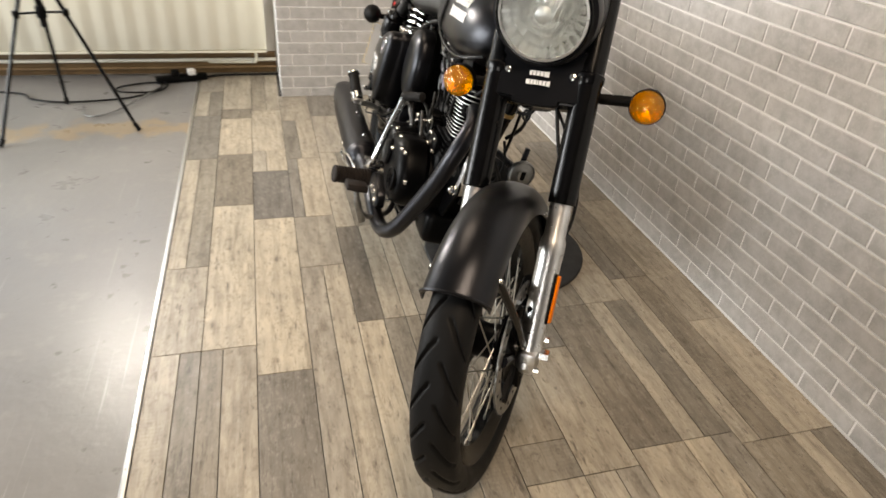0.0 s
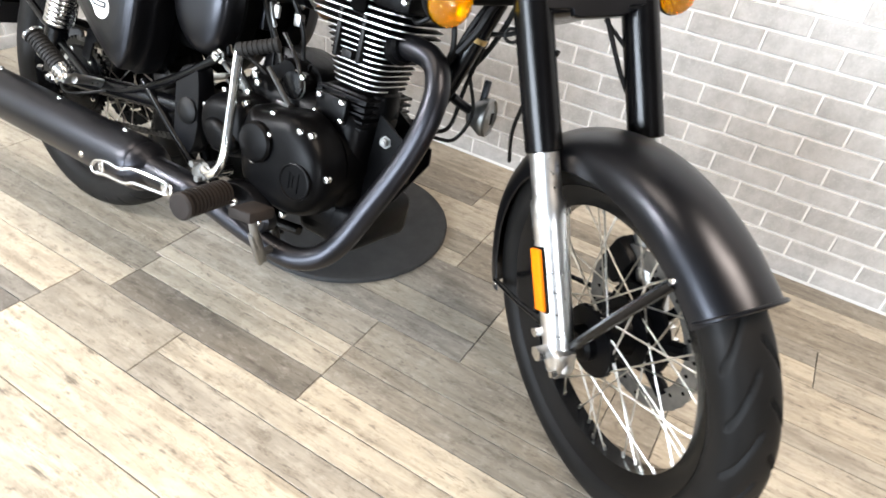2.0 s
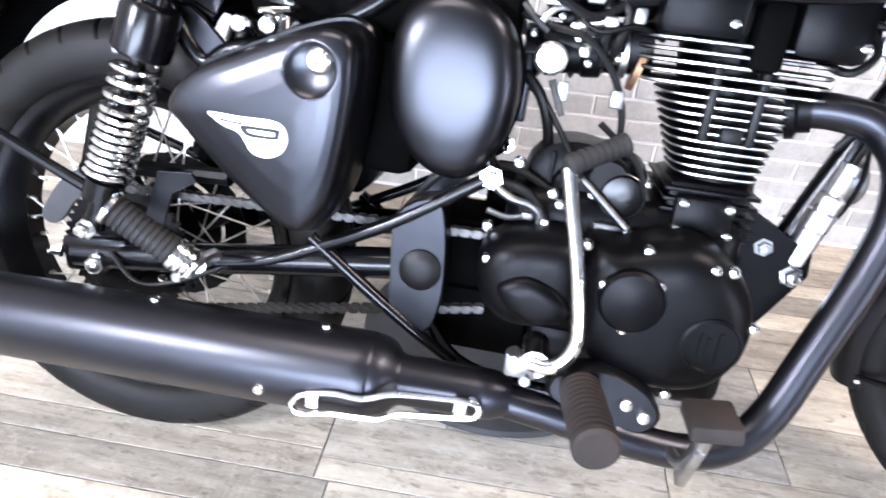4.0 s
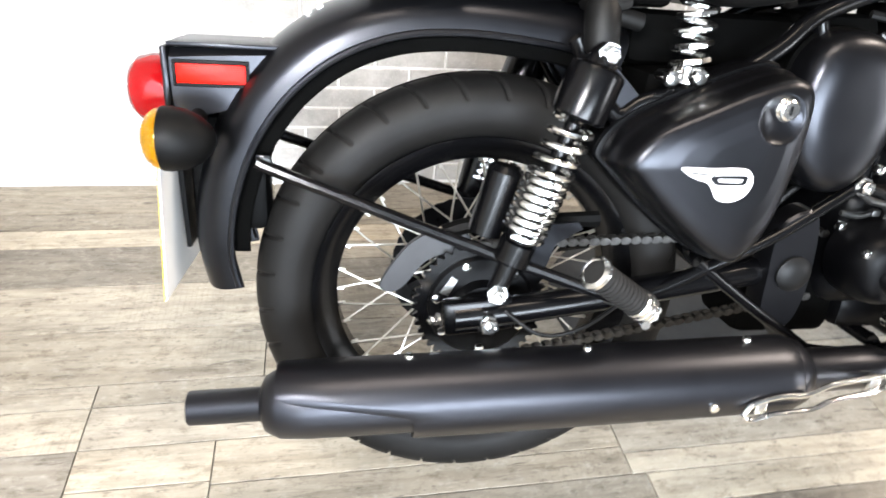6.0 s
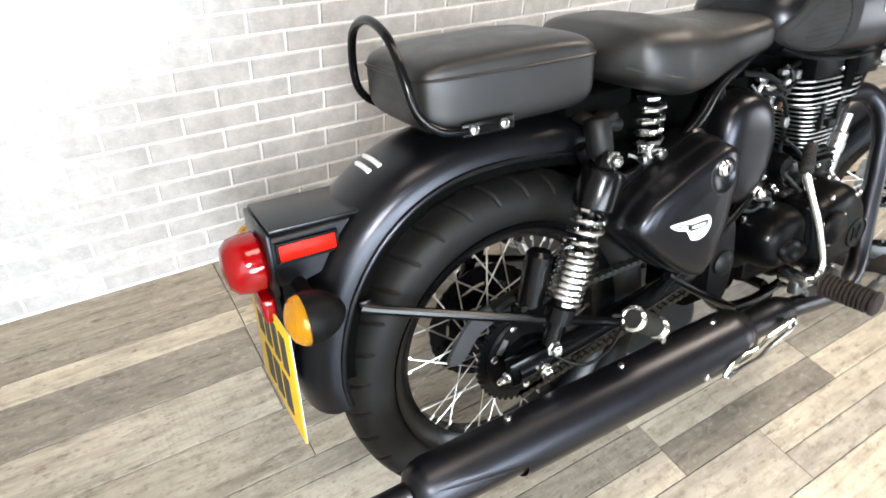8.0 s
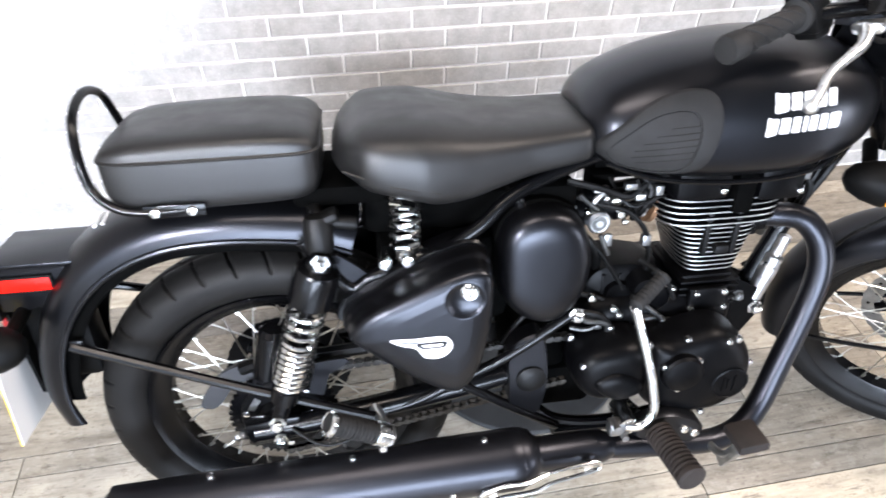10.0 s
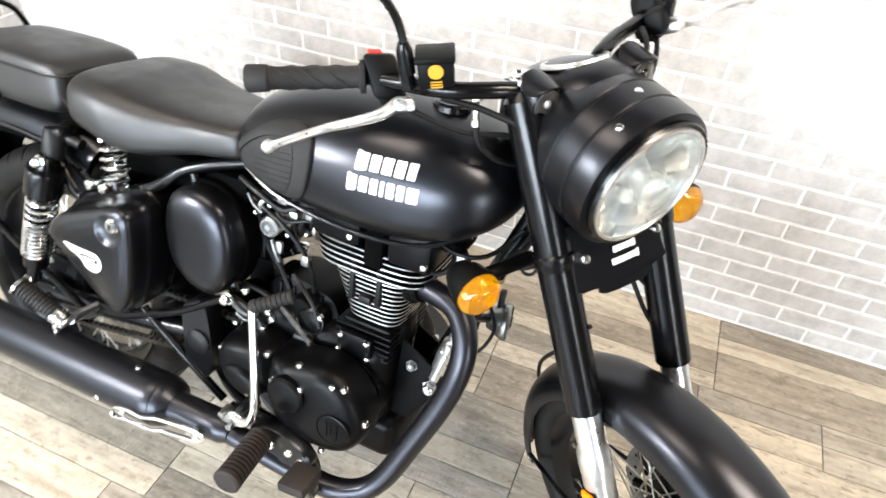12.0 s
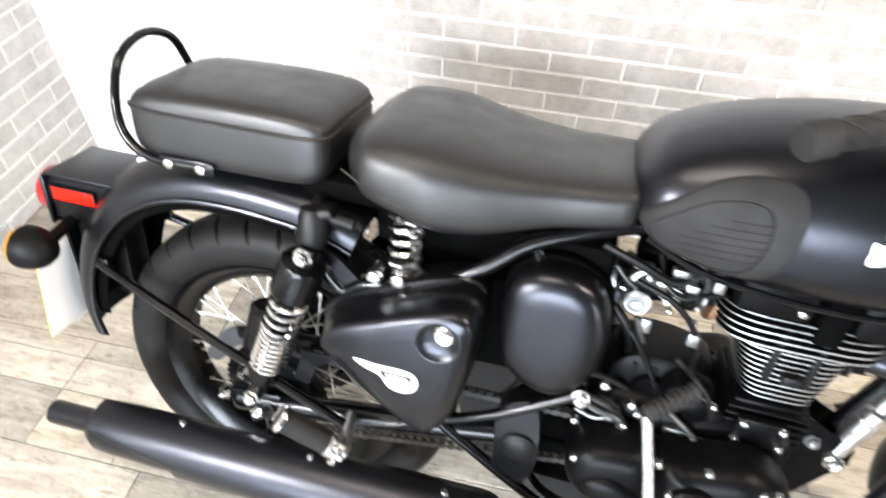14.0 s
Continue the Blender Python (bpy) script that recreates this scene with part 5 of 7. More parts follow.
# rear suspension
b = shape()
for s in (-1, 1):
    tube(b, [(-0.045, s * 0.108, 0.326), (0.06, s * 0.108, 0.338), (0.25, s * 0.105, 0.366), (0.47, s * 0.085, 0.392)], 0.021, 14, 4)
    box(b, (-0.012, s * 0.108, 0.330), (0.10, 0.026, 0.052), 0.008, Matrix.Rotation(radians(-6), 3, "Y"))
rod(b, (0.45, -0.10, 0.392), (0.45, 0.10, 0.392), 0.024)
part("swingarm", b, GLOSS, bike, "black tubular swingarm")
b = shape()
rod(b, (0, -0.135, AXLE_Z + 0.008), (0, 0.135, AXLE_Z + 0.008), 0.010)
part("rear_axle", b, CHROME, bike)
for s in (-1, 1):
    nut("axle_nut", (0, s * 0.122, AXLE_Z + 0.003), (0, s, 0), 0.0135, 0.02, bike)
    nut("adjuster_nut", (-0.066, s * 0.115, AXLE_Z + 0.004), (-1, s * 0.4, 0), 0.007, 0.014, bike)
    top, low = Vector((0.106, s * 0.138, 0.684)), Vector((0.004, s * 0.138, 0.381))
    d = (low - top).normalized()
    b = shape()
    lathe(b, top, d, [(0.012, -0.012), (0.016, -0.004), (0.02, 0.012), (0.032, 0.016), (0.0345, 0.022), (0.0345, 0.074), (0.031, 0.078), (0.014, 0.080), (0.010, 0.085), (0.010, 0.16), (0.019, 0.162), (0.019, 0.245), (0.024, 0.248), (0.024, 0.275), (0.014, 0.28), (0.014, 0.32)], 24)
    shock = part("shock_absorber", b, GLOSS, bike, "rear shock absorber with a bright exposed spring")
    a1, a2 = frame_of(d)
    b = shape()
    coil = []
    for k in range(12 * 14 + 1):
        f = k / (12 * 14)
        h = 1.36 * f if f < 0.333 else 0.453 + (f - 0.333) * 0.82
        a = k * math.tau / 14
        coil.append(top + d * (0.080 + 0.158 * h) + (a1 * math.cos(a) + a2 * math.sin(a)) * 0.0265)
    tube(b, coil, 0.0042, 8, 1)
    part("spring", b, CHROME, shock, "bright coil spring")
    nut("shock_bolt", (0.106, s * 0.150, 0.686), (0, s, 0), 0.0105, 0.014, shock)
    nut("shock_bolt", (0.002, s * 0.150, 0.381), (0, s, 0), 0.0105, 0.014, shock)
    b = shape()
    lathe(b, (0.106, s * 0.124, 0.682), (0, -s * 0.25, 1), [(0.012, 0), (0.018, 0.004), (0.021, 0.012), (0.022, 0.052), (0.019, 0.060), (0.008, 0.064)], 20)
    box(b, (0.116, s * 0.110, 0.737), (0.046, 0.034, 0.018), 0.008, Matrix.Rotation(radians(-20), 3, "Y"))
    tube(b, [(0.10, s * 0.07, 0.740), (0.11, s * 0.1, 0.732), (0.16, s * 0.1, 0.720)], 0.011, 12, 4)
    part("shock_bracket", b, RUBBER, bike)
    b = shape()
    plate(b, rounded([(0.128, 0.672), (0.20, 0.60), (0.165, 0.585), (0.118, 0.64)], 4), s * 0.10, s * 0.108, 0.002)
    part("shock_gusset", b, BLACK, bike)
b = shape()
lathe(b, (0.012, 0.135, 0.43), (0.2, 0, 1), [(0.015, 0), (0.022, 0.004), (0.022, 0.10), (0.015, 0.106)], 20)
part("gas_bottle", b, GLOSS, bike)
b = shape()
lathe(b, (-0.012, -0.10, 0.445), (0.25, 0, 1), [(0.014, 0), (0.023, 0.004), (0.023, 0.09), (0.016, 0.098)], 20)
part("gas_bottle", b, GLOSS, bike, "small black cylinder behind the shock")
# chain
b = shape()
n = 44
prof = []
for i in range(n * 4):
    r = 0.099 if i % 4 in (0, 1) else 0.092
    prof.append((r * math.cos(i * math.tau / (n * 4)), AXLE_Z + r * math.sin(i * math.tau / (n * 4))))
plate(b, prof, -0.062, -0.068)
sprocket = part("sprocket", b, GLOSS, bike, "black toothed rear sprocket", flat=True)
bolts("sprocket_bolt", [(0.067 * math.cos(k), -0.071, AXLE_Z + 0.067 * math.sin(k)) for k in (0.85, 1.95, 2.93, 3.75, 4.75, 5.8)], sprocket, r=0.008)
b = shape()
lathe(b, (0, -0.066, AXLE_Z), (0, -1, 0), [(0.078, 0), (0.078, 0.004), (0.074, 0.008), (0.045, 0.010), (0.040, 0.026), (0.02, 0.028)], 36)
part("sprocket_carrier", b, CASE, sprocket, "black sprocket carrier")
b = shape()
plate(b, [(-0.062, 0.346), (-0.046, 0.372), (-0.036, 0.366), (-0.050, 0.341)], -0.072, -0.076, 0.001)
part("sprocket_tag", b, ALLOY, sprocket)
link = bpy.data.meshes.new("chain_link")
b = shape()
for v in (-0.006, 0.006):
    plate(b, rounded([(-0.008, 0.0), (-0.005, 0.0052), (0.005, 0.0052), (0.008, 0.0), (0.005, -0.0052), (-0.005, -0.0052)], 2), v - 0.001, v + 0.001)
rod(b, (-0.004, -0.008, 0), (-0.004, 0.008, 0), 0.003, n=8)
b.to_mesh(link)
b.free()
link.materials.append(worn("oiled_chain_steel", (0.030, 0.029, 0.028), (0.10, 0.097, 0.093), 0.35, 0.55, metal=1.0, scale=90))
chain = thing("drive_chain", "", "")
chain.parent = bike
chain["label"] = "grey steel drive chain"
for z0, z1 in ((0.417, 0.436), (0.228, 0.330)):
    for k in range(34):
        f = k / 33
        ob = finish("chain_link", link, None, chain, "")
        ob.matrix_local = Matrix.Translation((0.0 + 0.52 * f, -0.066, z0 + (z1 - z0) * f)) @ Matrix.Rotation(-math.atan2(z1 - z0, 0.52), 4, "Y")
b = shape()
tube(b, [(-0.060, -0.066, 0.434), (-0.02, -0.066, 0.446), (0.05, -0.066, 0.450), (0.16, -0.066, 0.456)], 0.012, 8, 5)
part("chain_guard", b, PLASTIC, bike, "grey-black plastic chain guard")
b = shape()
plate(b, rounded([(-0.146, 0.350), (-0.119, 0.396), (-0.093, 0.422), (-0.060, 0.434), (-0.026, 0.430), (-0.016, 0.405), (-0.055, 0.398), (-0.084, 0.384), (-0.108, 0.352), (-0.128, 0.338)], 4), -0.048, -0.056, 0.002)
part("chain_shield", b, GREY_PLASTIC, bike, "grey plastic blade over the chain")
b = shape()
skin(b, [[(u, v, w) for u, w in o] for v, o in ((-0.094, ((0.052, 0.392), (0.078, 0.384), (0.092, 0.430), (0.128, 0.452), (0.120, 0.462), (0.072, 0.458))), (-0.098, ((0.052, 0.392), (0.078, 0.384), (0.092, 0.430), (0.128, 0.452), (0.120, 0.462), (0.072, 0.458))))])
part("guard_flap", b, BLACK, bike, "bent black guard flap ahead of the shock")

# tail
b = shape()
rings = []
for u, lo, hi, w in ((-0.262, 0.628, 0.668, 0.052), (-0.30, 0.600, 0.667, 0.054), (-0.36, 0.585, 0.664, 0.054), (-0.404, 0.585, 0.661, 0.054)):
    rings.append([(u, -w, lo), (u, -w, hi - 0.010), (u, -w + 0.008, hi), (u, w - 0.008, hi), (u, w, hi - 0.010), (u, w, lo)])
skin(b, rings)
box(b, (-0.404, 0, 0.619), (0.008, 0.125, 0.092), 0.003)
box(b, (-0.335, 0, 0.667), (0.132, 0.116, 0.006), 0.002)
tail = part("tail_box", b, BLACK, bike, "black tail box carrying the rear light")
for s in (-1, 1):
    b = shape()
    box(b, (-0.352, s * 0.0565, 0.634), (0.080, 0.005, 0.023), 0.0012)
    reflector = part("side_reflector", b, RED_FLAT, tail, "red rectangular reflector")
    b = shape()
    for du, dw, lu, lw in ((0, 0.0135, 0.088, 0.004), (0, -0.0135, 0.088, 0.004), (0.042, 0, 0.004, 0.023), (-0.042, 0, 0.004, 0.023)):
        box(b, (-0.352 + du, s * 0.0565, 0.634 + dw), (lu, 0.007, lw), 0.001)
    part("reflector_frame", b, PLASTIC, reflector)
b = shape()
lathe(b, (-0.408, 0, 0.606), (-1, 0, 0), [(0.040, 0), (0.044, 0.004), (0.044, 0.022), (0.040, 0.040), (0.030, 0.050), (0.012, 0.054), (0.001, 0.0545)], 32)
part("tail_light", b, RED_LENS, tail, "round red tail light")
b = shape()
plate_rings = [[(u, v, w) for v, w in ((-0.045, 0.60), (0.045, 0.60), (0.034, 0.40), (-0.034, 0.40))] for u in (-0.406, -0.400)]
skin(b, plate_rings)
box(b, (-0.345, 0, 0.50), (0.10, 0.06, 0.16), 0.015)
part("plate_bracket", b, PLASTIC, tail)
b = shape()
box(b, (0, 0, 0), (0.002, 0.228, 0.178), 0.0008)
bmesh.ops.transform(b, matrix=Matrix.Translation((-0.414, -0.002, 0.443)) @ Matrix.Rotation(radians(-3.5), 4, "X") @ Matrix.Rotation(radians(2), 4, "Y"), verts=b.verts)
number_plate = part("number_plate", b, PLATE_YELLOW, tail, "yellow number plate with two rows of dark bars")
b = shape()
box(b, (0.0016, 0, 0), (0.001, 0.226, 0.176), 0)
bmesh.ops.transform(b, matrix=Matrix.Translation((-0.414, -0.002, 0.443)) @ Matrix.Rotation(radians(-3.5), 4, "X") @ Matrix.Rotation(radians(2), 4, "Y"), verts=b.verts)
part("plate_back", b, PLASTER, number_plate, "white back of the plate", flat=True)
for row, (count, w) in enumerate(((4, 0.030), (3, 0.034))):
    for k in range(count):
        b = shape()
        box(b, (-0.0016, (k - (count - 1) / 2) * (w + 0.016), 0.040 - row * 0.078), (0.0012, w, 0.060), 0)
        bmesh.ops.transform(b, matrix=Matrix.Translation((-0.414, -0.002, 0.443)) @ Matrix.Rotation(radians(-3.5), 4, "X") @ Matrix.Rotation(radians(2), 4, "Y"), verts=b.verts)
        part("plate_bar", b, PLATE_DARK, number_plate, flat=True)
b = shape()
box(b, (-0.414, 0, 0.538), (0.020, 0.064, 0.038), 0.005)
part("lower_reflector", b, RED_LENS, tail, "small red reflector above the plate")
for s in (-1, 1):
    p = Vector((-0.392, s * 0.134, 0.572))
    b = shape()
    lathe(b, p, (1, 0, 0), [(0.012, 0.011), (0.0342, 0.002), (0.0345, -0.002), (0.036, -0.002), (0.0365, 0.008), (0.034, 0.022), (0.027, 0.038), (0.016, 0.050), (0.006, 0.055)], 28)
    rod(b, p + Vector((0.02, -s * 0.02, 0)), p + Vector((0.02, -s * 0.085, 0.01)), 0.011, n=12)
    lamp = part("rear_indicator", b, PLASTIC, bike, "round amber rear indicator in a black cone")
    b = shape()
    amber_dome(b, p, -1)
    part("indicator_lens", b, AMBER, lamp, "amber ribbed lens")
    b = shape()
    lathe(b, p, (-1, 0, 0), [(0.0338, -0.001), (0.024, -0.006), (0.012, -0.0095)], 28)
    part("indicator_bowl", b, MIRROR, lamp, "bright bowl behind the lens")

# engine
b = shape()
box(b, (0.685, 0, 0.415), (0.30, 0.17, 0.20), 0.035, seg=3)
box(b, (0.70, 0, 0.30), (0.22, 0.14, 0.07), 0.02)
lathe(b, (0.755, -0.088, 0.400), (0, 1, 0), [(0.078, 0), (0.082, 0.02), (0.082, 0.156), (0.078, 0.176)], 36)
engine = part("crankcase", b, CASE, bike, "matt black engine crankcase")
b = shape()
box(b, (0.785, 0.035, 0.285), (0.15, 0.20, 0.10), 0.025, seg=3)
part("sump", b, CASE, engine, "black engine sump")
MAIN = rounded([(0.640, 0.470), (0.673, 0.477), (0.720, 0.490), (0.762, 0.494), (0.806, 0.470), (0.836, 0.424), (0.838, 0.366), (0.806, 0.318), (0.745, 0.304), (0.680, 0.318), (0.645, 0.34), (0.632, 0.40)], 5)
GEAR = rounded([(0.512, 0.425), (0.530, 0.458), (0.573, 0.473), (0.625, 0.472), (0.650, 0.44), (0.648, 0.38), (0.610, 0.355), (0.555, 0.352), (0.522, 0.38)], 5)
for s in (-1, 1):
    b = shape()
    dome(b, MAIN, s * 0.10, s * 0.178, 4.5, 12)
    main_cover = part("timing_cover", b, CASE, engine, "domed black engine side cover", sharp=1.2)
    b = shape()
    dome(b, GEAR, s * 0.09, s * 0.168, 4.0, 12)
    part("gear_cover", b, CASE, engine, "oval black gear cover", sharp=1.2)
    b = shape()
    dome(b, rounded([(0.544, 0.412), (0.575, 0.428), (0.612, 0.416), (0.634, 0.392), (0.620, 0.374), (0.584, 0.368), (0.552, 0.388)], 5), s * 0.160, s * 0.180, 3.0, 8)
    part("cover_bulge", b, CASE, main_cover)
    b = shape()
    lathe(b, (0.693, s * 0.170, 0.424), (0, s, 0), [(0.037, 0), (0.037, 0.014), (0.033, 0.019), (0.02, 0.022), (0.002, 0.023)], 32)
    part("inspection_cap", b, CASE, main_cover)
    b = shape()
    lathe(b, (0.790, s * 0.172, 0.385), (0, s, 0), [(0.034, 0), (0.034, 0.0070), (0.031, 0.0082), (0.030, 0.0066), (0.003, 0.0068)], 36)
    for k, h in ((-0.012, 0.030), (-0.004, 0.022), (0.008, 0.036)):
        box(b, (0.790 + k, s * 0.1795, 0.385), (0.004, 0.002, h), 0)
    part("cover_roundel", b, CASE, main_cover, "raised plain roundel")
    bolts("case_screw", [(0.661, s * 0.176, 0.437), (0.720, s * 0.178, 0.446), (0.690, s * 0.178, 0.388), (0.838, s * 0.150, 0.404), (0.776, s * 0.165, 0.470), (0.704, s * 0.158, 0.478), (0.636, s * 0.158, 0.474), (0.526, s * 0.150, 0.435),
                         (0.797, s * 0.160, 0.470), (0.760, s * 0.160, 0.306), (0.69, s * 0.158, 0.312)], main_cover, (0, s, 0), 0.0068)
nut("drain_plug", (0.678, -0.150, 0.334), (0, -1, 0), 0.013, 0.012, engine, GREY_METAL)

# cylinder and head, fin by fin
TILT_X = -0.09


def fin_outline(hu, hv, round_by=0.3):
    pts = []
    for i in range(32):
        a = i * math.tau / 32
        ca, sa = math.cos(a), math.sin(a)
        pts.append((hu * math.copysign(abs(ca) ** (2 / 4.2), ca), hv * math.copysign(abs(sa) ** (2 / 4.2), sa)))
    return pts


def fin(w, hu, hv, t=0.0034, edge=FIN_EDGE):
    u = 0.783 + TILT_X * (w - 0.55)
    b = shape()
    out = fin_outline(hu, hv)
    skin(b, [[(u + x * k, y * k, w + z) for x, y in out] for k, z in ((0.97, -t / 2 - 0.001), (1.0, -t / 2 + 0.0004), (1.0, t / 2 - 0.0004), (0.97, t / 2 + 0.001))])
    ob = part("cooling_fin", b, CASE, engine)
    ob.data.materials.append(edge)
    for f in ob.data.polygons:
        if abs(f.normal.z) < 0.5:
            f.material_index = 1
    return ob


for k in range(10):
    fin(0.553 + 0.0102 * k, 0.052 + 0.0029 * k, 0.062 + 0.0016 * k, 0.0030)
# the top two fins carry the tank's shade in their edge colour
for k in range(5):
    fin(0.657 + 0.0118 * k, 0.107 + 0.002 * min(k, 2), 0.085 + 0.001 * k, 0.0034, FIN_EDGE if k < 3 else SHADED_EDGE)
# near-black block in the gap at the middle of the head
b = shape()
box(b, (0.790, 0, 0.716), (0.036, 0.190, 0.074), 0.008)
part("head_gap_block", b, INNER, engine, "black block between the halves of the finned head")
b = shape()
lathe(b, (0.79, 0, 0.50), (TILT_X, 0, 1), [(0.056, 0), (0.056, 0.04), (0.052, 0.045), (0.052, 0.16), (0.06, 0.17), (0.06, 0.22)], 32)
part("cylinder", b, CASE, engine, "black finned engine cylinder")
for v in (-1, 1):
    for du, dz, size in ((-0.030, 0.640, (0.010, 0.018, 0.09)), (0.022, 0.640, (0.010, 0.018, 0.09)), (0.0, 0.606, (0.024, 0.026, 0.016))):
        b = shape()
        box(b, (0.778 + du, v * 0.072, dz), size, 0.003)
        part("fin_damper", b, RUBBER, engine, "small black rubber block between the fins")
b = shape()
box(b, (0.762, 0, 0.735), (0.165, 0.125, 0.065), 0.015)
part("cylinder_head", b, CASE, engine, "black cylinder head under the tank")
for du, mid_z, long in ((-0.045, 0.747, 0.094), (0.090, 0.738, 0.080)):
    for v in (-0.05, 0.05):
        b = shape()
        box(b, (0.762 + du, v, mid_z), (long, 0.088, 0.082), 0.012)
        rocker = part("rocker_cover", b, CASE, engine, "black rocker cover under the tank")
        bolts("rocker_bolt", [(0.762 + du + 0.03, v * 1.88, mid_z - 0.022)], rocker, (0, math.copysign(1, v), 0), 0.006)
for k in range(5):
    b = shape()
    box(b, (0.777, 0, 0.484 + 0.0128 * k), (0.112, 0.150, 0.005), 0.001)
    part("base_fin", b, CASE, engine)
b = shape()
box(b, (0.777, 0, 0.505), (0.100, 0.13, 0.08), 0.01)
part("cylinder_base", b, CASE, engine)
b = shape()
box(b, (0.769, -0.083, 0.507), (0.068, 0.014, 0.046), 0.003)
tappet = part("tappet_plate", b, CASE, engine, "square black cover plate with four screws")
bolts("plate_screw", [(0.743, -0.0915, 0.523), (0.795, -0.0915, 0.523), (0.740, -0.0915, 0.491), (0.799, -0.0915, 0.491)], tappet, r=0.006)
# plain black boxes added on the far side and inside the frame to close the view through it
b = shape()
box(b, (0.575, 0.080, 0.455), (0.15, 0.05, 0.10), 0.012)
part("far_side_filler", b, INNER, bike)
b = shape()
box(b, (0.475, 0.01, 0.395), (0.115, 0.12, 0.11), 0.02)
part("pivot_filler", b, INNER, bike)
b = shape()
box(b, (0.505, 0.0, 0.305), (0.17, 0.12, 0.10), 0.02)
part("stand_filler", b, INNER, bike, "black filler block under the pivot")
b = shape()
tube(b, [(0.43, -0.075, 0.34), (0.50, -0.085, 0.255), (0.62, -0.088, 0.235), (0.74, -0.080, 0.245)], 0.011, 10, 6)
part("lower_frame_rail", b, GLOSS, bike)
b = shape()
tube(b, [(0.53, 0.0, 0.672), (0.60, -0.005, 0.680), (0.68, -0.01, 0.690)], 0.030, 18, 5)
for u in (0.545, 0.565, 0.585):
    lathe(b, (u, 0, 0.674), (1, 0, 0.1), [(0.030, -0.004), (0.034, 0.0), (0.030, 0.004)], 20)
part("intake_hose", b, RUBBER, bike, "black ribbed rubber intake hose")
# inlet and its clutter
b = shape()
lathe(b, (0.545, -0.012, 0.668), (1, 0.02, 0.08), [(0.03, -0.04), (0.03, 0.0), (0.024, 0.004), (0.024, 0.05), (0.028, 0.054), (0.028, 0.075), (0.021, 0.08), (0.021, 0.13)], 24)
intake = part("throttle_body", b, CASE, bike, "dark throttle body with a bright round cap")
b = shape()
lathe(b, (0.560, -0.052, 0.664), (0, -1, 0), [(0.018, -0.02), (0.020, 0.0), (0.020, 0.008), (0.016, 0.011), (0.006, 0.010), (0.006, 0.013), (0.002, 0.013)], 24)
part("throttle_cap", b, ALLOY, intake, "bright round metal cap")
b = shape()
for c, s in (((0.60, -0.045, 0.70), (0.03, 0.03, 0.03)), ((0.575, -0.04, 0.712), (0.02, 0.02, 0.016)), ((0.635, -0.035, 0.69), (0.022, 0.03, 0.022))):
    box(b, c, s, 0.005)
part("throttle_linkage", b, CASE, intake)
b = shape()
rod(b, (0.585, -0.058, 0.704), (0.625, -0.062, 0.716), 0.008)
rod(b, (0.595, -0.05, 0.69), (0.64, -0.052, 0.672), 0.007)
part("injector", b, ZINC, intake)
b = shape()
lathe(b, (0.652, -0.065, 0.535), (0, 1, 0), [(0.022, -0.02), (0.026, -0.01), (0.026, 0.10), (0.022, 0.11)], 28)
lathe(b, (0.612, -0.05, 0.515), (0, 1, 0), [(0.022, -0.012), (0.026, 0.0), (0.026, 0.09)], 24)
part("starter_motor", b, CASE, bike, "round black starter motor behind the cylinder")
for pts, r, mat in (([(0.515, -0.105, 0.52), (0.56, -0.11, 0.51), (0.585, -0.10, 0.478)], 0.006, RUBBER),
                    ([(0.63, -0.08, 0.60), (0.68, -0.09, 0.56), (0.70, -0.095, 0.52)], 0.004, RUBBER),
                    ([(0.86, -0.05, 0.755), (0.92, -0.06, 0.74), (0.97, -0.05, 0.75), (1.01, -0.03, 0.80)], 0.004, RUBBER),
                    ([(0.95, 0.03, 0.62), (0.97, 0.05, 0.66), (1.0, 0.04, 0.72), (1.03, 0.02, 0.80)], 0.005, RUBBER),
                    ([(0.90, 0.02, 0.50), (0.945, 0.035, 0.52), (0.955, 0.04, 0.60), (0.98, 0.03, 0.70)], 0.004, RUBBER),
                    ([(0.40, -0.07, 0.44), (0.45, -0.075, 0.51), (0.53, -0.07, 0.53), (0.60, -0.06, 0.50)], 0.005, RUBBER),
                    ([(0.02, -0.13, 0.345), (0.07, -0.15, 0.318), (0.13, -0.15, 0.33), (0.20, -0.12, 0.36)], 0.003, RUBBER)):
    b = shape()
    tube(b, pts, r, 8, 8)
    part("cable", b, mat, bike)
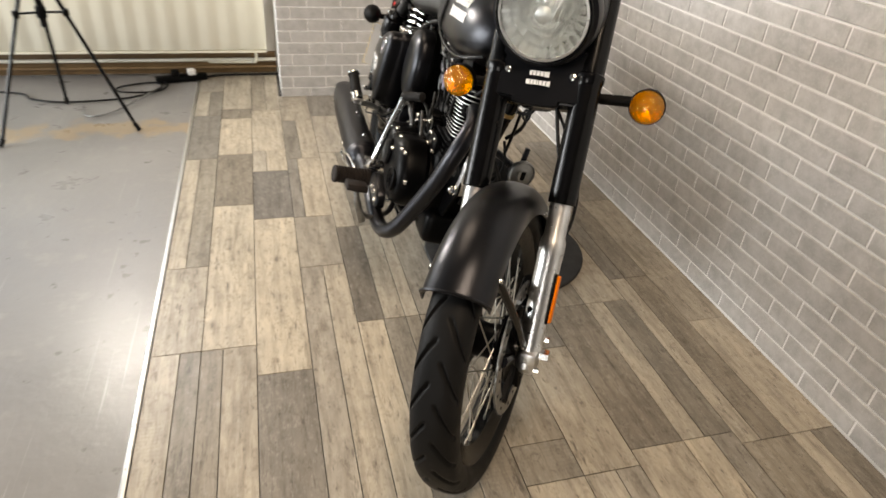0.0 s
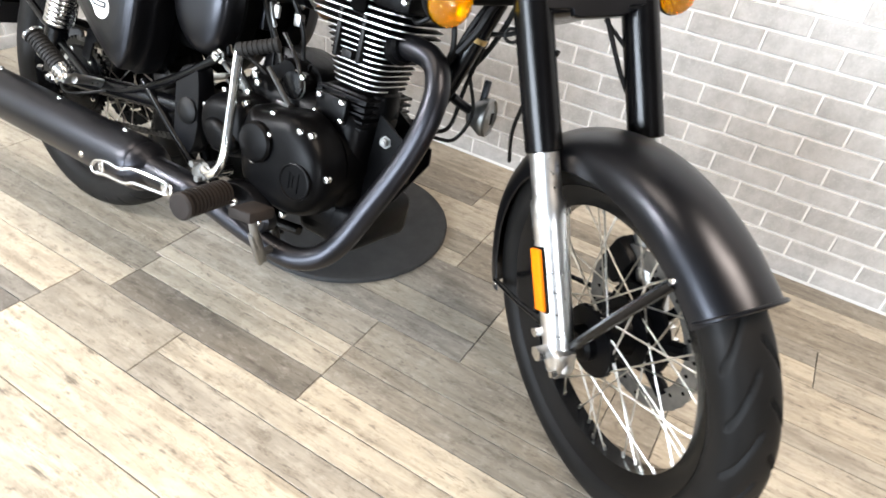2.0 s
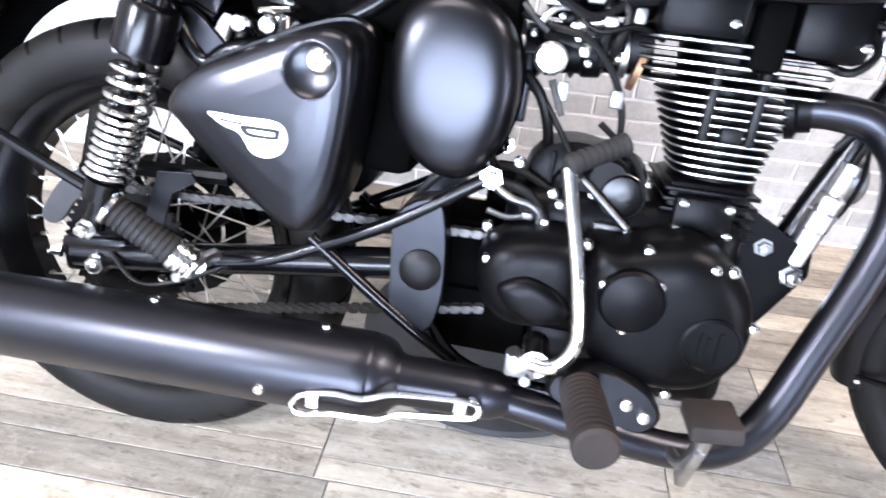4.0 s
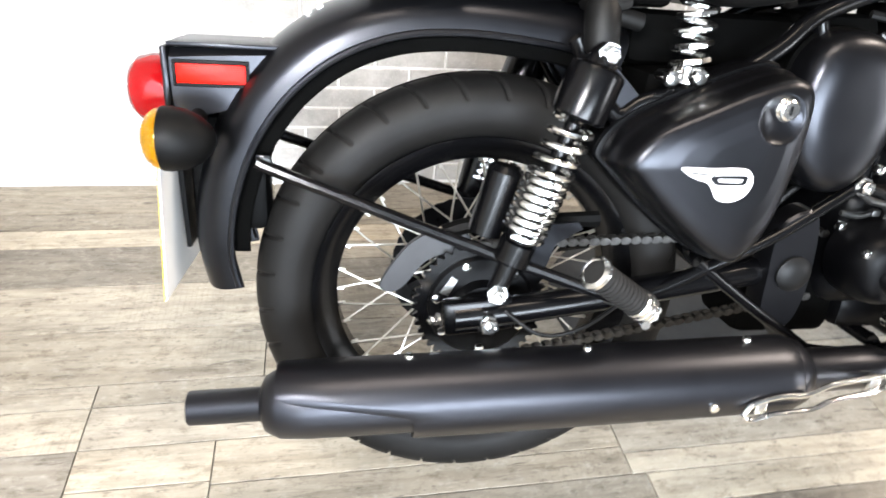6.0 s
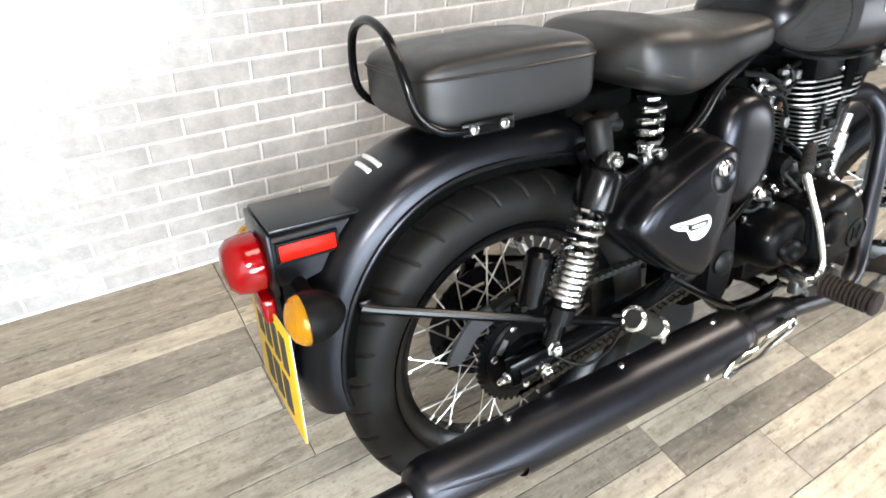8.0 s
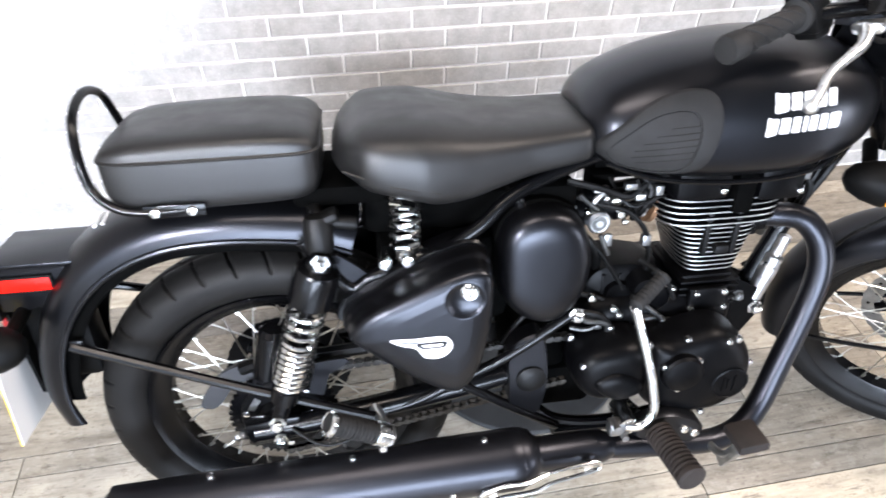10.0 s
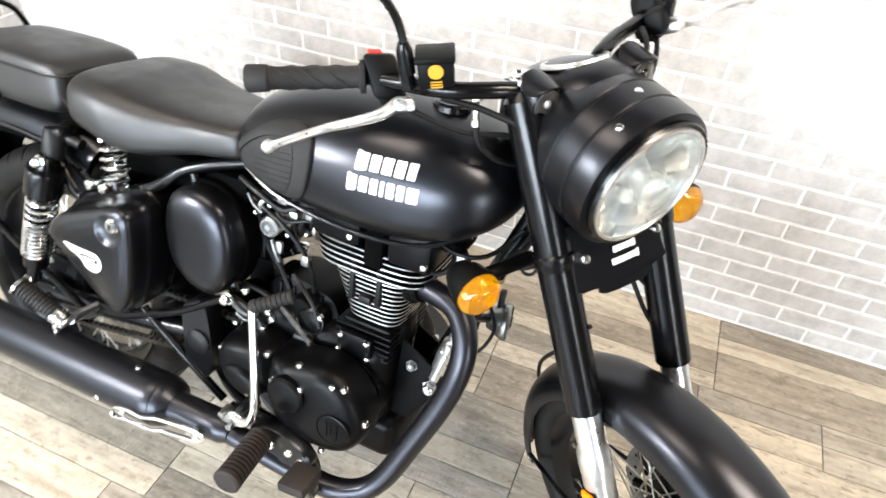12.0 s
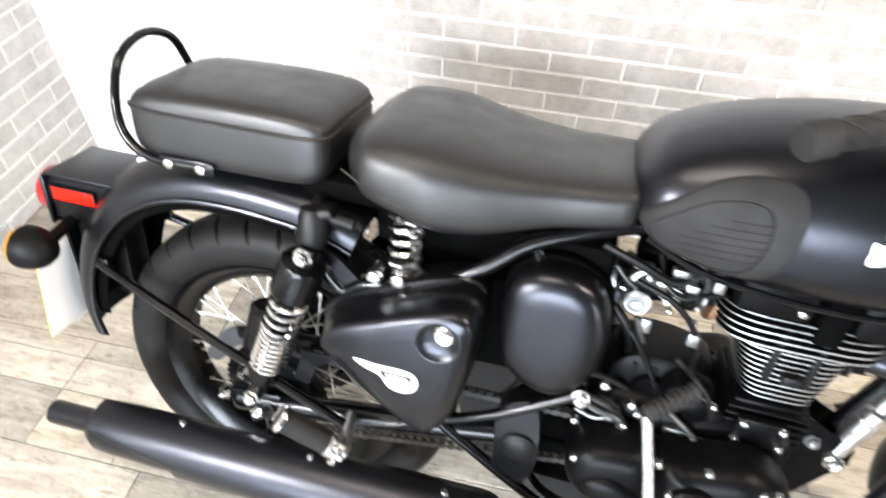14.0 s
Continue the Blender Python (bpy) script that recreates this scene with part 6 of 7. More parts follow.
# wiring and hoses between the air box and the head, and before the head
b = shape()
box(b, (0.622, 0.012, 0.742), (0.130, 0.060, 0.040), 0.008)
box(b, (0.566, -0.020, 0.728), (0.040, 0.050, 0.034), 0.006)
part("wiring_cover", b, INNER, bike, "black wiring cover under the tank")
b = shape()
box(b, (0.534, -0.030, 0.625), (0.013, 0.030, 0.085), 0.004)
part("air_box_stay", b, BLACK, bike)
b = shape()
box(b, (0.893, 0.0, 0.742), (0.060, 0.075, 0.045), 0.010)
part("ignition_coil", b, INNER, bike, "black coil block ahead of the cylinder head")
for pts, r in (([(0.50, -0.06, 0.745), (0.55, -0.075, 0.735), (0.60, -0.07, 0.715), (0.64, -0.06, 0.735), (0.70, -0.05, 0.745)], 0.006),
               ([(0.52, -0.05, 0.71), (0.56, -0.065, 0.700), (0.60, -0.075, 0.690), (0.635, -0.07, 0.655), (0.655, -0.06, 0.61), (0.66, -0.055, 0.56)], 0.0045),
               ([(0.575, -0.045, 0.74), (0.585, -0.07, 0.715), (0.61, -0.078, 0.70), (0.65, -0.07, 0.71), (0.685, -0.05, 0.70)], 0.0035),
               ([(0.53, -0.03, 0.63), (0.56, -0.05, 0.615), (0.60, -0.055, 0.56), (0.62, -0.06, 0.525)], 0.004),
               ([(0.86, -0.04, 0.70), (0.89, -0.058, 0.69), (0.915, -0.05, 0.715), (0.90, -0.03, 0.745)], 0.005),
               ([(0.915, -0.02, 0.735), (0.945, -0.035, 0.70), (0.95, -0.03, 0.66), (0.93, -0.02, 0.62)], 0.005)):
    b = shape()
    tube(b, pts, r, 8, 6)
    part("hose", b, RUBBER, bike)
for at, size in (((0.600, -0.072, 0.735), (0.020, 0.014, 0.012)), ((0.652, -0.068, 0.722), (0.014, 0.012, 0.018)), ((0.645, -0.064, 0.628), (0.016, 0.014, 0.022)), ((0.925, -0.045, 0.722), (0.016, 0.012, 0.022))):
    b = shape()
    box(b, at, size, 0.003)
    part("connector", b, GREY_METAL, bike, "small grey cable connector")
b = shape()
lathe(b, (0.560, -0.0635, 0.664), (0, -1, 0), [(0.0135, 0), (0.0135, 0.0009), (0.0118, 0.0009), (0.0118, 0)], 24)
part("cap_ring", b, GREY_METAL, intake)
bolts("small_screw", [(0.601, -0.100, 0.500), (0.518, -0.100, 0.459), (0.59, -0.098, 0.512), (0.42, -0.11, 0.352), (0.545, -0.105, 0.545)], bike, r=0.0075)
# oil pipe from the frame bolt down to the gear cover
b = shape()
tube(b, [(0.520, -0.112, 0.514), (0.540, -0.112, 0.502), (0.565, -0.110, 0.496), (0.578, -0.108, 0.484), (0.579, -0.105, 0.462)], 0.0055, 10, 6)
oil_pipe = part("oil_pipe", b, DARK_METAL, bike, "bent grey metal oil pipe")
b = shape()
box(b, (0.580, -0.106, 0.463), (0.026, 0.022, 0.014), 0.003)
box(b, (0.586, -0.106, 0.474), (0.010, 0.012, 0.016), 0.002)
part("pipe_union", b, CHROME, oil_pipe, "bright pipe union")
b = shape()
tube(b, [(0.515, -0.095, 0.478), (0.540, -0.100, 0.474), (0.563, -0.100, 0.480)], 0.0042, 8, 5)
box(b, (0.564, -0.101, 0.480), (0.014, 0.010, 0.010), 0.002)
part("breather_pipe", b, DARK_METAL, bike, "thin grey breather pipe")
# starter motor end with its strut and clamp
b = shape()
lathe(b, (0.672, -0.078, 0.518), (0, -1, 0), [(0.027, -0.03), (0.027, 0.006), (0.024, 0.010), (0.012, 0.012), (0.004, 0.012)], 28)
starter_end = part("starter_end_cap", b, GLOSS, bike, "round black starter end cap")
b = shape()
lathe(b, (0.672, -0.081, 0.518), (0, -1, 0), [(0.0268, 0), (0.0280, 0.001), (0.0280, 0.003), (0.0268, 0.004)], 28, caps=False)
part("cap_rim", b, GREY_METAL, starter_end)
bolts("cap_screw", [(0.637, -0.088, 0.515), (0.697, -0.090, 0.538)], starter_end, r=0.006)
b = shape()
rod(b, (0.620, -0.098, 0.535), (0.684, -0.100, 0.482), 0.0048, n=10)
box(b, (0.690, -0.100, 0.478), (0.022, 0.010, 0.008), 0.002)
part("kick_stop_strut", b, DARK_METAL, bike, "slanting grey metal strut")
b = shape()
box(b, (0.664, -0.088, 0.477), (0.040, 0.016, 0.014), 0.004)
part("starter_foot", b, DARK_METAL, bike)
# gearbox behind the cylinder, with its breather hose
b = shape()
skin(b, [[Vector((p.x, v, p.y)) for p in rounded([(0.555 + t, 0.40), (0.548 + t, 0.47), (0.556 + t, 0.545 - t), (0.60, 0.572 - t), (0.66, 0.566 - t), (0.705 - t, 0.545 - t), (0.722 - t, 0.47), (0.722 - t, 0.40), (0.63, 0.388)], 5)]
         for v, t in ((-0.052, 0.016), (-0.046, 0.004), (0.0, 0.0), (0.046, 0.004), (0.052, 0.016))])
gearbox = part("gearbox_housing", b, CASE, bike, "matt black gearbox housing behind the cylinder")
for u in (0.585, 0.615, 0.645, 0.675):
    b = shape()
    box(b, (u, 0, 0.485), (0.006, 0.112, 0.14), 0.002)
    part("gearbox_rib", b, CASE, gearbox)
b = shape()
tube(b, [(0.575, -0.03, 0.555), (0.57, -0.045, 0.585), (0.555, -0.05, 0.62), (0.53, -0.04, 0.645)], 0.007, 10, 6)
part("breather_hose", b, RUBBER, gearbox)
# throttle pulley, springs and hose clips
for at, way, ring, mat in (((0.645, -0.014, 0.682), (1, 0, 0.1), 0.031, ALLOY), ((0.668, -0.012, 0.668), (1, -0.05, -0.25), 0.030, worn("rust_brown_clip", (0.16, 0.085, 0.045), (0.24, 0.13, 0.07), 0.4, 0.55, metal=0.6)), ((0.523, -0.010, 0.668), (1, 0, 0.08), 0.034, ALLOY)):
    b = shape()
    lathe(b, at, way, [(ring, -0.0045), (ring + 0.002, -0.004), (ring + 0.002, 0.004), (ring, 0.0045)], 24)
    part("hose_clip", b, mat, intake)
b = shape()
tube(b, [(0.606 + 0.006 * math.cos(k * 1.1), -0.058 + 0.006 * math.sin(k * 1.1), 0.690 + 0.0011 * k) for k in range(26)], 0.0013, 6, 1)
part("throttle_spring", b, CHROME, intake, "small bright spring")
for pts, r, mat in (([(0.543, -0.064, 0.700), (0.549, -0.066, 0.713), (0.562, -0.064, 0.722), (0.578, -0.060, 0.722)], 0.0042, ALLOY),
                    ([(0.612, -0.060, 0.740), (0.620, -0.066, 0.715), (0.618, -0.062, 0.690), (0.622, -0.052, 0.664)], 0.0062, RUBBER),
                    ([(0.628, -0.056, 0.742), (0.640, -0.066, 0.722), (0.634, -0.066, 0.694), (0.630, -0.054, 0.672)], 0.0058, RUBBER),
                    ([(0.520, -0.066, 0.722), (0.536, -0.070, 0.706), (0.552, -0.068, 0.694)], 0.0036, DARK_METAL),
                    ([(0.566, -0.058, 0.640), (0.576, -0.060, 0.618), (0.584, -0.058, 0.600)], 0.0044, DARK_METAL)):
    b = shape()
    tube(b, pts, r, 8, 5)
    part("throttle_pipe", b, mat, intake)
for at, size, mat in (((0.555, -0.062, 0.728), (0.026, 0.012, 0.010), ALLOY), ((0.621, -0.066, 0.712), (0.016, 0.016, 0.012), ALLOY), ((0.584, -0.058, 0.700), (0.014, 0.012, 0.016), ZINC), ((0.581, -0.056, 0.628), (0.014, 0.008, 0.024), GREY_METAL), ((0.598, -0.058, 0.676), (0.012, 0.010, 0.012), ZINC)):
    b = shape()
    box(b, at, size, 0.0025)
    part("throttle_bracket", b, mat, intake)
bolts("throttle_screw", [(0.588, -0.066, 0.690), (0.604, -0.062, 0.664), (0.640, -0.058, 0.650), (0.566, -0.064, 0.712), (0.536, -0.066, 0.690)], intake, r=0.0048)

# exhaust
b = shape()
tube(b, [(0.845, -0.03, 0.640), (0.888, -0.044, 0.646), (0.936, -0.056, 0.638), (0.965, -0.075, 0.603), (0.971, -0.092, 0.550), (0.955, -0.106, 0.475), (0.920, -0.127, 0.380), (0.886, -0.148, 0.297), (0.848, -0.164, 0.256), (0.79, -0.175, 0.241), (0.70, -0.182, 0.252), (0.60, -0.186, 0.268), (0.52, -0.187, 0.278)], 0.0215, 20, 6)
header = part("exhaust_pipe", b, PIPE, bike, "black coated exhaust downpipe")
b = shape()
lathe(b, (0.842, -0.03, 0.639), (1, -0.35, 0.22), [(0.024, 0), (0.034, 0.002), (0.034, 0.012), (0.027, 0.016), (0.027, 0.03)], 20)
part("exhaust_flange", b, CASE, header)
END, TIP = Vector((0.56, -0.187, 0.276)), Vector((-0.385, -0.187, 0.247))
b = shape()
lathe(b, END, TIP - END, [(0.022, -0.02), (0.030, 0.0), (0.031, 0.02), (0.031, 0.112), (0.034, 0.118), (0.046, 0.128), (0.0515, 0.144), (0.0525, 0.16), (0.0525, 0.30), (0.049, 0.34), (0.0475, 0.72), (0.0465, 0.80), (0.044, 0.835), (0.035, 0.852), (0.0235, 0.858)], 40)
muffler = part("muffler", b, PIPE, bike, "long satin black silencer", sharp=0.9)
b = shape()
axis = (TIP - END).normalized()
out_a = Vector((0, -1, 0))
out_b = axis.cross(out_a).normalized()
rings = []
for k in range(37):
    a = radians(-105 + 230 * k / 36)
    f = min(max((math.degrees(a) + 42) / 46, 0.0), 1.0)
    back = 0.836 - 0.165 * f * f * (3 - 2 * f)
    way = out_a * math.cos(a) - out_b * math.sin(a)
    rings.append([END + axis * d + way * r for d, r in ((0.146, 0.0520), (0.150, 0.0545), (0.17, 0.0552), (back - 0.06, 0.0552), (back - 0.006, 0.0548), (back, 0.0534), (back - 0.002, 0.0500), (0.18, 0.0530))])
skin(b, rings)
part("muffler_shield", b, PIPE, muffler, "satin black outer shield with a scalloped end", sharp=0.9)
b = shape()
lathe(b, TIP, END - TIP, [(0.0185, 0.03), (0.0185, 0.001), (0.0205, 0.0), (0.0215, 0.003), (0.0215, 0.085), (0.024, 0.09)], 24, caps=False)
part("tailpipe", b, PIPE, muffler)
bolts("muffler_screw", [(-0.114, -0.185, 0.3105), (0.121, -0.188, 0.3170), (0.347, -0.188, 0.3240)], muffler, (0, -0.1, 1), 0.0065)
bolts("muffler_screw", [(0.285, -0.2405, 0.256)], muffler, (0, -1, -0.2), 0.007)
b = shape()
loop = [(0.327, 0.250), (0.340, 0.266), (0.375, 0.276), (0.412, 0.277), (0.448, 0.289), (0.50, 0.292), (0.538, 0.291), (0.547, 0.281), (0.538, 0.270), (0.50, 0.266), (0.455, 0.262), (0.427, 0.252), (0.375, 0.248), (0.338, 0.240)]
tube(b, [(u, -0.246 + 0.12 * max(u - 0.42, 0), w - 0.003) for u, w in loop + loop[:1]], 0.0038, 10, 5)
for u, w in ((0.352, 0.258), (0.525, 0.281)):
    box(b, (u, -0.240 + 0.12 * max(u - 0.42, 0), w - 0.003), (0.016, 0.010, 0.020), 0.002)
part("muffler_guard", b, CHROME, muffler, "bright wire loop clip on the silencer")

# footrests, pedals and kickstart
b = shape()
prof = [(0.014, 0.0)]
for k in range(11):
    prof += [(0.0245, 0.003 + 0.0085 * k), (0.0245, 0.0075 + 0.0085 * k), (0.0185, 0.0080 + 0.0085 * k), (0.0185, 0.0110 + 0.0085 * k)]
prof += [(0.0252, 0.099), (0.0252, 0.106), (0.021, 0.109)]
lathe(b, (0.656, -0.204, 0.316), (0.12, -1, -0.02), prof, 24)
footrest = part("footrest", b, PEG, bike, "ribbed brown-black rubber footrest")
b = shape()
plate(b, rounded([(0.63, 0.325), (0.68, 0.338), (0.735, 0.318), (0.755, 0.285), (0.73, 0.262), (0.66, 0.275), (0.62, 0.295)], 4), -0.165, -0.192, 0.006)
hanger = part("footrest_hanger", b, BLACK, footrest)
bolts("hanger_bolt", [(0.712, -0.194, 0.302), (0.672, -0.194, 0.300), (0.735, -0.192, 0.288)], hanger, r=0.0085)
b = shape()
tube(b, [(0.66, -0.115, 0.270), (0.73, -0.140, 0.258), (0.768, -0.180, 0.250), (0.780, -0.222, 0.256), (0.785, -0.248, 0.295), (0.784, -0.258, 0.325)], 0.0075, 10, 6)
box(b, (0.783, -0.236, 0.268), (0.012, 0.020, 0.075), 0.003, Matrix.Rotation(radians(25), 3, "X"))
pedal = part("brake_pedal", b, GREY_METAL, bike, "grey steel rear brake pedal with a rubber pad")
b = shape()
box(b, (0.783, -0.262, 0.342), (0.052, 0.058, 0.020), 0.005, Matrix.Rotation(radians(-8), 3, "Y"))
part("pedal_pad", b, PEG, pedal, "worn brown-black rubber pad")
for s in (-1, 1):
    a, c = Vector((0.184, s * 0.208, 0.384)), Vector((0.095, s * 0.230, 0.448))
    d = (c - a).normalized()
    b = shape()
    lathe(b, a, d, [(0.010, 0.018), (0.0185, 0.020)] + [(r, 0.022 + 0.0075 * k + dz) for k in range(11) for r, dz in ((0.0185, 0.0), (0.0185, 0.0045), (0.0165, 0.005), (0.0165, 0.007))] + [(0.0205, 0.105), (0.0205, 0.111), (0.013, 0.112)], 20)
    peg = part("passenger_footrest", b, GRIP, bike, "folded ribbed rubber passenger footrest with a bright ring")
    b = shape()
    lathe(b, a, d, [(0.0195, 0.106), (0.0215, 0.107), (0.0215, 0.112), (0.0165, 0.1145), (0.0150, 0.1135)], 24, caps=False)
    part("peg_ring", b, CHROME, peg)
    b = shape()
    box(b, a + d * 0.005, (0.026, 0.024, 0.026), 0.004, Matrix.Rotation(radians(35), 3, "Y"))
    tube(b, [a + Vector((0.0, -s * 0.01, -0.004)), (0.175, s * 0.165, 0.374), (0.165, s * 0.12, 0.362)], 0.010, 10, 4)
    rod(b, a + Vector((0, s * 0.016, 0)), a + Vector((0, -s * 0.02, 0)), 0.007, n=10)
    part("peg_hinge", b, ALLOY, peg)
    b = shape()
    lathe(b, a, d, [(0.009, -0.004), (0.016, 0.0), (0.0195, 0.004), (0.0195, 0.008), (0.016, 0.010), (0.0205, 0.012), (0.0205, 0.016), (0.017, 0.018), (0.0205, 0.020), (0.0205, 0.025), (0.018, 0.027)], 20)
    rod(b, a + Vector((-0.010, s * 0.020, -0.010)), a + Vector((-0.010, s * 0.008, -0.010)), 0.006, n=8)
    part("peg_collar", b, CHROME, peg, "bright ringed collar")
b = shape()
rod(b, (0.600, -0.150, 0.336), (0.600, -0.205, 0.336), 0.017, n=16)
tube(b, [(0.596, -0.200, 0.336), (0.618, -0.206, 0.338), (0.636, -0.205, 0.356), (0.640, -0.200, 0.385), (0.628, -0.185, 0.45), (0.612, -0.168, 0.51), (0.600, -0.155, 0.556)], 0.0085, 12, 6, radii=(0.011, 0.0095, 0.0085, 0.0085, 0.0085, 0.0085, 0.009))
kick = part("kickstart", b, CHROME, bike, "bright plated kickstart lever")
b = shape()
box(b, (0.585, -0.196, 0.330), (0.038, 0.022, 0.030), 0.005)
rod(b, (0.576, -0.19, 0.342), (0.576, -0.216, 0.342), 0.0065, n=8)
rod(b, (0.592, -0.19, 0.318), (0.592, -0.216, 0.318), 0.0065, n=8)
part("kickstart_clamp", b, GREY_METAL, kick)
b = shape()
lathe(b, (0.600, -0.157, 0.560), (0.058, 0.036, 0.026), [(0.008, -0.004), (0.0125, 0.0)] + [(r, 0.004 + 0.009 * k + dz) for k in range(7) for r, dz in ((0.0125, 0.0), (0.0125, 0.006), (0.011, 0.0065), (0.011, 0.0085))] + [(0.0135, 0.069), (0.0135, 0.074), (0.009, 0.076)], 16)
part("kick_rubber", b, GRIP, kick, "black rubber kickstart pedal")

# side stand
FOOT = (0.655, 0.362, 0.094)
b = shape()
tube(b, [(0.60, 0.10, 0.262), (0.615, 0.15, 0.235), (0.645, 0.30, 0.135), FOOT], 0.0105, 12, 5)
box(b, (0.60, 0.085, 0.27), (0.05, 0.04, 0.04), 0.008)
stand = part("side_stand", b, GLOSS, bike, "black side stand with a bright foot")
b = shape()
box(b, Vector(FOOT) + Vector((0.012, 0.004, -0.004)), (0.075, 0.038, 0.008), 0.003, Matrix.Rotation(radians(LEANING), 3, "X"))
part("stand_foot", b, ALLOY, stand)
b = shape()
tube(b, [(0.66, 0.07, 0.255), (0.68, 0.10, 0.20), (0.56, 0.11, 0.185)], 0.010, 10, 5)
tube(b, [(0.66, -0.07, 0.255), (0.68, -0.08, 0.215), (0.50, -0.10, 0.235)], 0.010, 10, 5)
rod(b, (0.66, -0.08, 0.25), (0.66, 0.08, 0.25), 0.012)
part("centre_stand", b, GLOSS, bike, "black folded centre stand")

# ---- things on the floor ----
b = shape()
lathe(b, (1.447, 2.050, 0.0), (0, 0, 1), [(0.276, 0.0), (0.278, 0.002), (0.278, 0.010), (0.274, 0.013), (0.05, 0.013)], 72)
tagged(part("floor_mat", b, MAT), "round thin dark grey rubber mat under the side stand", "mat")

# radiator on the niche wall
radiator = thing("radiator", "long cream panel radiator with fine vertical ribs", "radiator", Matrix.Translation((-0.62, NICHE, 0)))
b = shape()
n = 104
face = []
for i in range(n + 1):
    x = -1.32 + 2.64 * i / n
    d = -0.155 + (0.0 if i % 4 in (0, 1) else 0.007)
    face.append((x, d))
rings = []
for z in (0.165, 0.172, 0.70, 0.707):
    inset = 0.006 if z in (0.165, 0.707) else 0.0
    rings.append([(x, y + inset, z) for x, y in face] + [(1.32, -0.10, z), (-1.32, -0.10, z)])
skin(b, rings)
part("panel", b, RADIATOR, radiator, "cream ribbed panel", sharp=0.9)
b = shape()
for x in (-1.322, 1.322):
    box(b, (x, -0.125, 0.436), (0.006, 0.072, 0.55), 0.002)
box(b, (0, -0.125, 0.158), (2.64, 0.064, 0.012), 0.003)
part("casing", b, RADIATOR, radiator)
for x in (-0.9, 0.0, 0.9):
    b = shape()
    box(b, (x, -0.05, 0.44), (0.04, 0.10, 0.42), 0.004)
    part("wall_bracket", b, RADIATOR, radiator)
b = shape()
tube(b, [(1.26, -0.12, 0.17), (1.26, -0.118, 0.10), (1.22, -0.06, 0.075), (1.0, -0.035, 0.07)], 0.008, 10, 5)
part("feed_pipe", b, RADIATOR, radiator)

# skirting and pipes under it
b = shape()
box(b, (-1.42 + 0.0, NICHE - 0.012, 0.062), (4.34, 0.022, 0.118), 0.003)
tagged(part("baseboard", b, SKIRT_WOOD), "scuffed brown wooden baseboard under the radiator", "baseboard", kind="structure")
for y, z, r, mat, text in ((NICHE - 0.045, 0.085, 0.0095, WHITE_ENAMEL, "thin white painted heating pipe along the wall"), (NICHE - 0.05, 0.045, 0.008, SKIRT_WOOD, "thin brown heating pipe along the wall")):
    b = shape()
    tube(b, [(-3.5, y, z), (-1.4, y - 0.002, z + 0.002), (-0.2, y, z - 0.001), (0.755, y, z)], r, 10, 3)
    tagged(part("heating_pipe", b, mat), text, "pipe", group="heating pipes")

# light stand
stand_at = Vector((-0.197, 3.38, 0))
light_stand = thing("light_stand", "black folding light stand with three thin legs", "light stand", Matrix.Translation(stand_at))
b = shape()
rod(b, (0, 0, 0.44), (0, 0, 0.74), 0.013, n=14)
rod(b, (0, 0, 0.74), (0, 0, 1.40), 0.010, n=14)
part("column", b, GLOSS, light_stand)
for z, r in ((0.70, 0.024), (0.50, 0.02)):
    b = shape()
    lathe(b, (0, 0, z - 0.025), (0, 0, 1), [(r * 0.8, 0), (r, 0.006), (r, 0.044), (r * 0.8, 0.05)], 16)
    part("collar", b, PLASTIC, light_stand)
for k in range(3):
    a = radians(-15.7 + 120 * k)
    d = Vector((math.cos(a), math.sin(a), 0))
    b = shape()
    tube(b, [d * 0.02 + Vector((0, 0, 0.70)), d * 0.305 + Vector((0, 0, 0.012))], 0.008, 10, 1)
    leg = part("leg", b, GLOSS, light_stand)
    b = shape()
    rod(b, d * 0.296 + Vector((0, 0, 0.03)), d * 0.314 + Vector((0, 0, 0.0)), 0.0105, n=10)
    part("rubber_foot", b, RUBBER, leg)
    b = shape()
    tube(b, [d * 0.012 + Vector((0, 0, 0.50)), d * 0.100 + Vector((0, 0, 0.507))], 0.005, 8, 1)
    part("brace", b, GLOSS, light_stand)
    b = shape()
    lathe(b, d * 0.103 + Vector((0, 0, 0.49)), (0, 0, 1), [(0.011, 0), (0.013, 0.008), (0.013, 0.024), (0.011, 0.03)], 10)
    part("joint", b, PLASTIC, leg)

# leads on the floor
for pts, mat, r, text in (([(-1.6, 3.9, 0.006), (-0.62, 3.85, 0.006), (-0.435, 3.73, 0.006), (-0.273, 3.677, 0.007), (0.004, 3.722, 0.006), (0.135, 3.86, 0.006), (0.10, 3.96, 0.006), (-0.06, 3.90, 0.006), (-0.05, 3.80, 0.012), (0.12, 3.79, 0.012), (0.17, 3.90, 0.010), (0.13, 3.985, 0.008)], RUBBER, 0.005, "black power lead looped on the floor"),
                          ([(-0.19, 3.62, 0.005), (-0.16, 3.50, 0.005), (-0.10, 3.48, 0.005), (-0.02, 3.56, 0.005), (0.06, 3.70, 0.013), (0.16, 3.93, 0.006)], GREY_METAL, 0.004, "thin grey lead looped on the floor"),
                          ([(0.36, 4.04, 0.008), (0.45, 4.07, 0.008), (0.60, 4.075, 0.007), (0.75, 4.08, 0.007)], RUBBER, 0.006, "black power lead along the baseboard")):
    b = shape()
    tube(b, pts, r, 8, 8)
    tagged(part("power_lead", b, mat), text, "cable", group="leads on the floor")
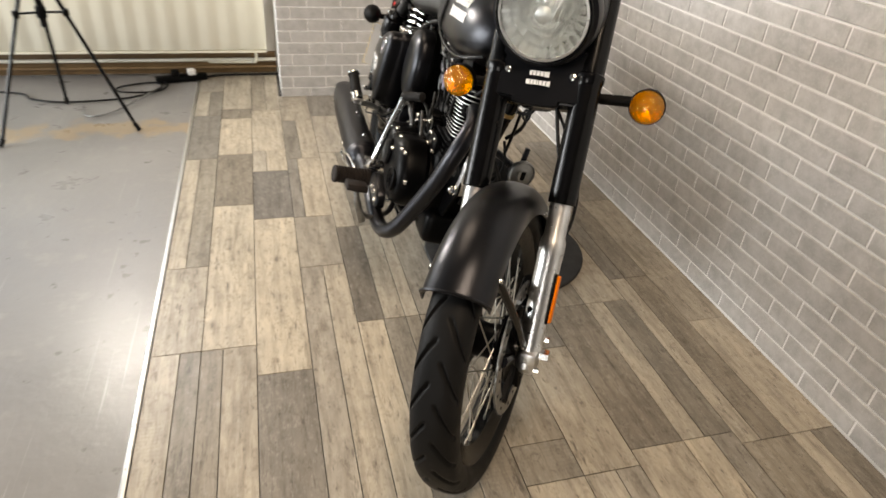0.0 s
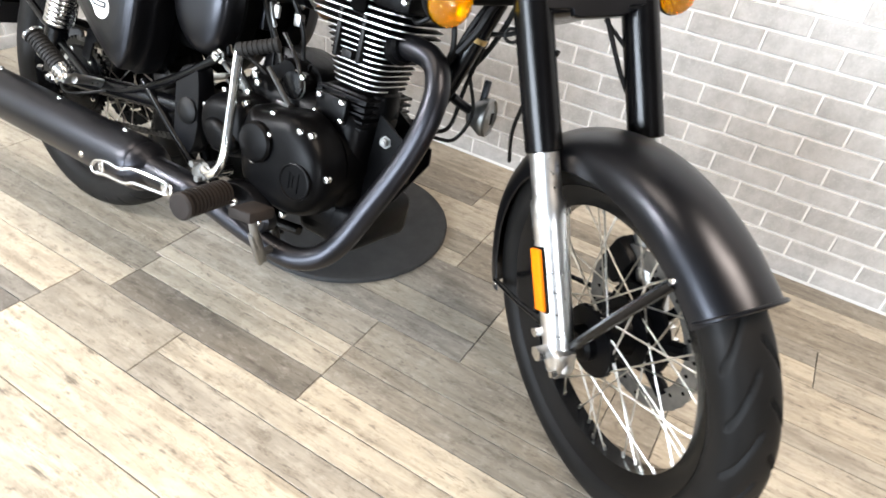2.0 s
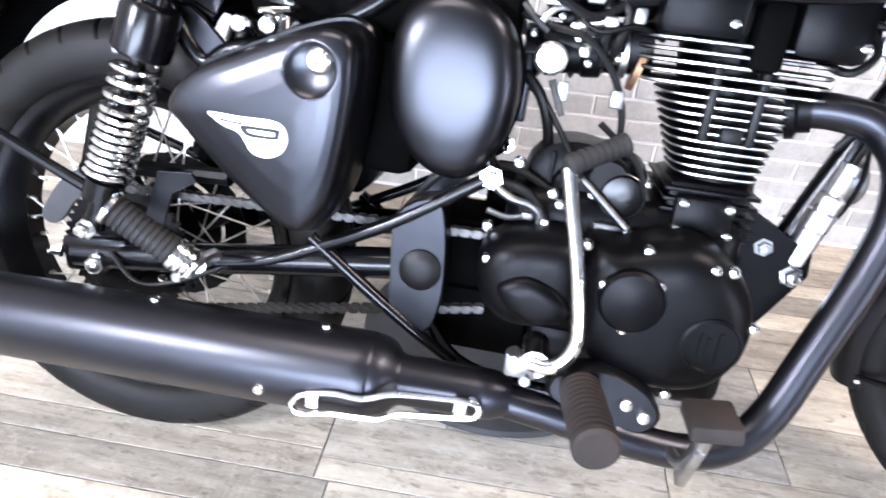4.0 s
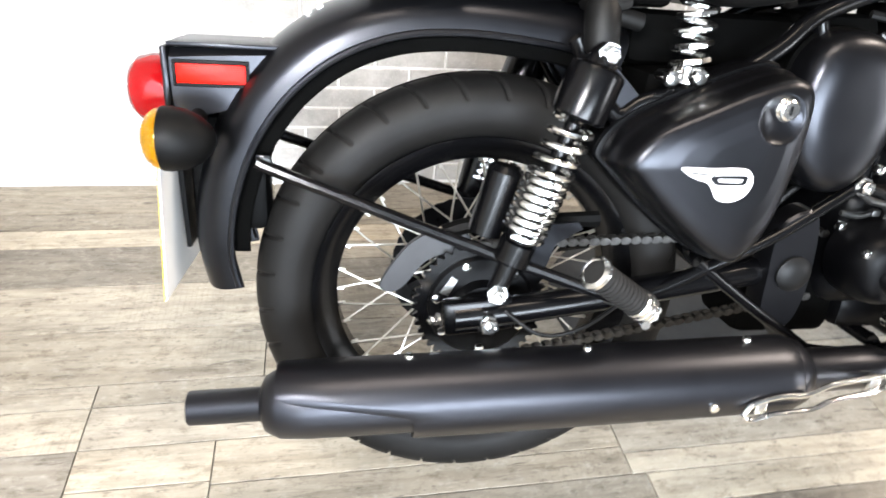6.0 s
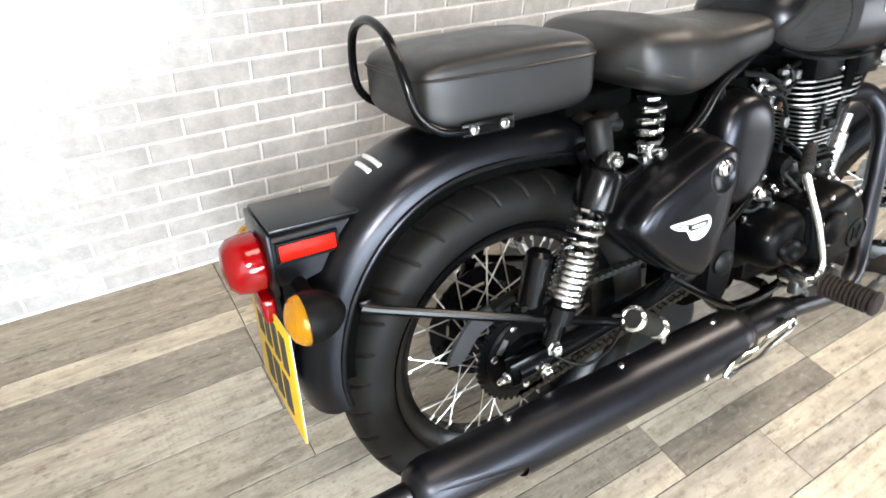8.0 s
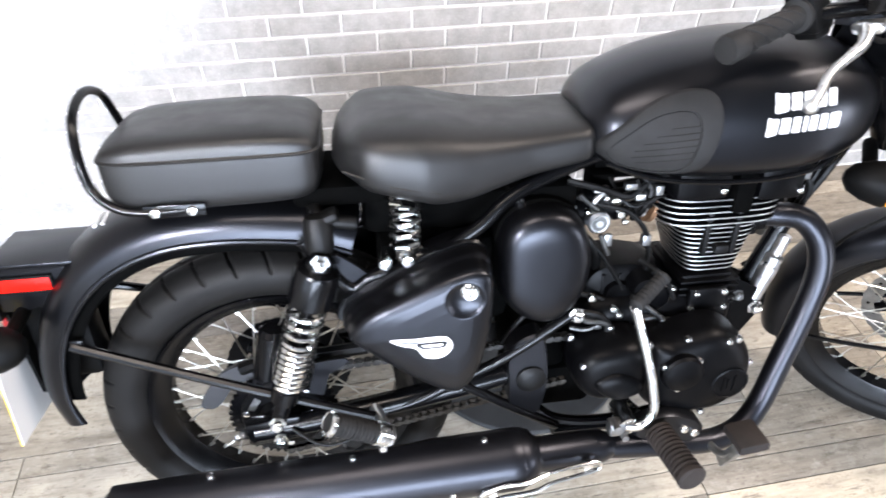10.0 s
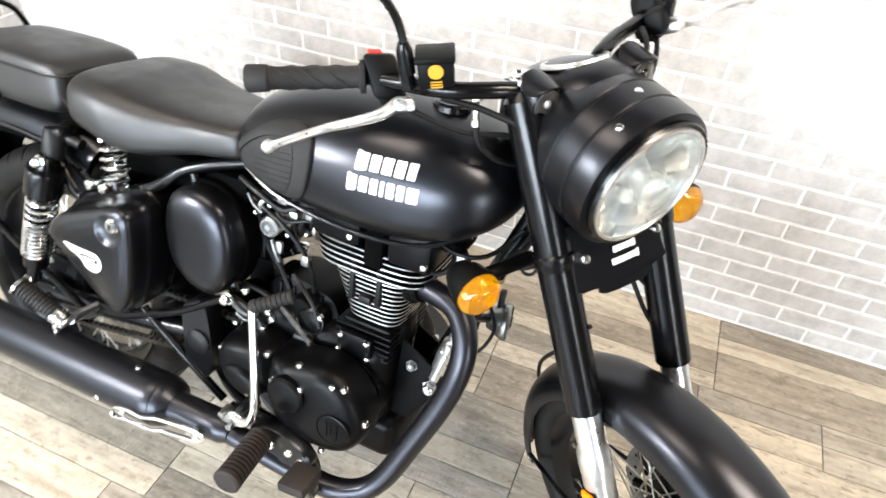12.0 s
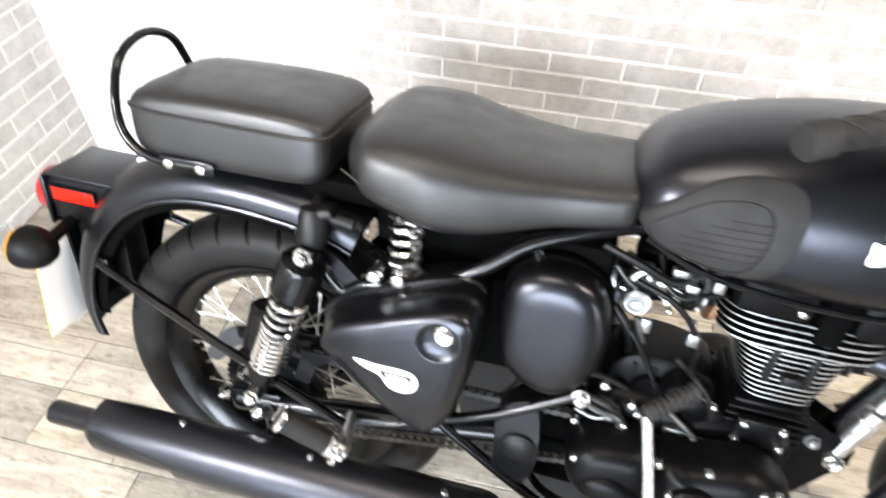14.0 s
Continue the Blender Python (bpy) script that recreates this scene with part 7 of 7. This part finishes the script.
sock = thing("power_strip", "black power strip with a white plug on the floor", "power strip", Matrix.Translation((0.235, 4.0, 0)) @ pose(0, 0, 0, 0, 0, 14))
b = shape()
box(b, (0, 0, 0.016), (0.27, 0.052, 0.032), 0.006)
part("body", b, PLASTIC, sock)
b = shape()
box(b, (0.055, 0, 0.046), (0.042, 0.042, 0.032), 0.006)
part("plug", b, PLASTER, sock, "white plug")
b = shape()
box(b, (-0.03, 0, 0.046), (0.042, 0.042, 0.030), 0.006)
part("plug", b, PLASTIC, sock, "black plug")
# pale thin lead hanging from the stand
b = shape()
tube(b, [(-0.19, 3.36, 0.72), (-0.155, 3.34, 0.50), (-0.14, 3.35, 0.34), (-0.165, 3.36, 0.22), (-0.185, 3.36, 0.30), (-0.188, 3.362, 0.55)], 0.003, 8, 8)
part("hanging_lead", b, material("pale_lead", (0.42, 0.50, 0.50), 0.4), light_stand, "thin pale blue lead")

# its lamp head, a shallow square box open towards the motorcycle
head_m = Matrix.Translation(-stand_at) @ look(LAMP_AT, LAMP_TO)
b = shape()
rings = []
for half, z in ((0.05, 0.16), (0.11, 0.15), (0.235, 0.02), (0.235, -0.012), (0.228, -0.012), (0.222, 0.012)):
    rings.append([head_m @ Vector((sx * half, sy * half, z)) for sx, sy in ((-1, -1), (1, -1), (1, 1), (-1, 1))])
skin(b, rings)
part("lamp_head", b, PLASTIC, light_stand, "square black soft lamp head")


# ---- brick slips ----
def slip(y0, y1, z0, z1, proud=0.0032):
    """A brick's corners in its wall's plane: back rim, then the smaller face."""
    i = 0.0022
    return [(y0, z0, 0), (y1, z0, 0), (y1, z1, 0), (y0, z1, 0), (y0 + i, z0 + i, proud), (y1 - i, z0 + i, proud), (y1 - i, z1 - i, proud), (y0 + i, z1 - i, proud)]


SLIP_FACES = [(4, 5, 6, 7), (0, 1, 5, 4), (1, 2, 6, 5), (2, 3, 7, 6), (3, 0, 4, 7)]


def brickwork(wall_ob, place, a0, a1, pitch, course, a_first, z_first, near, label):
    """Courses of slips; those within near = (a, a, z) become bricks of their own."""
    gap = 0.0054
    whole = bpy.data.meshes.new("brick")
    whole.from_pydata([place(*p) for p in slip(-pitch / 2 + gap / 2, pitch / 2 - gap / 2, -course / 2 + gap / 2, course / 2 - gap / 2)], [], SLIP_FACES)
    whole.materials.append(BRICK)
    origin = Vector(place(0, 0, 0))
    verts, faces = [], []
    rows = int((HIGH - z_first) / course) + 2
    for r in range(-1, rows):
        z = z_first + r * course
        shift = a_first + (pitch / 2 if r % 2 else 0) + random.uniform(-0.003, 0.003)
        k = math.floor((a0 - shift) / pitch)
        while shift + k * pitch < a1:
            lo, hi = shift + k * pitch + gap / 2, shift + (k + 1) * pitch - gap / 2
            k += 1
            mid = (lo + hi) / 2
            if lo >= a0 and hi <= a1 and z >= 0 and near[0] < mid < near[1] and z + course < near[2]:
                ob = new("brick", whole)
                ob.parent = wall_ob
                ob.location = Vector(place(mid, z + course / 2, 0)) - origin
                continue
            lo, hi, z0, z1 = max(lo, a0), min(hi, a1), max(z + gap / 2, 0.001), min(z + course - gap / 2, HIGH)
            if hi - lo < 0.02 or z1 - z0 < 0.006:
                continue
            n = len(verts)
            verts += [place(*p) for p in slip(lo, hi, z0, z1)]
            faces += [tuple(n + i for i in f) for f in SLIP_FACES]
    mesh = bpy.data.meshes.new("brickwork")
    mesh.from_pydata(verts, [], faces)
    tagged(finish("brickwork", mesh, BRICK, wall_ob, label), kind="stuff")


brickwork(wall_east, lambda a, z, d: (EAST - d, a, z), SOUTH, NORTH, 0.180, 0.0556, 2.150, 0.0060, (1.0, 3.70, 0.87), "pale grey brick slips")
brickwork(wall_north, lambda a, z, d: (a, NORTH - d, z), PILLAR, EAST, 0.172, 0.0592, 1.0, 0.0475, (PILLAR, EAST, 1.3), "pale grey brick slips")


# ---- floor planks ----
def plank(x0, x1, y0, y1, tone):
    g, i, h = 0.0011, 0.0006, 0.0006
    x0, x1, y0, y1 = x0 + g, x1 - g, y0 + g, y1 - g
    mesh = bpy.data.meshes.new("plank")
    low = [(x0, y0, -0.006), (x1, y0, -0.006), (x1, y1, -0.006), (x0, y1, -0.006)]
    mid = [(x, y, -h) for x, y, _ in low]
    top = [(x0 + i, y0 + i, 0), (x1 - i, y0 + i, 0), (x1 - i, y1 - i, 0), (x0 + i, y1 - i, 0)]
    quads = [(8, 9, 10, 11)] + [(a + k, a + (k + 1) % 4, a + 4 + (k + 1) % 4, a + 4 + k) for a in (0, 4) for k in range(4)]
    mesh.from_pydata(low + mid + top, [], quads)
    ob = finish("plank", mesh, PLANK, floor, "")
    ob["tone"] = tone / 9


def run(x0, x1, text):
    """One row of boards: 'start tone' for each piece, or 'start cut:tone,tone' where it is sawn into narrow strips."""
    marks = [m.split() for m in text.split(";")]
    ends = [float(m[0]) for m in marks[1:]] + [NORTH if x1 > PILLAR else NICHE]
    for (start, spec), end in zip(marks, ends):
        cuts, tones = spec.split(":") if ":" in spec else ("", spec)
        xs = [x0] + [x0 + (x1 - x0) * int(c) / 100 for c in cuts.split(",") if c] + [x1]
        for a, c, tone in zip(xs, xs[1:], tones.split(",")):
            plank(a, c, float(start), end, float(tone))


run(0.331, 0.459, "-3.0 4;-1.9 55:6,2;-0.8 3;0.45 58:7.5,3;1.692 6.5;2.105 46:6.5,3.5;2.938 2;3.45 50:7,3;3.80 5")
run(0.459, 0.602, "-3.0 7;-2.1 3;-0.8 40:5,7;0.45 39:3,5.5;1.692 9;2.506 1;2.975 7.5;3.40 1;3.53 6.5")
run(0.602, 0.744, "-3.0 2;-2.2 6;-0.9 50:3,7;0.33 1.5;1.57 8.5;2.388 1;2.79 40:7,8;3.0 7.5;3.5 50:4,7")
run(0.744, 0.887, "-3.0 5;-1.8 2;-0.42 8;0.82 50:5.5,6.5;2.051 4.8;2.383 30:3,6.5;2.90 45:3,6;3.35 5")
run(0.887, 1.030, "-3.0 8;-1.7 4;-0.74 50:3,6;0.50 54:8,3;1.742 56:0,7;2.29 50:7,3;2.95 6;3.40 3")
run(1.030, 1.172, "-3.0 3;-2.0 7;-0.74 5;0.50 30:3,3.2;1.742 30:7,4.5;2.315 40:3.5,4.5;3.022 45:5,7;3.24 4")
run(1.172, 1.314, "-3.0 6;-1.9 2;-0.13 7;1.105 3.5;1.215 4;1.53 50:3,5;2.12 63:6,3.5;3.24 63:6.5,7")
run(1.314, 1.457, "-3.0 2;-1.6 5;-0.13 55:7,5.5;1.105 6.5;1.53 2.5;2.05 50:5,3;2.95 4.5")
run(1.457, 1.600, "-3.0 7;-1.7 4;-0.09 6.2;1.15 1.5;1.703 40:6,3;2.30 2;2.965 7")
run(1.600, 1.742, "-3.0 50:4,6;-1.5 2;-0.09 54:7,5;0.839 54:8,4;1.15 45:8,2.5;1.705 7;2.02 50:2,5;2.96 2")
run(1.742, 1.885, "-3.0 3;-1.3 7;-0.13 3;1.112 40:7.5,2;1.815 42:2,1;2.45 50:7,4;2.958 50:8,3")
run(1.885, 2.021, "-3.0 6;-1.2 3;-0.13 45:8,3;1.113 8;1.566 5;2.35 3;2.96 4")
